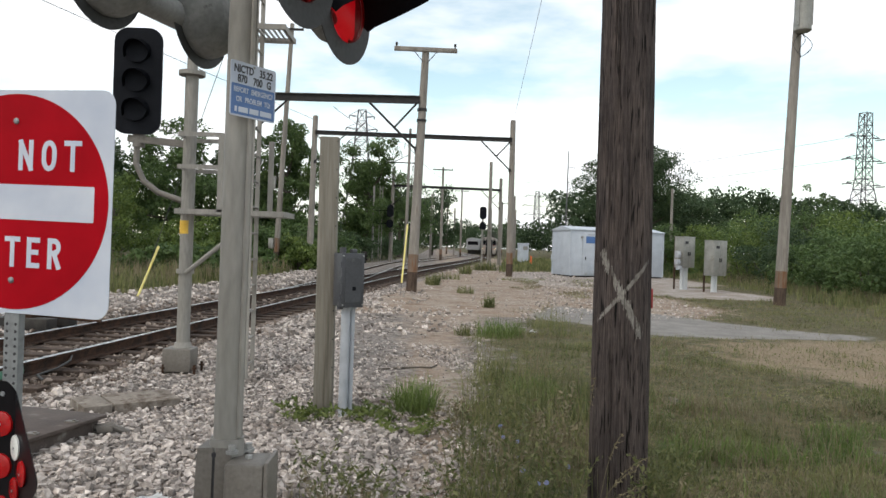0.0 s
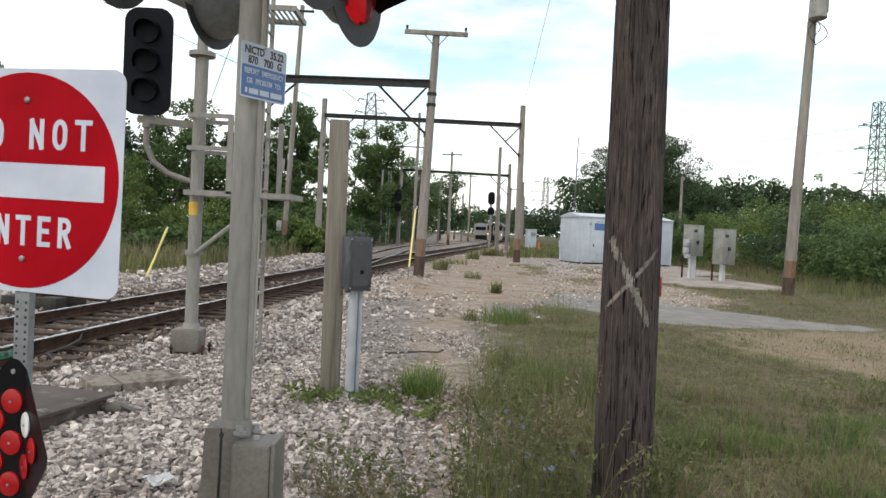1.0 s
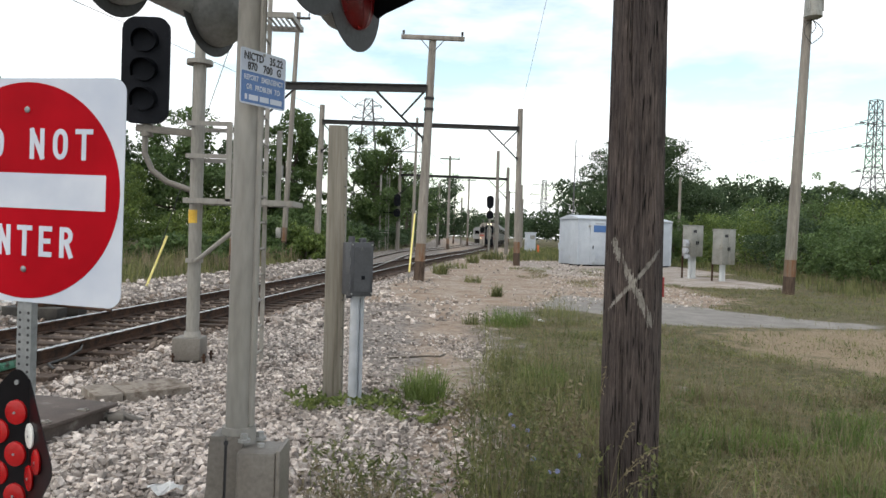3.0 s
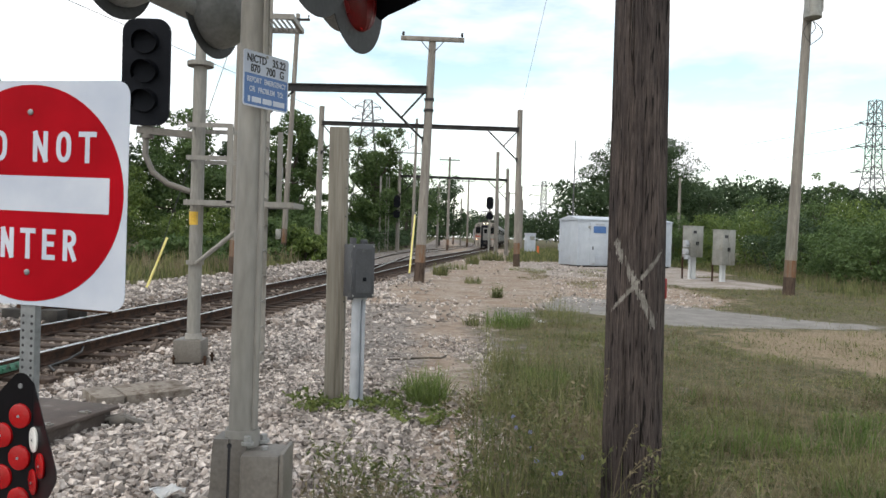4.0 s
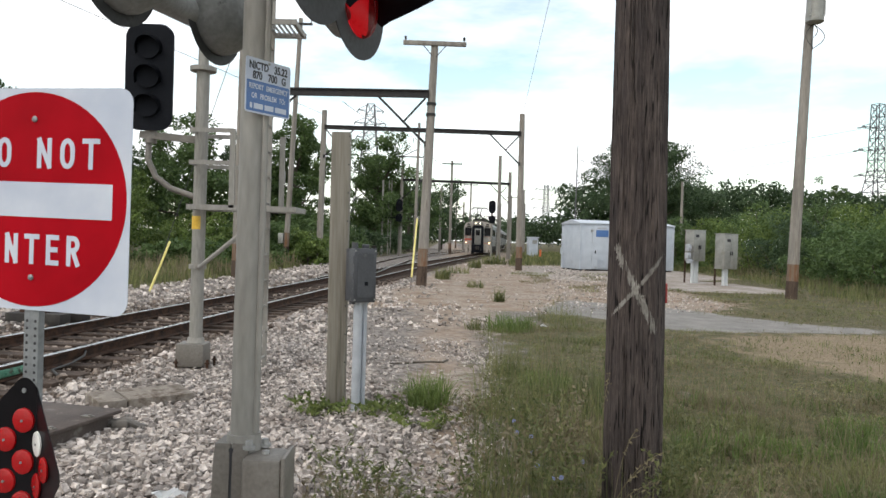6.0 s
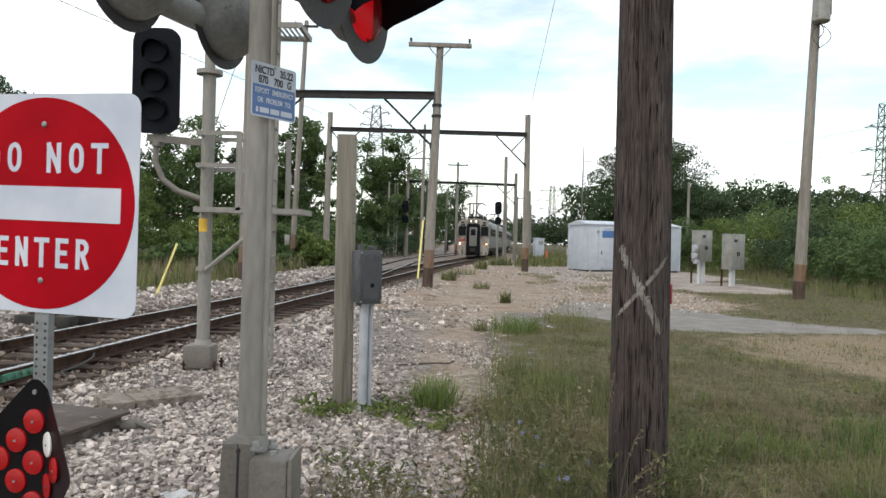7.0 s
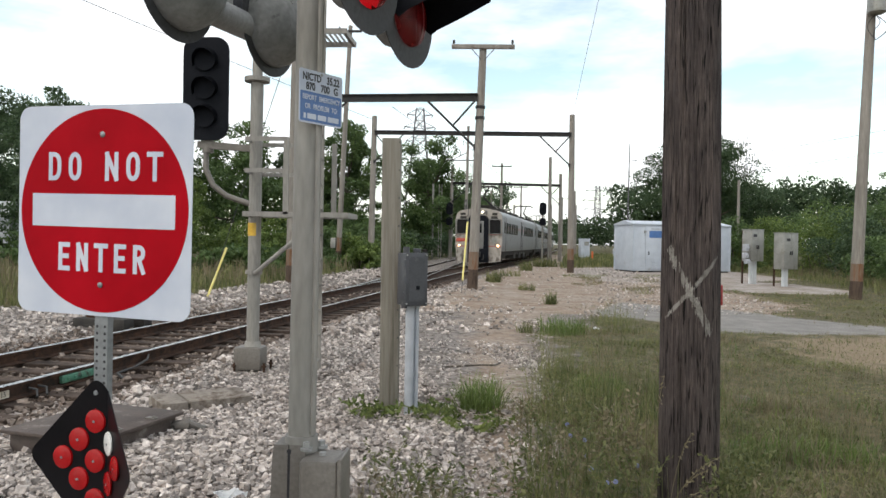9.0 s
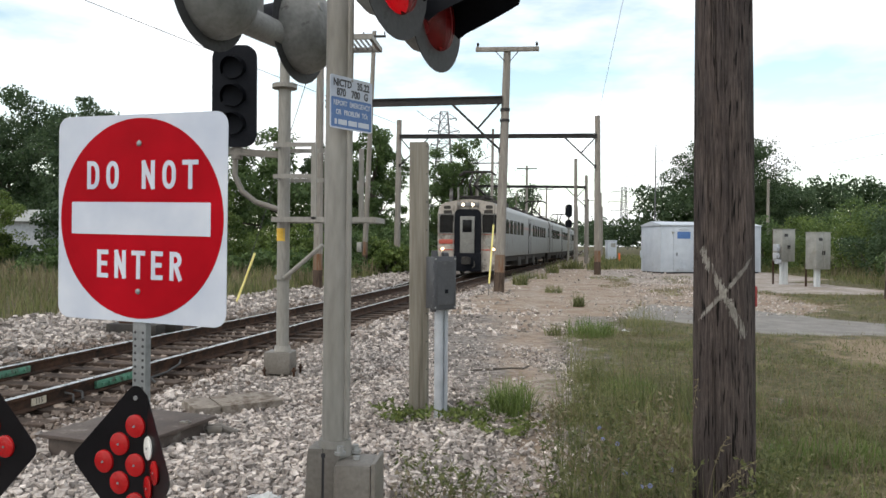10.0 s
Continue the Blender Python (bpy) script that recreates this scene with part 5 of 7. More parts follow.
def build_far_signal(x, y, top, label, hx):
    s = thing("railway_signal", label, "railway signal", pose(x, y, 0))
    bm = bmesh.new()
    rod(bm, (0, 0, -0.2), (0, 0, top), 0.09, n=10)
    part("mast", bm, GALV, s)
    for z in (4.62, 3.45):
        bm = bmesh.new()
        prism(bm, rounded(0.62, 1.15 if z > 4 else 0.75, 0.28, 8), 0.04, pose(hx, -0.15, z))
        h = part("backplate", bm, BLACK, s, "black backplate")
        bm = bmesh.new()
        rod(bm, (hx, -0.14, z + 0.15), (hx, -0.4, z + 0.12), 0.14, 0.15, 14)
        box(bm, (hx / 2, -0.1, z), (abs(hx) + 0.1, 0.06, 0.08))
        part("hood", bm, BLACK, h)
    bm = bmesh.new()
    for x in (0.55, 0.8):
        box(bm, (x, 0, top / 2), (0.06, 0.03, top))
    for z in np.arange(0.2, top, 0.4):
        box(bm, (0.67, 0, z), (0.3, 0.03, 0.035))
    for z in (1.6, top * 0.62):
        box(bm, (0.3, 0, z), (0.9, 0.4, 0.06))
    part("ladder", bm, GALV, s)


build_far_signal(4.27, 66, 5.0, "distant black two-head signal on a slender mast", 0.0)
build_far_signal(-5.75, 68, 6.9, "grey ladder signal with black heads beside second track", 1.55)

# ---- equipment shed, cabinets ----


def build_shed():
    rz = math.degrees(math.atan2(0.303, 0.953))
    s = thing("signal_shed", "pale grey metal equipment shed on gravel pad", "equipment shed", pose(8.37, 44.9, -0.1, 0, 0, rz))
    W, D, H = 6.6, 2.4, 2.85
    bm = bmesh.new()
    box(bm, (W / 2, D / 2, 0.08 + H / 2), (W, D, H), bevel=0.01)
    part("body", bm, SHED, s, "pale blue-white panel walls")
    bm = bmesh.new()
    box(bm, (W / 2, D / 2, 0.03), (W - 0.1, D - 0.1, 0.22))
    part("skid", bm, BLACK, s)
    bm = bmesh.new()
    e = 0.08
    pts = [(-e, H + 0.08), (D / 2, H + 0.3), (D + e, H + 0.08), (D + e, H + 0.02), (-e, H + 0.02)]
    a = [bm.verts.new((-e, y, z)) for y, z in pts]
    b = [bm.verts.new((W + e, y, z)) for y, z in pts]
    bm.faces.new(a)
    bm.faces.new(b[::-1])
    for i in range(5):
        j = (i + 1) % 5
        bm.faces.new((a[j], a[i], b[i], b[j]))
    part("roof", bm, SHED, s, "low pitched metal roof", False)
    for x, y in ((0.0, 0.0), (W, 0.0), (0.0, D)):
        bm = bmesh.new()
        box(bm, (x, y, 0.08 + H / 2), (0.09, 0.09, H))
        part("corner_trim", bm, SHED, s)
    for x in np.arange(1.1, W - 0.1, 1.1):
        bm = bmesh.new()
        box(bm, (x, -0.012, 0.08 + H / 2), (0.06, 0.02, H))
        part("seam", bm, SHED, s)
    bm = bmesh.new()
    box(bm, (1.4, -0.03, 1.46), (1.2, 0.04, 2.62), bevel=0.01)
    door = part("door", bm, SHED, s)
    bm = bmesh.new()
    box(bm, (1.0, -0.07, 1.15), (0.04, 0.05, 0.2))
    part("handle", bm, BLACK, door)
    bm = bmesh.new()
    box(bm, (1.4, -0.06, 0.5), (0.42, 0.02, 0.5))
    for k in range(8):
        box(bm, (1.4, -0.075, 0.3 + k * 0.055), (0.4, 0.015, 0.02), rx=30)
    part("louvre", bm, SHED, door)
    bm = bmesh.new()
    box(bm, (1.45, -0.06, 2.3), (0.86, 0.015, 0.42))
    part("sign_plate", bm, SIGN_BLUE, door, "blue notice")
    bm = bmesh.new()
    box(bm, (1.45, -0.06, 2.62), (0.62, 0.015, 0.09))
    part("sign_strip", bm, CONDUIT, door)
    bm = bmesh.new()
    box(bm, (0.75, -0.05, 2.45), (0.12, 0.09, 0.12))
    part("lamp", bm, GALV_DARK, s)


build_shed()


def build_cabinet(x, y, w, d, h, z0, rz, meter):
    s = thing("trackside_cabinet", "grey aluminium cabinet on two pipe legs", "electrical cabinet", pose(x, y, -0.1, 0, 0, rz), "trackside cabinets")
    bm = bmesh.new()
    box(bm, (0, d / 2, z0 + h / 2), (w, d, h), bevel=0.012)
    part("body", bm, CABINET, s, "weathered aluminium case")
    bm = bmesh.new()
    box(bm, (0, d / 2, z0 + h + 0.015), (w + 0.05, d + 0.05, 0.03))
    part("lid", bm, CABINET, s)
    for sx in (-1, 1):
        bm = bmesh.new()
        box(bm, (sx * w * 0.25, -0.008, z0 + h / 2), (w * 0.485, 0.016, h - 0.03), bevel=0.004)
        door = part("door", bm, CABINET, s)
        bm = bmesh.new()
        box(bm, (sx * 0.05, -0.03, z0 + h * 0.45), (0.03, 0.03, 0.16))
        part("handle", bm, BLACK, door)
    bm = bmesh.new()
    box(bm, (-w * 0.2, -0.02, z0 + h * 0.82), (0.2, 0.006, 0.12))
    part("label", bm, INK, s)
    for sx in (-0.14, 0.02, 0.14) if meter else (-0.12, 0.04):
        bm = bmesh.new()
        rod(bm, (sx, d / 2, -0.1), (sx, d / 2, z0 + 0.02), 0.075, n=14)
        part("conduit", bm, ROOF_WHITE, s, "white conduit")
    for sx in (-0.5, 0.5):
        bm = bmesh.new()
        box(bm, (sx * w * 0.9, d, z0 * 0.5 + (0.6 if meter else 0.1)), (0.06, 0.06, z0 + (1.6 if meter else 0.2)))
        part("support", bm, RUST, s)
    if meter:
        for k, (zx, zz, sz) in enumerate(((-0.58, 1.6, 0.3), (-0.6, 1.25, 0.24), (-0.5, 1.0, 0.2))):
            bm = bmesh.new()
            box(bm, (zx, 0.1, zz), (0.18, 0.2, sz), bevel=0.02)
            rod(bm, (zx, -0.05, zz), (zx, 0.0, zz), 0.07, n=14)
            part("meter_box", bm, CONDUIT, s, "small pale meter box")


build_cabinet(11.5, 33.0, 0.74, 0.5, 1.38, 1.0, 28, True)
build_cabinet(12.3, 31.4, 0.82, 0.5, 1.5, 0.72, 28, False)


def build_bungalow():
    s = thing("relay_case", "small white relay case standing in grass", "equipment case", pose(9.6, 79.4, -0.1, 0, 0, 12))
    bm = bmesh.new()
    box(bm, (0, 0, 1.1), (1.0, 0.8, 2.0), bevel=0.03)
    part("body", bm, SHED, s)
    bm = bmesh.new()
    box(bm, (0, 0, 2.17), (1.12, 0.92, 0.14), bevel=0.03)
    part("lid", bm, SHED, s)
    bm = bmesh.new()
    box(bm, (0.1, -0.46, 1.7), (0.5, 0.02, 0.4))
    part("panel", bm, CABINET, s)
    o = thing("marker_post", "short orange marker post in grass", "marker post", pose(10.1, 76.5, -0.1))
    bm = bmesh.new()
    rod(bm, (0, 0, -0.1), (0, 0, 0.9), 0.12, 0.1, 12)
    part("post", bm, ORANGE, o)
    o = thing("relay_case", "tiny white case far off in grass", "equipment case", pose(15.4, 95, -0.1))
    bm = bmesh.new()
    box(bm, (0, 0, 0.6), (0.5, 0.5, 1.0), bevel=0.03)
    part("body", bm, SHED, o)


build_bungalow()


# ---- pit lid, concrete, switch machine, litter ----
def build_pit():
    s = thing("pit_box", "brown lidded cable pit in ballast", "cable pit", pose(-3.04, 5.51, -0.12, 0, 0, -14))
    bm = bmesh.new()
    box(bm, (0, 0, 0.03), (0.76, 0.9, 0.3), bevel=0.012)
    part("body", bm, BROWN_LID, s)
    bm = bmesh.new()
    box(bm, (0, 0, 0.185), (0.86, 0.98, 0.03), bevel=0.008)
    part("lid", bm, BROWN_LID, s, "worn brown lid")
    for y in (-0.2, 0.18):
        bm = bmesh.new()
        box(bm, (0.36, y, 0.205), (0.09, 0.05, 0.014), bevel=0.004)
        rod(bm, (0.38, y, 0.2), (0.38, y, 0.222), 0.014, n=6)
        part("lid_clip", bm, GALV_BASE, s, "grey steel clip")
    bm = bmesh.new()
    pipe(bm, [Vector(p) for p in ((0.36, 0.4, 0.1), (0.48, 0.46, 0.12), (0.56, 0.54, 0.06), (0.58, 0.7, 0.0))], 0.028, 8)
    box(bm, (0.45, 0.44, 0.1), (0.12, 0.08, 0.06), rz=30, bevel=0.01)
    part("cable_gland", bm, GALV_BASE, s, "grey cable gland and hose")
    c = thing("concrete_slab", "low worn concrete kerb block in ballast", "concrete block", pose(-2.84, 6.78, -0.06, 3, 1, 42))
    for x, w in ((-0.2, 0.24), (0.24, 0.6)):
        bm = bmesh.new()
        box(bm, (x, 0, -0.01), (w, 0.4, 0.15), bevel=0.007)
        part("block", bm, CONCRETE, c)
    k = thing("switch_machine", "dark rusty switch timbers beside the rail", "switch machine", pose(-6.9, 12.6, -0.05, 0, 0, TRACK_TURN))
    bm = bmesh.new()
    box(bm, (0, 0, 0.0), (1.0, 0.3, 0.2), bevel=0.01)
    box(bm, (0, 0.6, 0.0), (1.0, 0.26, 0.18), bevel=0.01)
    part("timber", bm, UNDER, k)
    bm = bmesh.new()
    box(bm, (-0.1, 0.3, 0.14), (0.5, 0.6, 0.12), bevel=0.02)
    rod(bm, (0.2, 0.3, 0.12), (1.2, 0.3, 0.05), 0.03, n=8)
    part("casing", bm, RUST, k)
    for x, y, sz, rz in ((-1.5, 4.22, 0.16, 48), (-8.1, 13.9, 0.22, 50), (1.9, 13.6, 0.1, 10)):
        p = thing("litter", "crumpled white scrap lying on the ground", "litter", pose(x, y, float(ground_z(np.array(x), np.array(y))) + 0.06, 0, 0, rz), "litter")
        bm = bmesh.new()
        vs = [[bm.verts.new((i * sz / 4 - sz / 2 + 0.03 * noise.noise((i * 0.9, j * 0.9, x)), j * sz / 5 - sz / 2.5 + 0.04 * noise.noise((j * 0.8, i * 0.9, x + 4)), 0.085 * sz / 0.2 * noise.noise((i * 0.83 + x, j * 0.77, y)) + 0.02)) for j in range(5)] for i in range(5)]
        for i in range(4):
            for j in range(4):
                bm.faces.new((vs[i][j], vs[i + 1][j], vs[i + 1][j + 1], vs[i][j + 1]))
        bmesh.ops.solidify(bm, geom=bm.faces[:], thickness=0.004)
        part("sheet", bm, PAPER, p, "", False)


build_pit()

def build_sleeper_pile():
    s = thing("sleeper_pile", "dark heap of old sleepers beyond the track", "timber pile", pose(-7.0, 60.5, -0.1, 0, 0, 15))
    rnd = random.Random(4)
    for row in range(4):
        for k in range(4 - row // 2):
            bm = bmesh.new()
            box(bm, (rnd.uniform(-0.2, 0.2), (k - 1.5) * 0.34 + row * 0.1, 0.12 + row * 0.24), (2.6, 0.24, 0.2), rz=rnd.uniform(-9, 9), ry=rnd.uniform(-3, 3))
            part("sleeper", bm, UNDER, s)


build_sleeper_pile()

# ---- lattice towers and wires ----


def build_tower(x, y, h, profile, turn, arms, label, thick=0.12):
    """A lattice tower; profile gives its width at fractions of its height."""
    s = thing("transmission_tower", label, "transmission tower", pose(x, y, -0.1, 0, 0, turn), "transmission towers")
    at, wide = [p[0] for p in profile], [p[1] for p in profile]

    def width(z):
        return float(np.interp(z / h, at, wide))
    levels = [0, 0.17, 0.32, 0.43, 0.5, 0.57, 0.64, 0.71, 0.78, 0.85, 0.92, 1.0]
    cs = [(-1, -1), (1, -1), (1, 1), (-1, 1)]
    for i, (cx, cy) in enumerate(cs):
        bm = bmesh.new()
        prev = None
        for a in levels:
            w2 = width(a * h) / 2
            ring = [bm.verts.new((cx * w2 + thick * math.cos(k * 1.2566), cy * w2 + thick * math.sin(k * 1.2566), a * h)) for k in range(5)]
            if prev:
                for k in range(5):
                    bm.faces.new((prev[k], prev[(k + 1) % 5], ring[(k + 1) % 5], ring[k]))
            prev = ring
        part("leg", bm, LATTICE, s)
        dx, dy = cs[(i + 1) % 4]
        bm = bmesh.new()
        for a, b in zip(levels, levels[1:]):
            za, zb = a * h, b * h
            wa, wb = width(za) / 2, width(zb) / 2
            rod(bm, (cx * wa, cy * wa, za), (dx * wb, dy * wb, zb), thick * 0.6, n=4)
            rod(bm, (dx * wa, dy * wa, za), (cx * wb, cy * wb, zb), thick * 0.6, n=4)
            rod(bm, (cx * wb, cy * wb, zb), (dx * wb, dy * wb, zb), thick * 0.6, n=4)
        part("bracing", bm, LATTICE, s)
    for z, L in arms:
        for sx in (-1, 1):
            bm = bmesh.new()
            wz = width(z * h) / 2
            for cy in (-1, 1):
                rod(bm, (sx * wz, cy * wz, z * h), (sx * L, 0, z * h + 0.3), thick * 0.7, n=4)
            rod(bm, (sx * wz, 0, z * h + 1.6), (sx * L, 0, z * h + 0.3), thick * 0.6, n=4)
            ar = part("cross_arm", bm, LATTICE, s)
            bm = bmesh.new()
            rod(bm, (sx * L, -1.3, z * h - 0.1), (sx * L, 1.3, z * h - 0.1), 0.16, n=6)
            part("insulator_string", bm, LATTICE, ar)


build_tower(117, 200, 42, ((0, 14), (0.13, 11), (0.36, 5.6), (0.54, 3.1), (1, 2.3)), 25, ((0.53, 7.2), (0.69, 7.6), (0.84, 6.4)), "tall grey lattice transmission tower above bushes", 0.15)
build_tower(-21, 200, 38, ((0, 11), (0.5, 5.4), (0.75, 3.6), (1, 2.0)), 10, ((0.76, 3.6), (0.86, 4.2), (0.95, 3.4)), "grey lattice transmission tower behind trees", 0.13)
build_tower(44, 320, 27, ((0, 6), (0.4, 2.8), (1, 1.6)), 10, ((0.62, 5.6), (0.76, 6.4), (0.92, 5.0)), "far lattice transmission tower", 0.1)


def wire(name, label, a, b, sag, r):
    cu = bpy.data.curves.new(name, "CURVE")
    cu.dimensions, cu.bevel_depth, cu.bevel_resolution = "3D", r, 1
    sp = cu.splines.new("POLY")
    sp.points.add(20)
    for i in range(21):
        t = i / 20
        p = Vector(a).lerp(Vector(b), t)
        sp.points[i].co = (p.x, p.y, p.z - sag * 4 * t * (1 - t), 1)
    me = bpy.data.meshes.new_from_object(bpy.data.objects.new(name, cu))
    me.materials.clear()
    me.materials.append(WIRE)
    tagged(new(name, me), label, "cable", "overhead wires")


wire("overhead_wire", "thin dark overhead power line", (117, 200, 36), (-20, 420, 34), 4, 0.05)
wire("overhead_wire", "thin dark overhead power line", (117, 200, 30), (-20, 420, 28), 4, 0.05)
wire("overhead_wire", "thin dark overhead cable", (-7.25, 43.4, 8.7), (-27.9, 1, 13.0), 0.1, 0.012)
wire("overhead_wire", "thin dark overhead cable", (4.3, 42.2, 8.7), (1.5, -6, 10.9), 0.0, 0.007)
wire("contact_wire", "thin contact wire above the track", (-3.7, 26, 6.3), (-1.9, 43, 7.5), 0.3, 0.01)
wire("contact_wire", "thin contact wire above the track", (-1.9, 43, 7.5), (0.9, 68, 7.6), 0.3, 0.012)

# ---- train ----


def car_profile(n=8):
    """Cross-section of a car: sides, rounded eaves, low arched roof."""
    pts = [(-1.5, 0.95), (1.5, 0.95), (1.56, 1.3), (1.56, 3.1)]
    for i in range(n + 1):
        a = radians(90 * i / n)
        pts.append((1.0 + 0.54 * math.cos(a), 3.14 + 0.5 * math.sin(a)))
    pts += [(0.5, 3.74), (0, 3.77), (-0.5, 3.74)]
    for i in range(n + 1):
        a = radians(90 + 90 * i / n)
        pts.append((-1.0 + 0.54 * math.cos(a), 3.14 + 0.5 * math.sin(a)))
    pts.append((-1.56, 3.1))
    pts.append((-1.56, 1.3))
    return pts


def build_car(lead):
    s = thing("train_car", "silver electric train car with cream cab front and red stripes" if lead else "silver electric train car coupled behind the lead car",
              "train car", None, "train cars")
    L = 25.4
    bm = bmesh.new()
    prism(bm, car_profile(), L, pose(0, 0.15, 0))
    body = part("body", bm, TRAIN_SIDE, s, "dull stainless car body")
    bm = bmesh.new()
    for z in np.arange(1.15, 1.95, 0.1):
        for sx in (-1, 1):
            box(bm, (sx * 1.565, L / 2 + 0.2, z), (0.016, L - 0.4, 0.035))
    part("fluting", bm, TRAIN_SIDE, body)
    bm = bmesh.new()
    prism(bm, [(1.1, 3.63), (0.5, 3.755), (0, 3.79), (-0.5, 3.755), (-1.1, 3.63)], L - 0.5, pose(0, 0.4, 0))
    part("roof", bm, TRAIN_ROOF, s, "sooty grey roof")
    # windows on both sides, doors at the ends and the middle
    for sx in (-1, 1):
        bm = bmesh.new()
        box(bm, (sx * 1.563, L / 2, 2.55), (0.012, L - 5.0, 0.16))
        part("window_band", bm, mat_red_band, s, "faded red window band")
        for y in [2.6 + k * 1.45 for k in range(5)] + [14.4 + k * 1.45 for k in range(6)]:
            bm = bmesh.new()
            box(bm, (sx * 1.565, y, 2.5), (0.03, 1.05, 0.75), bevel=0.01)
            part("window", bm, TRAIN_GLASS, s)
        for y in (1.1, 12.1, L - 0.9):
            bm = bmesh.new()
            box(bm, (sx * 1.562, y, 2.1), (0.03, 0.95, 2.15), bevel=0.01)
            d = part("door", bm, TRAIN_SIDE, s)
            bm = bmesh.new()
            box(bm, (sx * 1.572, y, 2.55), (0.03, 0.5, 0.75))
            part("door_glass", bm, TRAIN_GLASS, d)
            bm = bmesh.new()
            for dy in (-0.5, 0.5) if y > 10 and y < 14 else (0.5,):
                box(bm, (sx * 1.57, y + dy, 2.1), (0.04, 0.06, 2.2))
            part("door_post", bm, UNDER, d)
    # underframe, bogies, wheels
    bm = bmesh.new()
    box(bm, (0, L / 2, 0.8), (2.6, L - 1, 0.3))
    for k in range(7):
        box(bm, (0.9 * (1 if k % 2 else -1), 7.2 + k * 1.8, 0.58), (0.9, 1.4, 0.5), bevel=0.03)
    part("underframe", bm, UNDER, s, "grimy underfloor equipment")
    for y in (3.6, L - 3.4):
        bm = bmesh.new()
        for sx in (-1, 1):
            box(bm, (sx * 1.05, y, 0.55), (0.14, 3.3, 0.28), bevel=0.03)
        box(bm, (0, y, 0.55), (2.0, 0.4, 0.3))
        bog = part("bogie", bm, UNDER, s)
        for dy in (-1.2, 1.2):
            bm = bmesh.new()
            for sx in (-1, 1):
                rod(bm, (sx * 0.72, y + dy, 0.43), (sx * 0.85, y + dy, 0.43), 0.43, n=24)
            rod(bm, (-0.8, y + dy, 0.43), (0.8, y + dy, 0.43), 0.08, n=10)
            part("wheelset", bm, UNDER, bog)
    # pantograph and roof gear
    for y, w, ln, hh in ((6.0, 1.0, 1.6, 0.22), (9.2, 0.8, 1.0, 0.3), (13.0, 1.1, 2.2, 0.2), (18.0, 0.8, 1.2, 0.28), (22.0, 1.0, 1.4, 0.2)):
        bm = bmesh.new()
        box(bm, (0.15, y, 3.76 + hh / 2), (w, ln, hh), bevel=0.05)
        for k in range(5):
            box(bm, (0.15, y + (k - 2) * ln / 5.5, 3.78 + hh), (w * 0.9, ln / 14, 0.04))
        part("roof_box", bm, UNDER, s, "dark roof equipment")
    for sx in (-0.62, 0.62):
        for y in (1.2, 3.4):
            bm = bmesh.new()
            insulator(bm, (sx, y, 3.7), 0.26)
            part("roof_insulator", bm, UNDER, s)
    bm = bmesh.new()
    for sx in (-0.62, 0.62):
        rod(bm, (sx, 1.0, 3.97), (sx, 3.6, 3.97), 0.045, n=6)
    for y in (1.0, 1.8, 3.0, 3.6):
        rod(bm, (-0.66, y, 3.97), (0.66, y, 3.97), 0.04, n=6)
    pipe(bm, [Vector(p) for p in ((0.5, 0.5, 3.72), (0.75, 0.7, 4.0), (1.0, 1.4, 3.95), (1.05, 3.0, 3.7))], 0.03, 6)
    part("pantograph_base", bm, UNDER, s, "dark frame on insulators")
    bm = bmesh.new()
    rod(bm, (-1.0, 0.6, 3.55), (-1.0, 0.6, 4.35), 0.09, n=10)
    part("horn", bm, TRAIN_ROOF, s)
    bm = bmesh.new()
    for sx in (-0.45, 0.45):
        rod(bm, (sx, 3.3, 4.0), (sx * 0.25, 0.9, 4.55), 0.07, n=6)
        rod(bm, (sx * 0.25, 0.9, 4.55), (sx * 0.6, 2.4, 5.3), 0.055, n=6)
    for y in (2.25, 2.55):
        pipe(bm, [Vector((x, y, z)) for x, z in ((-0.95, 5.16), (-0.7, 5.34), (0.7, 5.34), (0.95, 5.16))], 0.05, 6)
    rod(bm, (-0.4, 2.4, 5.3), (0.4, 2.4, 5.3), 0.03, n=6)
    part("pantograph", bm, UNDER, s, "raised dark pantograph")
    # vestibule end with gangway door
    bm = bmesh.new()
    prism(bm, [(x * 0.985, z - 0.0) for x, z in car_profile()], 0.2, pose(0, 0.0, 0))
    part("cab_front", bm, TRAIN_FRONT if lead else TRAIN_GREY, s, "cream painted cab front" if lead else "")
    bm = bmesh.new()
    prism(bm, rounded(1.3, 2.62, 0.28, 6), 0.25, pose(0, -0.16, 1.97))
    fr = part("gangway_frame", bm, BLACK, s, "black gangway surround")
    bm = bmesh.new()
    box(bm, (0, -0.18, 1.9), (0.72, 0.06, 2.05), bevel=0.02)
    dr = part("end_door", bm, TRAIN_GREY, fr, "grey end door")
    bm = bmesh.new()
    box(bm, (0, -0.22, 2.45), (0.46, 0.03, 0.6), bevel=0.02)
    part("door_glass", bm, TRAIN_GLASS, dr)
    if not lead:
        return s
    for sx in (-1, 1):
        bm = bmesh.new()
        prism(bm, rounded(0.7, 0.88, 0.06), 0.05, pose(sx * 1.07, -0.03, 2.56))
        part("cab_window", bm, TRAIN_GLASS, s, "dark cab window")
        bm = bmesh.new()
        for dx in (-0.385, 0.385):
            box(bm, (sx * 1.07 + dx, -0.045, 2.56), (0.06, 0.05, 0.98), bevel=0.01)
        for dz in (-0.47, 0.47):
            box(bm, (sx * 1.07, -0.045, 2.56 + dz), (0.83, 0.05, 0.06), bevel=0.01)
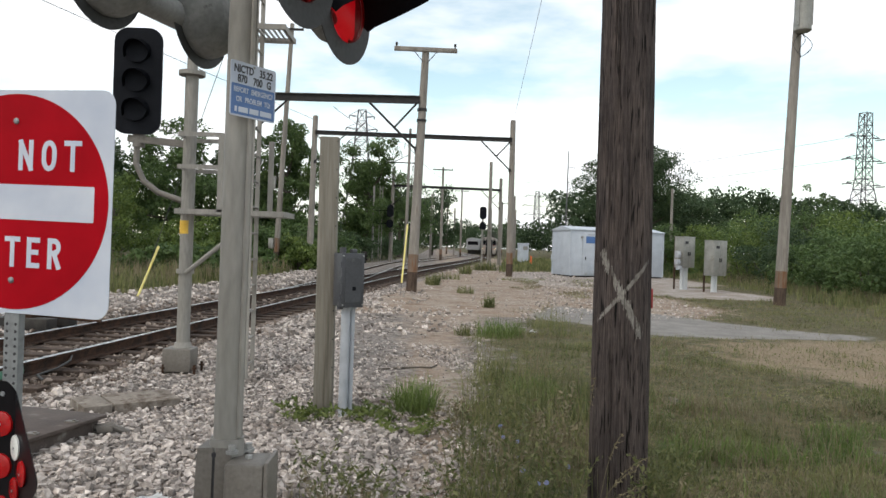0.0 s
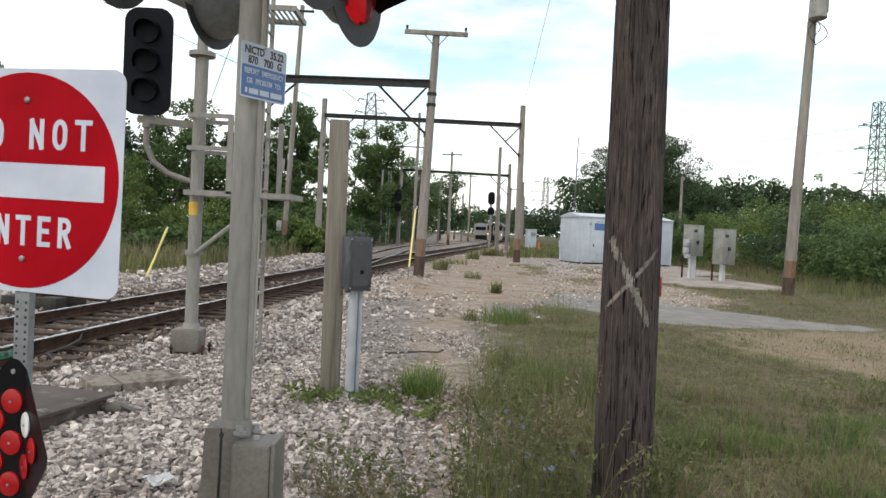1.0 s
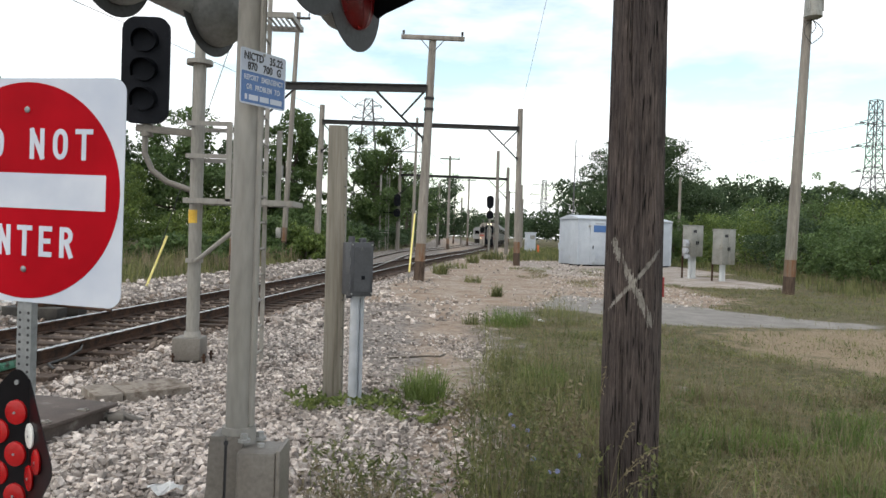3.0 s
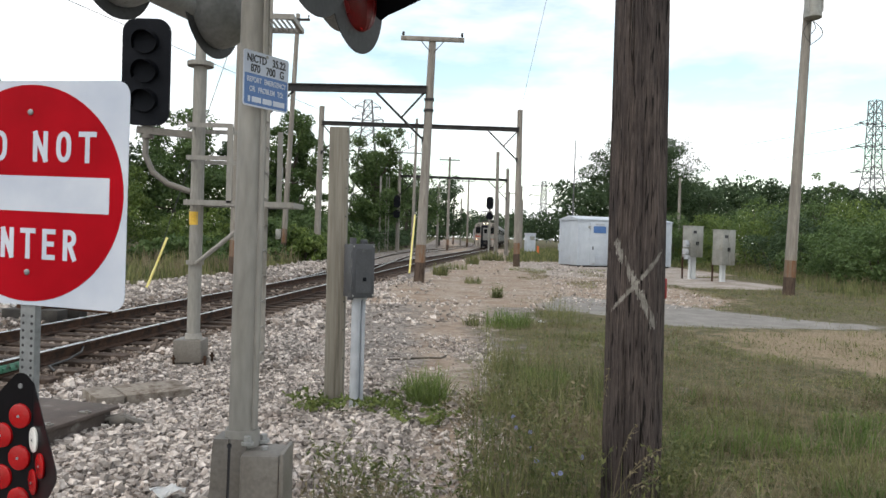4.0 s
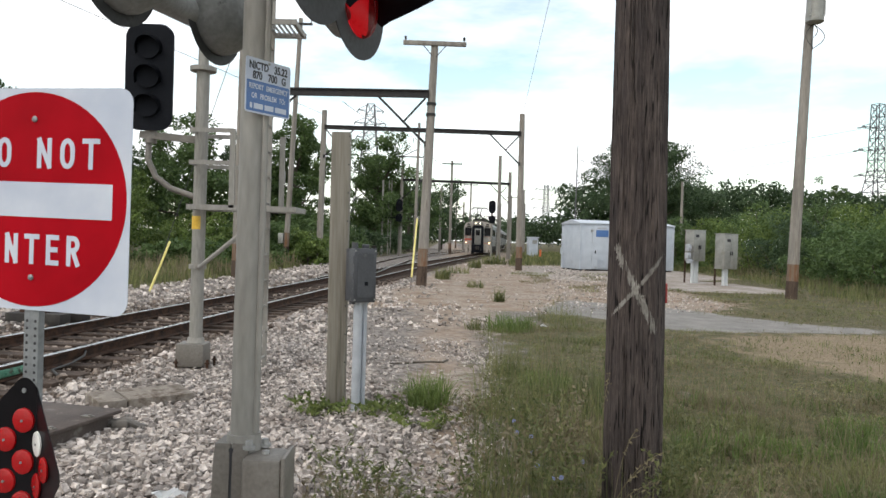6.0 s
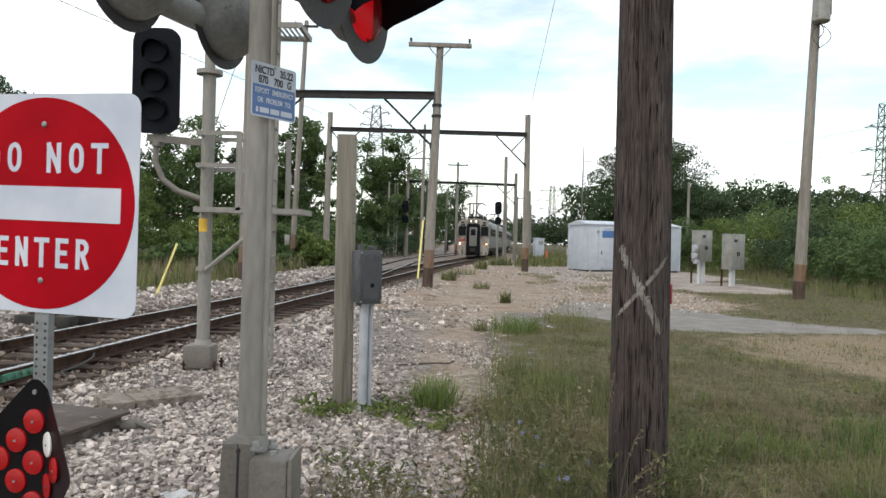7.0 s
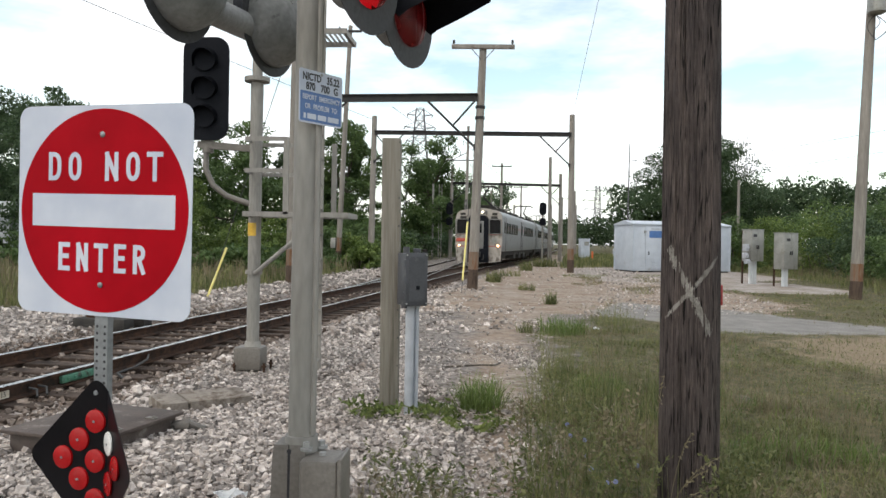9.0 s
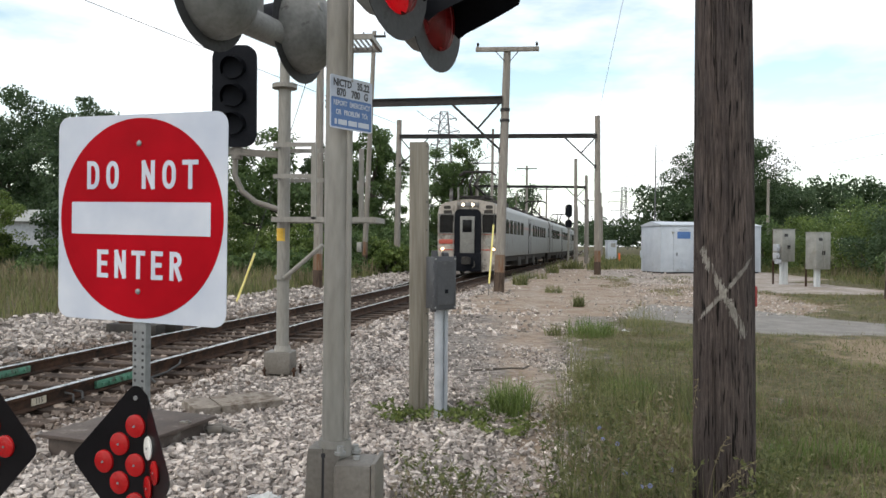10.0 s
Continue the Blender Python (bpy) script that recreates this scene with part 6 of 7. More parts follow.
        part("window_frame", bm, TRAIN_ROOF, s, "dull metal window frame")
        bm = bmesh.new()
        box(bm, (sx * 1.07, -0.012, 2.06), (0.82, 0.02, 0.05))
        box(bm, (sx * 1.07, -0.012, 1.28), (0.82, 0.02, 0.05))
        part("stripe", bm, TRAIN_RED, s, "thin red stripe")
        bm = bmesh.new()
        prism(bm, rounded(0.34, 0.16, 0.05), 0.03, pose(sx * 1.05, -0.03, 3.38))
        prism(bm, rounded(0.42, 0.22, 0.05), 0.03, pose(sx * 1.02, -0.03, 3.12))
        part("number_box", bm, UNDER, s)
        bm = bmesh.new()
        rod(bm, (sx * 1.28, 0.0, 1.32), (sx * 1.28, -0.08, 1.32), 0.07, 0.065, n=16)
        part("marker_light", bm, MARKER, s, "lit lower lamp")
        bm = bmesh.new()
        rod(bm, (sx * 0.24, 0.0, 3.5), (sx * 0.24, -0.1, 3.5), 0.075, 0.07, n=16)
        part("headlight", bm, HEADLIGHT, s, "bright round headlight")
        bm = bmesh.new()
        prism(bm, [(sx * 0.62, 0.2), (sx * 1.45, 0.3), (sx * 1.5, 1.0), (sx * 0.62, 1.0)], 0.12, pose(0, 0.02, 0))
        part("pilot", bm, TRAIN_FRONT, s, "cream pilot plate", False)
    bm = bmesh.new()
    box(bm, (-1.07, -0.02, 1.68), (0.78, 0.03, 0.22), bevel=0.005)
    part("stripe", bm, TRAIN_RED, s, "broad red stripe")
    bm = bmesh.new()
    rod(bm, (1.05, -0.02, 1.66), (1.05, -0.05, 1.66), 0.2, n=18)
    part("badge", bm, CABINET, s)
    bm = bmesh.new()
    box(bm, (0, -0.06, 0.68), (1.34, 0.4, 0.9), bevel=0.04)
    cp = part("coupler_pocket", bm, BLACK, s, "black coupler pocket")
    bm = bmesh.new()
    box(bm, (0, -0.03, 3.5), (1.1, 0.08, 0.22), bevel=0.02)
    part("header_panel", bm, TRAIN_ROOF, s, "sooty panel over the end door")
    bm = bmesh.new()
    box(bm, (0, -0.35, 0.75), (0.4, 0.6, 0.35), bevel=0.06)
    rod(bm, (0, -0.62, 0.6), (0, -0.62, 0.95), 0.16, n=14)
    pipe(bm, [Vector((0.35, -0.2, 0.8)), Vector((0.4, -0.35, 0.5)), Vector((0.3, -0.4, 0.4))], 0.035, 6)
    part("coupler", bm, UNDER, cp)
    bm = bmesh.new()
    for sx in (-1, 1):
        pipe(bm, [Vector((sx * 0.68, -0.02, 1.2)), Vector((sx * 0.72, -0.1, 1.3)), Vector((sx * 0.72, -0.1, 2.6)), Vector((sx * 0.68, -0.02, 2.7))], 0.018, 6)
    part("grab_rail", bm, GALV, s)
    return s


mat_red_band = mat("faded_red_band", (0.32, 0.2, 0.19), (0.4, 0.26, 0.24), 2, 0.5, 0.2, 0.05, 30)
TRAIN = [build_car(True), build_car(False), build_car(False)]

# a parked silver railcar far down the second track
pk = thing("parked_railcar", "distant parked silver railcar on second track", "train car", pose(track_x(170) - 4.3, 170, 0, 0, 0, TRACK_TURN))
pb = bmesh.new()
prism(pb, car_profile(), 25, Matrix())
part("body", pb, TRAIN_SIDE, pk)
pb = bmesh.new()
box(pb, (0, -0.02, 2.5), (2.4, 0.05, 0.8))
part("window", pb, TRAIN_GLASS, pk)
pb = bmesh.new()
box(pb, (0, 12, 0.47), (2.5, 22, 0.96))
part("underframe", pb, UNDER, pk)

# ---- plants ----


def leaf_quads(centres, size, rng, up=0.35, slim=0.55):
    """Pointed leaves (one quad each) at the centres, turned at random."""
    n = len(centres)
    d = rng.normal(size=(n, 3))
    d /= np.linalg.norm(d, axis=1)[:, None]
    e = rng.normal(size=(n, 3))
    e[:, 2] *= up
    e -= d * np.sum(e * d, axis=1)[:, None]
    e /= np.linalg.norm(e, axis=1)[:, None] + 1e-9
    s = (size * rng.uniform(0.6, 1.35, n))[:, None]
    v = np.stack([centres - d * s, centres + e * s * slim, centres + d * s, centres - e * s * slim], 1).reshape(-1, 3)
    return v, np.arange(n * 4).reshape(-1, 4)


def clump_points(clumps, per, rng, shell=0.55):
    """Points scattered in and on flattened clumps (x, y, z, radius)."""
    c = np.repeat(clumps, per, axis=0)
    d = rng.normal(size=(len(c), 3))
    d /= np.linalg.norm(d, axis=1)[:, None]
    r = c[:, 3:4] * (shell + (1 - shell) * rng.random((len(c), 1))) * (1 + 0.06 * rng.normal(size=(len(c), 1)))
    return c[:, :3] + d * r * np.array([1, 1, 0.75])


def build_tree(name, label, x, y, h, spread, trunk_r, leaf, leaf_size, clumps, per, seed, low=0.25, bare=0.0, material=None, group="trees"):
    rng = np.random.default_rng(seed)
    s = thing(name, label, "tree", pose(x, y, -0.15), group)
    bm = bmesh.new()
    top = Vector((rng.uniform(-0.4, 0.4), rng.uniform(-0.4, 0.4), h * 0.62))
    fork = Vector((top.x * 0.3, top.y * 0.3, h * max(low * 0.9, 0.16)))
    rod(bm, (0, 0, 0), fork, trunk_r, trunk_r * 0.75, 10)
    rod(bm, fork, top, trunk_r * 0.75, trunk_r * 0.3, 8)
    cl = []
    limbs = max(7, clumps // 5)
    for i in range(limbs):
        a = i * 2.4 + rng.uniform(-0.4, 0.4)
        t = rng.uniform(0, 0.95)
        z0 = fork.lerp(top, t)
        zr = h * (low + (1 - low) * (0.12 + 0.8 * t * rng.uniform(0.8, 1.1)))
        rad = spread * (1.0 - 0.55 * abs(t - 0.35)) * rng.uniform(0.55, 1.0)
        tip = Vector((math.cos(a) * rad, math.sin(a) * rad, min(zr, h * 0.95)))
        mid = z0.lerp(tip, 0.5) + Vector((0, 0, -0.05 * h))
        rod(bm, z0, mid, trunk_r * 0.32, trunk_r * 0.2, 6)
        rod(bm, mid, tip, trunk_r * 0.2, trunk_r * 0.06, 5)
        for q in (0.55, 0.8, 1.0):
            p = z0.lerp(tip, q)
            cl.append((p.x + rng.normal() * 0.25, p.y + rng.normal() * 0.25, p.z + rng.normal() * 0.3, spread * rng.uniform(0.17, 0.31)))
    while len(cl) < clumps:
        a, zz = rng.uniform(0, 6.283), rng.uniform(low, 0.98)
        rr = spread * math.sqrt(max(0.03, 1 - ((zz - (low + 0.3)) / (0.75 - low * 0.3)) ** 2)) * rng.uniform(0.2, 0.95)
        cl.append((math.cos(a) * rr, math.sin(a) * rr, h * zz, spread * rng.uniform(0.15, 0.28)))
    part("trunk", bm, BARK, s, "brown branching trunk")
    v, f = leaf_quads(clump_points(np.array(cl), int(per * 1.45), rng, 0.5), leaf_size * 0.72, rng)
    ob = new("crown", raw_mesh("crown", v, f, leaf))
    ob.parent = s
    tagged(ob, "uneven leafy crown with gaps")
    return s


def ground_bush(name, label, x, y, w, d, h, leaf, leaf_size, clumps, per, seed, rz=0.0):
    """A dense shrub down to the ground: stems and overlapping clumps of leaves."""
    rng = np.random.default_rng(seed)
    s = thing(name, label, "bush", pose(x, y, -0.15, 0, 0, rz), "bushes")
    u, q = rng.uniform(-1, 1, clumps), rng.uniform(-1, 1, clumps)
    keep = np.maximum(0.05, 1 - 0.8 * u ** 2 - 0.5 * q ** 2)
    top = h * (0.45 + 0.55 * keep) * rng.uniform(0.75, 1.1, clumps)
    z = top * np.sqrt(rng.random(clumps)) * 0.92
    cl = np.stack([u * w / 2, q * d / 2, z + 0.1, rng.uniform(0.12, 0.24, clumps) * h], 1)
    bm = bmesh.new()
    for i in range(10):
        k = rng.integers(clumps)
        rod(bm, (cl[k, 0] * 0.6, cl[k, 1] * 0.6, 0), (cl[k, 0], cl[k, 1], cl[k, 2]), 0.05, 0.015, 5)
    tagged(part("stem", bm, BARK, s), kind="stuff")
    pts = clump_points(cl, per, rng, 0.72)
    pts = pts[pts[:, 2] > 0.02]
    v, f = leaf_quads(pts, leaf_size, rng)
    ob = new("foliage", raw_mesh("foliage", v, f, leaf))
    ob.parent = s
    tagged(ob, "dense green leaves")
    return s


# left of the track: a row of trees above shrubs
build_tree("cottonwood_tree", "tall green deciduous tree beyond the track", -6.5, 70, 11.9, 3.7, 0.28, LEAF_A, 0.17, 135, 135, 1, 0.14)
build_tree("cottonwood_tree", "green deciduous tree beyond the track", -11.5, 57, 11.0, 3.0, 0.25, LEAF_A, 0.17, 125, 135, 2, 0.12)
build_tree("cottonwood_tree", "green deciduous tree beyond the track", -15.2, 58, 10.0, 3.0, 0.25, LEAF_B, 0.17, 110, 120, 15, 0.1)
build_tree("cottonwood_tree", "green deciduous tree beyond the track", -18.6, 52, 9.9, 4.0, 0.25, LEAF_A, 0.17, 125, 135, 3, 0.1)
build_tree("cottonwood_tree", "dark green deciduous tree beyond the track", -22.5, 46, 9.6, 3.8, 0.25, LEAF_B, 0.17, 125, 135, 4, 0.1)
build_tree("cottonwood_tree", "dark green deciduous tree beyond the track", -27.5, 45, 8.4, 3.4, 0.25, LEAF_B, 0.17, 115, 135, 5, 0.08)
build_tree("willow_tree", "yellow-green tree with drooping outline", -4.6, 95, 10.5, 4.5, 0.3, LEAF_A, 0.2, 90, 80, 6, 0.1)
build_tree("willow_tree", "dark tree far beyond the track", -0.5, 125, 11.5, 5.5, 0.3, LEAF_B, 0.28, 90, 70, 7, 0.08)
build_tree("willow_tree", "dark tree far beyond the track", -7.5, 120, 13.0, 6.0, 0.3, LEAF_B, 0.28, 90, 70, 8, 0.08)
build_tree("cottonwood_tree", "dark tall tree behind a low white roof", -38.0, 60, 14.0, 5.2, 0.3, LEAF_B, 0.2, 170, 170, 9, 0.05)
build_tree("cottonwood_tree", "dark tall tree behind a low white roof", -47.0, 63, 15.5, 5.8, 0.3, LEAF_B, 0.2, 170, 170, 10, 0.05)
build_tree("cottonwood_tree", "dark tall tree behind a low white roof", -31.0, 60, 11.0, 4.2, 0.3, LEAF_B, 0.2, 160, 160, 11, 0.05)
build_tree("cottonwood_tree", "dark tall tree behind a low white roof", -56.0, 64, 15.5, 5.8, 0.3, LEAF_B, 0.2, 160, 160, 12, 0.05)
build_tree("young_tree", "small bright green tree in front of shrubs", -16.5, 37, 4.8, 2.4, 0.12, LEAF_C, 0.1, 70, 110, 13, 0.1)
build_tree("young_tree", "small bright green tree in front of shrubs", -28.6, 37, 4.4, 2.0, 0.12, LEAF_C, 0.1, 70, 110, 14, 0.1)
for i, (x, y, w, h, lf) in enumerate(((-11.5, 45, 5, 3.0, LEAF_A), (-9.5, 50, 5, 3.2, LEAF_A), (-14.5, 44, 6, 3.2, LEAF_C), (-19.5, 41, 6, 3.4, LEAF_A), (-24.5, 39, 6, 2.0, LEAF_A),
                                      (-30.0, 38, 7, 1.9, LEAF_B), (-36.5, 38, 7, 1.9, LEAF_B), (-8.3, 58, 4, 2.8, LEAF_A), (-8.0, 66, 5, 3, LEAF_B), (-6.5, 78, 5, 3, LEAF_B), (-5.5, 90, 6, 3, LEAF_B),
                                      (-7.4, 41.5, 1.5, 1.7, LEAF_C), (-8.2, 44.5, 2.2, 2.1, LEAF_C), (-43, 38, 7, 2.8, LEAF_B), (-11.5, 33, 4, 1.5, LEAF_A), (-15, 29, 4, 1.2, LEAF_C), (-13.0, 38, 4, 2.0, LEAF_C), (-19.5, 31, 5, 1.4, LEAF_A), (-9.8, 38.5, 3, 1.3, LEAF_A))):
    ground_bush("shrub", "dense green shrub beyond the track", x, y, w, 3.0, h, lf, 0.1, 70, 76, 100 + i)

# right side: oak, vine-covered hedge, far woods
build_tree("oak_tree", "broad dark oak standing behind the shed", 24.8, 92, 14.6, 7.6, 0.5, LEAF_B, 0.19, 105, 260, 25, 0.4)
build_tree("oak_tree", "small dark oak beside the broad one", 32.5, 93, 9.8, 4.6, 0.35, LEAF_B, 0.16, 80, 150, 22, 0.1)
build_tree("young_tree", "slender sapling rising out of the hedge", 22.6, 44, 6.2, 1.5, 0.08, LEAF_A, 0.1, 34, 60, 23, 0.35)
for i, (x, y, w, h, lf) in enumerate(((17.5, 56, 6, 3.2, LEAF_A), (21, 58, 6, 4.2, LEAF_C), (24, 55, 6, 4.6, LEAF_A), (21.5, 49, 6, 4.6, LEAF_C), (24.5, 48, 6, 5.0, LEAF_A), (21.0, 42.5, 5, 4.0, LEAF_B),
                                      (23.5, 41, 5.5, 4.2, LEAF_C), (20.5, 36.5, 5, 3.2, LEAF_A), (23.5, 35, 6, 3.6, LEAF_C), (19.6, 31.5, 5, 2.7, LEAF_A), (22.5, 29.5, 5, 3.0, LEAF_C), (27.5, 52, 6, 4.6, LEAF_A),
                                      (27, 44, 6, 4.0, LEAF_A), (26.5, 36, 6, 3.6, LEAF_C), (14.5, 60, 5, 2.6, LEAF_A), (19.5, 26.5, 4, 2.2, LEAF_A), (31, 48, 7, 4.0, LEAF_A), (30, 40, 6, 3.6, LEAF_C))):
    ground_bush("hedge_bush", "vine-covered green hedge bush along the lot", x, y, w, 5.0, h * 1.1, lf, 0.08, 62, 185, 200 + i)


def far_woods():
    rng = np.random.default_rng(77)
    groups = []
    for x0, x1, y, h, n in ((28, 175, 170, 15.6, 210), (19, 42, 190, 7.8, 26), (-60, 20, 230, 9, 60), (-120, -45, 110, 11, 60), (8, 40, 260, 8, 30)):
        xs = np.linspace(x0, x1, n) + rng.normal(size=n) * 1.2
        hh = h * (0.93 + 0.06 * np.sin(xs * 0.11) + rng.uniform(-0.06, 0.07, n))
        for x, t in zip(xs, hh):
            for z in np.arange(t * 0.35, t, 1.5):
                groups.append((x + rng.normal() * 1.2, y + rng.normal() * 4, z, 1.9 * rng.uniform(0.8, 1.4)))
    v, f = leaf_quads(clump_points(np.array(groups), 62, rng, 0.35), 0.4, rng)
    me = raw_mesh("far_woods", v, f, LEAF_B)
    tagged(new("far_woods", me), "distant dark green wooded ridge", "woods", kind="stuff")


far_woods()

# low white building behind the trees
wb = thing("low_building", "long low building with white roof behind shrubs", "building", pose(-44.5, 47, -0.1, 0, 0, 4))
bb = bmesh.new()
box(bb, (0, 0, 1.5), (26, 5, 3.0))
part("wall", bb, CONDUIT, wb)
bb = bmesh.new()
box(bb, (0, 0, 3.35), (27, 6, 0.75))
part("roof", bb, ROOF_WHITE, wb)

# ---- gravel stones, grass ----


def scatter_stones():
    rng = np.random.default_rng(5)
    cube = np.array([(x, y, z) for x in (-1, 1) for y in (-1, 1) for z in (-1, 1)]) * 0.72
    quads = ((0, 1, 3, 2), (4, 6, 7, 5), (0, 4, 5, 1), (2, 3, 7, 6), (0, 2, 6, 4), (1, 5, 7, 3))
    tri = np.array([f for q in quads for f in ((q[0], q[1], q[2]), (q[0], q[2], q[3]))])
    pts = []
    for x0, x1, y0, y1, per, r in ((-1.6, 1.0, 3.4, 10.5, 620, 0.0105), (-4.6, 0.6, 3.2, 7.0, 1080, 0.0198), (-5.2, 0.8, 7.0, 12.0, 700, 0.0185), (-6.5, 1.0, 12.0, 20.0, 110, 0.035), (-8.4, -3.5, 4.5, 12.0, 190, 0.03),
                                   (-12, -6.2, 9.0, 20, 70, 0.04), (-5.0, 0.0, 20, 30, 70, 0.034), (-3.5, 8, 16, 34, 22, 0.024), (-1, 14, 34, 52, 8, 0.035), (-9, -5, 18, 42, 22, 0.05)):
        n = int((x1 - x0) * (y1 - y0) * per)
        pts.append(np.stack([rng.uniform(x0, x1, n), rng.uniform(y0, y1, n), r * np.clip(rng.lognormal(0, 0.3, n), 0.5, 1.7)], 1))
    p = np.concatenate(pts)
    u = p[:, 0] - track_x(p[:, 1])
    edge = grass_edge(p[:, 1])
    keep = (p[:, 0] < edge - 0.15 + 0.5 * rng.normal(size=len(p)) * 0.6) & (np.abs(np.abs(u) - 0.753) > 0.09) & (p[:, 0] > left_grass(p[:, 1]) - 0.3)
    dirt = np.abs(p[:, 0] - np.interp(p[:, 1], [0, 10, 16, 25, 40], [0.3, 0.0, 0.3, 1.2, 2.0])) < np.interp(p[:, 1], [0, 10, 20, 40], [0.25, 0.5, 2.0, 4])
    bare = smooth_noise(p[:, 0], p[:, 1] * 0.45, 0.9, 2.3)
    middle = np.interp(p[:, 1], [0, 7, 10, 16, 25], [0.6, 0.1, -0.35, -0.3, 0.6])
    keep &= ~(dirt & (p[:, 2] > 0.015) & (rng.random(len(p)) < 0.75))
    keep &= ~((p[:, 1] > 7.5) & (p[:, 1] < 34) & (np.abs(p[:, 0] - middle) < np.interp(p[:, 1], [7, 10, 20, 34], [0.3, 0.8, 2.2, 3.5])) & (bare > -0.12) & (rng.random(len(p)) < 0.85))
    keep &= ~((np.abs(u) < 1.6) & (rng.random(len(p)) < 0.66))
    keep &= ~((u > 0.8) & (u < 1.5 + 0.2 * rng.random(len(p))) & (p[:, 1] > 12.5) & (p[:, 1] < 24))
    p = p[keep]
    n = len(p)
    shape = cube[None] * (1 + 0.3 * rng.normal(size=(n, 8, 3))) * rng.uniform(0.55, 1.3, (n, 1, 3)) * p[:, 2][:, None, None]
    shape[:, :, 2] *= 0.68
    a = rng.uniform(0, 6.283, n)
    b = rng.normal(size=n) * 0.6
    ca, sa, cb, sb = np.cos(a), np.sin(a), np.cos(b), np.sin(b)
    x, y, z = shape[..., 0], shape[..., 1], shape[..., 2]
    y, z = y * cb[:, None] - z * sb[:, None], y * sb[:, None] + z * cb[:, None]
    x, y = x * ca[:, None] - y * sa[:, None], x * sa[:, None] + y * ca[:, None]
    gz = ground_z(p[:, 0], p[:, 1]) + p[:, 2] * rng.uniform(-0.2, 1.1, n)
    v = np.stack([x + p[:, 0][:, None], y + p[:, 1][:, None], z + gz[:, None]], -1).reshape(-1, 3)
    near_rail = np.abs(p[:, 0] - track_x(p[:, 1])) + 0.35 * rng.normal(size=n) < 1.7
    for name, label, pick, material in (("ballast_stones", "loose pale grey crushed limestone", ~near_rail, STONE), ("track_stones", "rust-stained ballast between the rails", near_rail, STONE_RUSTY)):
        vv = v.reshape(n, 8, 3)[pick]
        k = len(vv)
        ff = (tri[None] + np.arange(k)[:, None, None] * 8).reshape(-1, 3)
        tagged(new(name, raw_mesh(name, vv.reshape(-1, 3), ff, material)), label, "gravel", kind="stuff")


scatter_stones()


def blades(x, y, h, w, rng, lean=0.35):
    """Curved tapering blades of grass, five vertices each."""
    n = len(x)
    a = rng.uniform(0, 6.283, n)
    px, py = np.cos(a), np.sin(a)
    b = a + rng.normal(size=n) * 0.8 + 1.57
    l = np.abs(rng.normal(size=n)) * lean
    lx, ly = np.cos(b) * l * h, np.sin(b) * l * h
    z = ground_z(x, y) - 0.01
    v = np.empty((n, 5, 3))
    v[:, 0] = np.stack([x - px * w, y - py * w, z], 1)
    v[:, 1] = np.stack([x + px * w, y + py * w, z], 1)
    v[:, 2] = np.stack([x + px * w * 0.7 + lx * 0.4, y + py * w * 0.7 + ly * 0.4, z + h * 0.6], 1)
    v[:, 3] = np.stack([x - px * w * 0.7 + lx * 0.4, y - py * w * 0.7 + ly * 0.4, z + h * 0.6], 1)
    v[:, 4] = np.stack([x + lx, y + ly, z + h * (1 - 0.3 * l)], 1)
    i = np.arange(n)[:, None] * 5
    f = np.concatenate([i + np.array([[0, 1, 2]]), i + np.array([[0, 2, 3]]), i + np.array([[3, 2, 4]])])
    return v.reshape(-1, 3), f


def grass_field(name, label, boxes, material, height, width, keep, seed, lean=0.35):
    rng = np.random.default_rng(seed)
    xs, ys = [], []
    for x0, x1, y0, y1, per in boxes:
        n = int((x1 - x0) * (y1 - y0) * per)
        xs.append(rng.uniform(x0, x1, n))
        ys.append(rng.uniform(y0, y1, n))
    x, y = np.concatenate(xs), np.concatenate(ys)
    tuft = smooth_noise(x, y, 1.3, seed)
    k = keep(x, y, tuft, rng)
    x, y, tuft = x[k], y[k], tuft[k]
    far = 1 + np.clip((y - 10) / 20, 0, 2.5)
    v, f = blades(x, y, height * rng.uniform(0.5, 1.4, len(x)) * np.clip(1 + 1.8 * tuft, 0.35, 2.2), width * far * rng.uniform(0.7, 1.3, len(x)), rng, lean)
    tagged(new(name, raw_mesh(name, v, f, material)), label, "grass", kind="stuff")


def lawn(x, y, tuft, rng):
    ok = (x > grass_edge(y) + 0.3 * rng.normal(size=len(x)) - 0.6 * tuft) & (rng.random(len(x)) < 0.45 + 0.8 * tuft + 1.5 * smooth_noise(x, y, 4.3, 8.2))
    wob = 0.5 * tuft + 0.25 * rng.normal(size=len(x))
    ok &= ~inside(x + wob, y + wob, PATH_POLY) & ~inside(x, y, PAD_A) & ~inside(x, y, PAD_B)
    ok &= ~(inside(x, y, STRAW) & (rng.random(len(x)) < 0.7))
    return ok


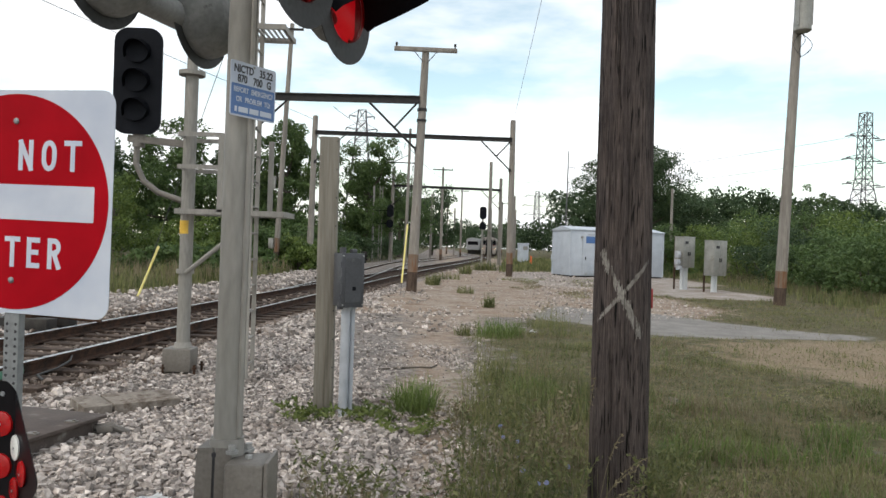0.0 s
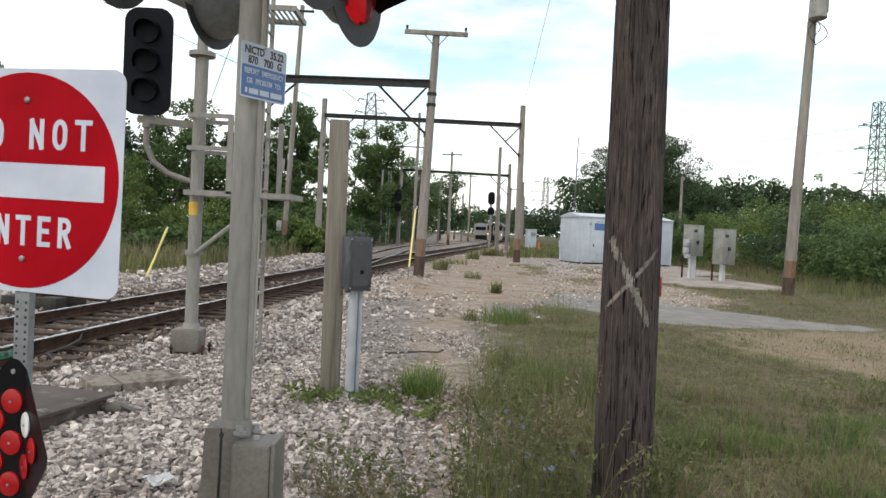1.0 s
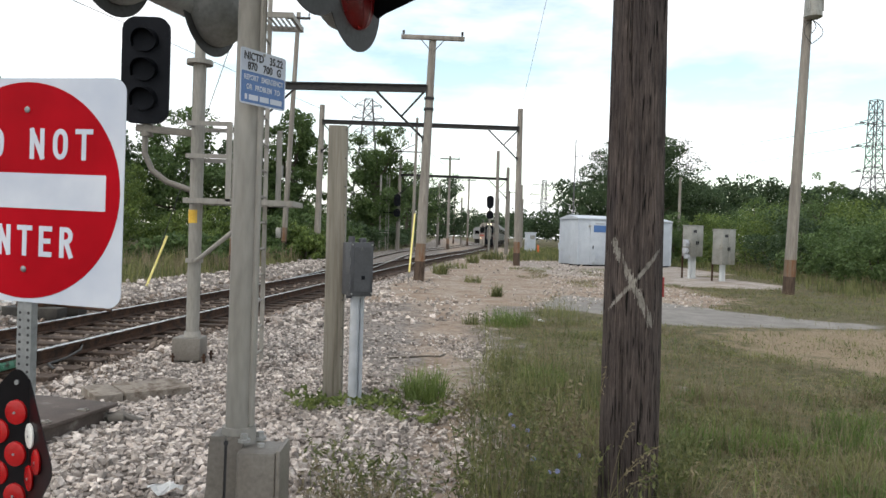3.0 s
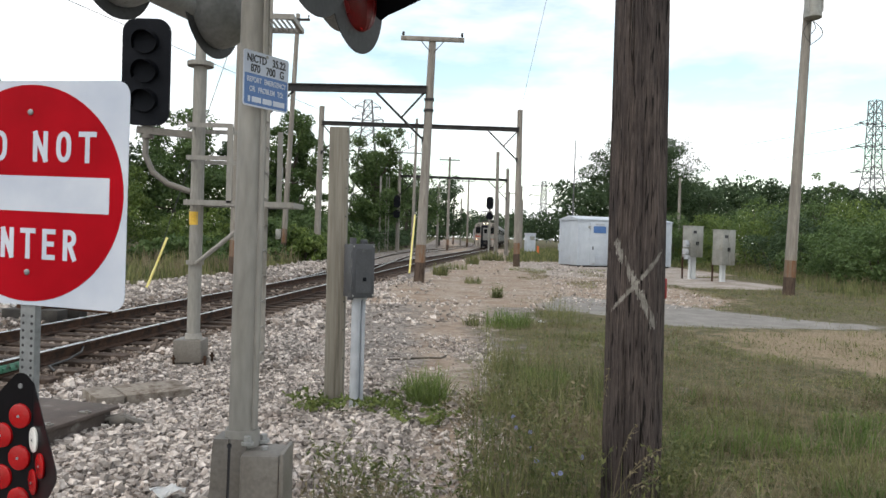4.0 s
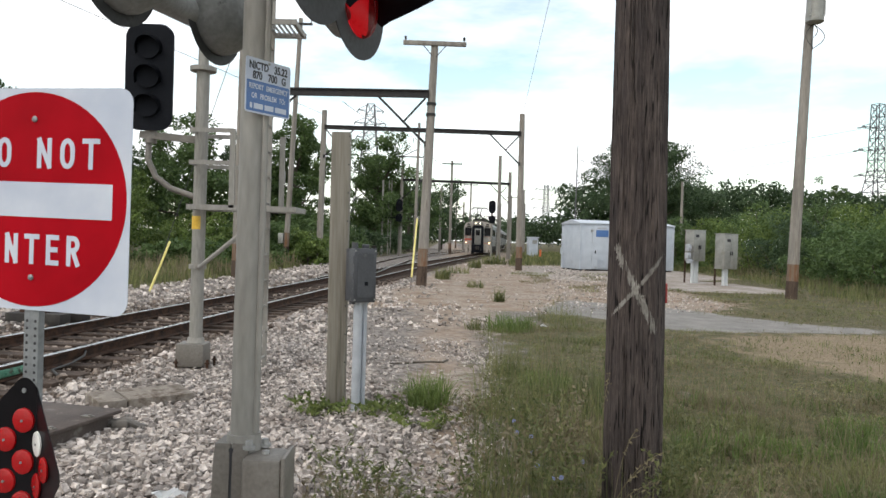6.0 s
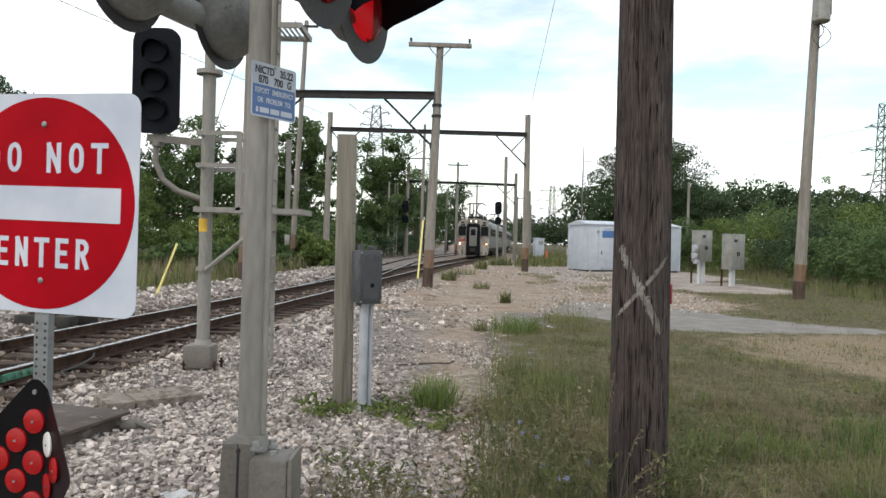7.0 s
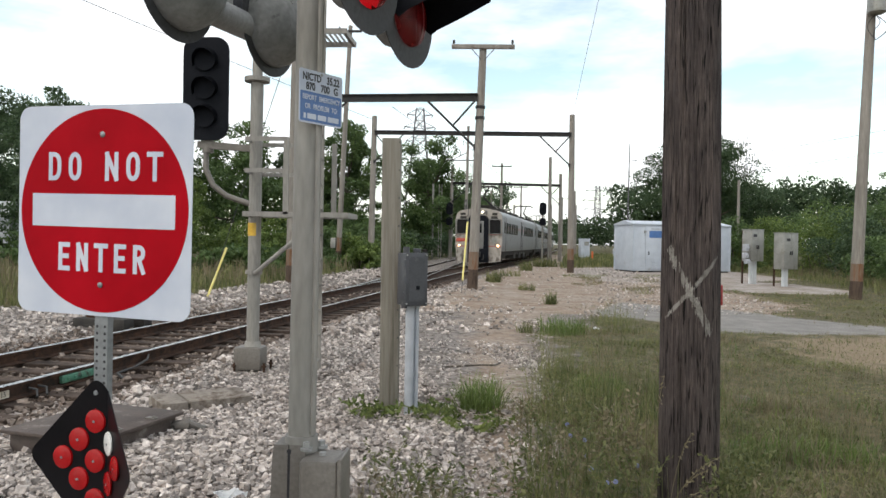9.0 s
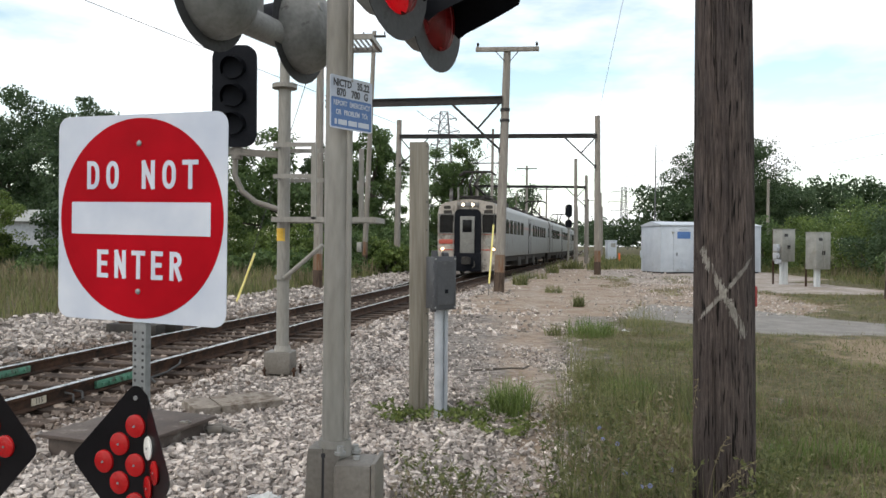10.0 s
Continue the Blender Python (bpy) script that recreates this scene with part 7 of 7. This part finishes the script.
LAWN = [(0.2, 3.2, 2.8, 8.0, 1900), (3.2, 7, 3.0, 8.0, 1300), (0.6, 10, 8.0, 14, 640), (2, 18, 14, 28, 190), (8, 24, 28, 45, 50)]
grass_field("rough_grass", "rough green verge grass", LAWN, GRASS, 0.066, 0.0036, lawn, 31, 0.95)
grass_field("dry_grass", "thin dry straw-coloured grass", [(a, b, c, d, e * 0.5) for a, b, c, d, e in LAWN], GRASS_DRY, 0.08, 0.0027, lawn, 32, 0.9)
grass_field("verge_grass", "taller thin grass along the gravel edge", [(0.1, 2.8, 3.0, 9.0, 480), (0.6, 4.5, 9.0, 15.5, 170)], GRASS, 0.3, 0.0026,
            lambda x, y, t, r: (x > grass_edge(y) - 0.1) & (x < grass_edge(y) + 1.3 + 0.6 * t) & (r.random(len(x)) < 0.4 + 0.9 * t), 38, 0.5)
grass_field("long_blades", "scattered longer green blades in the verge", [(0.3, 7.0, 2.9, 8.5, 130), (1.0, 10.0, 8.5, 13.0, 30)], GRASS_FRESH, 0.13, 0.0036, lawn, 40, 0.9)
grass_field("verge_straw", "dry seed stalks along the gravel edge", [(0.2, 3.5, 3.0, 10.0, 130)], GRASS_DRY, 0.34, 0.0017,
            lambda x, y, t, r: (x > grass_edge(y)) & (r.random(len(x)) < 0.5 + t), 39, 0.6)
grass_field("fresh_grass", "fresh bright green grass clumps", [(0.9, 6.5, 3.2, 8.5, 900)], GRASS_FRESH, 0.095, 0.0038,
            lambda x, y, t, r: (t > 0.3) & (x > 0.9), 33, 0.6)
grass_field("far_bank_grass", "tall tan and green grass beyond the track", [(-34, -7.5, 12, 42, 56)], GRASS, 0.33, 0.009,
            lambda x, y, t, r: (x < left_grass(y) - 0.1) & (r.random(len(x)) < 0.7 + t), 34)
grass_field("far_bank_dry_grass", "tall dry grass beyond the track", [(-34, -7.5, 14, 44, 34)], GRASS_DRY, 0.42, 0.009,
            lambda x, y, t, r: (x < left_grass(y) - 0.6) & (r.random(len(x)) < 0.6 + t), 35)
grass_field("hedge_foot_grass", "long grass at the foot of the hedge", [(13, 24, 22, 50, 26)], GRASS_DRY, 0.3, 0.006,
            lambda x, y, t, r: (x > np.interp(y, [22, 40, 58], [14.5, 17, 19])) & (r.random(len(x)) < 0.55 + t), 36)
grass_field("hedge_foot_green", "rank green grass before the hedge", [(11, 24, 20, 50, 40)], GRASS, 0.26, 0.007,
            lambda x, y, t, r: (x > np.interp(y, [20, 40, 58], [12.5, 15.5, 18])) & (r.random(len(x)) < 0.6 + t), 45)
grass_field("distant_grass", "green grass beside the far track", [(4, 30, 48, 110, 14)], GRASS, 0.3, 0.012,
            lambda x, y, t, r: (x > 3.4 + SLOPE * (y - 40)) & ~inside(x, y, PAD_A), 37)


grass_field("dirt_patch_grass", "thin dry grass patches on the dirt lot", [(0.8, 9, 16.5, 36, 120)], GRASS_DRY, 0.06, 0.004,
            lambda x, y, t, r: (smooth_noise(x * 0.6, y * 0.28, 1.0, 9.1) > 0.22) & ~inside(x, y, PATH_POLY) & (x > -1.6 + 0.13 * y), 51, 0.8)
grass_field("dirt_patch_green", "thin green grass patches on the dirt lot", [(0.8, 9, 16.5, 40, 70)], GRASS, 0.07, 0.004,
            lambda x, y, t, r: (smooth_noise(x * 0.6, y * 0.28, 1.0, 9.1) > 0.27) & ~inside(x, y, PATH_POLY) & (x > -1.4 + 0.13 * y), 52, 0.8)


def low_cover():
    """Clover, plantain and dead leaves low in the verge."""
    rng = np.random.default_rng(61)
    for name, label, material, count, size in (("verge_leaves", "small green broadleaf plants low in the verge", GRASS, 26000, 0.016), ("leaf_litter", "brown dead leaves and stalks in the verge", GRASS_DRY, 14000, 0.013)):
        x, y = rng.uniform(0.1, 7.5, count), 2.8 + 9.5 * rng.random(count) ** 1.4
        t = smooth_noise(x, y, 1.9, 5)
        k = lawn(x, y, t, rng)
        x, y = x[k], y[k]
        c = np.stack([x, y, ground_z(x, y) + 0.06 * rng.random(len(x)) ** 1.5 + 0.008], 1)
        v, f = leaf_quads(c, size, rng, 0.3, 0.6)
        tagged(new(name, raw_mesh(name, v, f, material)), label, "weeds", kind="stuff")


low_cover()


def tuft(x, y, n, h, r, material, label, seed, lean=0.75, w=0.004):
    rng = np.random.default_rng(seed)
    rr, a = r * np.sqrt(rng.random(n)), rng.uniform(0, 6.283, n)
    v, f = blades(x + rr * np.cos(a), y + rr * np.sin(a), h * rng.uniform(0.45, 1.1, n), np.full(n, w), rng, lean)
    tagged(new("grass_tuft", raw_mesh("grass_tuft", v, f, material)), label, "grass tuft", "grass tufts")


tuft(-0.08, 7.05, 420, 0.42, 0.2, GRASS_FRESH, "bright green grass tuft growing in gravel", 41)
tuft(0.82, 8.75, 150, 0.36, 0.16, GRASS, "thin green grass tuft at the gravel's edge", 42)
tuft(1.25, 13.2, 320, 0.42, 0.42, GRASS_FRESH, "green grass clump beside the dirt track", 43, w=0.006)
tuft(0.6, 13.3, 90, 0.3, 0.15, GRASS, "thin grass tuft in dirt", 44, w=0.005)
tuft(0.0, 30.0, 200, 0.6, 0.33, GRASS, "green grass tuft in dirt", 45, w=0.012)
tuft(1.53, 19.6, 120, 0.42, 0.16, GRASS, "small grass tuft in dirt", 46, w=0.008)
tuft(1.14, 25.3, 90, 0.35, 0.3, GRASS, "small grass tuft in dirt", 47, w=0.01)
tuft(1.95, 43.8, 130, 0.75, 0.4, GRASS, "green grass tuft beside the track", 48, w=0.016)
tuft(3.6, 52.0, 220, 0.9, 0.9, GRASS, "green grass tuft beside the track", 49, w=0.02)
tuft(0.75, 36.0, 120, 0.45, 0.6, GRASS, "low grass tuft in dirt", 50, w=0.012)


def weed(x, y, stems, h, seed, material, leaf_size=0.02, flower=None, spread=0.16, label="spindly green weed growing in gravel"):
    """A spindly weed: thin forked stems with small leaves along them."""
    rng = np.random.default_rng(seed)
    z = float(ground_z(np.array(x), np.array(y)))
    s = thing("weed", label, "weed", pose(x, y, z), "weeds")
    bm, pts, tips = bmesh.new(), [], []
    for i in range(stems):
        a, hh = rng.uniform(0, 6.283), h * rng.uniform(0.55, 1.1)
        p0 = Vector((rng.normal() * spread * 0.4, rng.normal() * spread * 0.4, 0))
        p1 = p0 + Vector((math.cos(a) * spread * 0.5, math.sin(a) * spread * 0.5, hh * 0.55))
        p2 = p1 + Vector((math.cos(a + 0.5) * spread * 0.7, math.sin(a + 0.5) * spread * 0.7, hh * 0.45))
        for q0, q1, r in ((p0, p1, 0.0026), (p1, p2, 0.0016)):
            rod(bm, q0, q1, r, r * 0.6, 4, False)
            for t in np.linspace(0.15, 1, 9):
                pts.append(q0.lerp(q1, t) + Vector(rng.normal(size=3) * 0.014))
        for k in range(3):
            b = rng.uniform(0, 6.283)
            q0 = p1.lerp(p2, k * 0.3)
            q1 = q0 + Vector((math.cos(b) * spread * 0.5, math.sin(b) * spread * 0.5, hh * 0.2))
            rod(bm, q0, q1, 0.0014, 0.0008, 4, False)
            tips.append(q1)
            for t in np.linspace(0.3, 1, 5):
                pts.append(q0.lerp(q1, t) + Vector(rng.normal(size=3) * 0.008))
    tagged(part("stalk", bm, material, s, smooth=False), kind="stuff")
    v, f = leaf_quads(np.array([tuple(p) for p in pts]), leaf_size, rng, 0.4, 0.4)
    ob = new("leaves", raw_mesh("leaves", v, f, material))
    ob.parent = s
    if flower:
        for q in tips[:4]:
            bm = bmesh.new()
            prism(bm, circle(0.014, 10), 0.003, Matrix.Translation(q))
            part("flower", bm, flower, s, "pale blue flower", False)


WEED_SPOTS = ((-0.42, 3.75, 9, 0.42), (-0.3, 4.05, 8, 0.4), (-0.52, 4.25, 7, 0.45), (-0.2, 3.7, 9, 0.38), (0.0, 3.95, 7, 0.3), (0.18, 4.3, 7, 0.34), (0.45, 4.4, 10, 0.5), (0.62, 4.8, 9, 0.5),
              (0.75, 4.2, 10, 0.42), (0.9, 4.6, 8, 0.6), (0.4, 5.2, 8, 0.42), (0.7, 5.6, 8, 0.5), (0.95, 5.4, 8, 0.55), (1.4, 4.25, 9, 0.5), (1.55, 4.6, 8, 0.4), (0.3, 6.2, 8, 0.32), (0.62, 6.9, 8, 0.45))
for i, (x, y, n, h) in enumerate(WEED_SPOTS):
    weed(x, y, n, h, 300 + i, GRASS if i % 3 else GRASS_DRY, flower=CHICORY if i in (7, 8) else None, label="spindly weed in the verge" if i % 3 else "dry spindly weed in the verge")
for i, (x, y) in enumerate(((-1.1, 6.62), (-0.94, 6.55), (-0.55, 6.6), (-0.42, 6.72), (-0.2, 6.45), (-0.02, 6.3))):
    weed(x, y, 5, 0.15, 340 + i, VINE, 0.03, spread=0.24, label="leafy low weed round the timber post")
# drooping seed stalks in front of the sprayed pole
rs = random.Random(8)
for k, (x, y, dx, top) in enumerate(((0.98, 4.15, 0.22, 0.42), (1.0, 4.2, 0.32, 0.5), (1.02, 4.22, 0.12, 0.62), (0.95, 4.1, 0.28, 0.34), (0.9, 4.3, -0.15, 0.8), (1.42, 4.2, 0.1, 0.4), (0.93, 4.25, 0.05, 0.95))):
    sb = bmesh.new()
    z0 = float(ground_z(np.array(x), np.array(y)))
    line = [Vector((x + dx * t ** 1.6, y - 0.06 * t, z0 + top * (1.25 * t - 0.32 * t ** 3))) for t in np.linspace(0, 1, 9)]
    for a, b in zip(line, line[1:]):
        rod(sb, a, b, 0.0022, 0.0018, 5, False)
    st = thing("seed_stalk", "thin pale drooping grass seed stalk", "grass stalk", None, "seed stalks")
    tagged(part("stalk", sb, GRASS_DRY, st, smooth=False), kind="stuff")
    rg = np.random.default_rng(500 + k)
    ears = np.array([tuple(line[5].lerp(line[8], t) + Vector(rg.normal(size=3) * 0.008)) for t in np.linspace(0, 1, 16)])
    ev, ef = leaf_quads(ears, 0.016, rg, 0.8, 0.3)
    eo = new("seed_head", raw_mesh("seed_head", ev, ef, GRASS_DRY))
    eo.parent = st
    tagged(eo, kind="stuff")
# a fallen branch on the gravel
fb = bmesh.new()
pipe(fb, [Vector(p) for p in ((-0.62, 9.3, -0.08), (-0.35, 9.4, -0.07), (-0.1, 9.55, -0.08), (0.05, 9.5, -0.07), (0.12, 9.75, -0.08))], 0.012, 6)
tw = thing("twig", "dark crooked twig lying on gravel", "twig")
part("stick", fb, BARK, tw)


# ---- what moves ----
TRAIN_ROWS = [(0.0, 152.0), (2.5, 122.5), (4.5, 99.5), (5.5, 88.0), (7.5, 65.0), (9.0, 47.8), (10.0, 36.0)]


def car_pose(y):
    """A car standing on the track with its front at y."""
    x0, x1 = track_x(y + 3.6), track_x(y + 22.0)
    turn = math.atan2(x1 - x0, 18.4)
    return pose(x0 - 3.6 * math.sin(turn), y, 0, 0, 0, -math.degrees(turn))


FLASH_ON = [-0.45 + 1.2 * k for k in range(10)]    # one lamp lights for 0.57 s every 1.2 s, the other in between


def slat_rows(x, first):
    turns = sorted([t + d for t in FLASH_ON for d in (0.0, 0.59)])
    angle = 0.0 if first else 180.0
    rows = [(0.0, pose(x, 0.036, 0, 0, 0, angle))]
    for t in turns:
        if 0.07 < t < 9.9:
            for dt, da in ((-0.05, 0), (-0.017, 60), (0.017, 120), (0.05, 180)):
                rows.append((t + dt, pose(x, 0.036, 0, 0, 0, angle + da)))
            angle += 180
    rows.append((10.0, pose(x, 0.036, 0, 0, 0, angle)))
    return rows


def motions():
    # the crossing lamps flash in turn: added slats swing their glowing faces round
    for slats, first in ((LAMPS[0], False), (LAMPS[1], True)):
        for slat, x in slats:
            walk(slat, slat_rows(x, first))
    for i, car in enumerate(TRAIN):
        walk(car, [(t, car_pose(y + i * 25.75)) for t, y in TRAIN_ROWS])


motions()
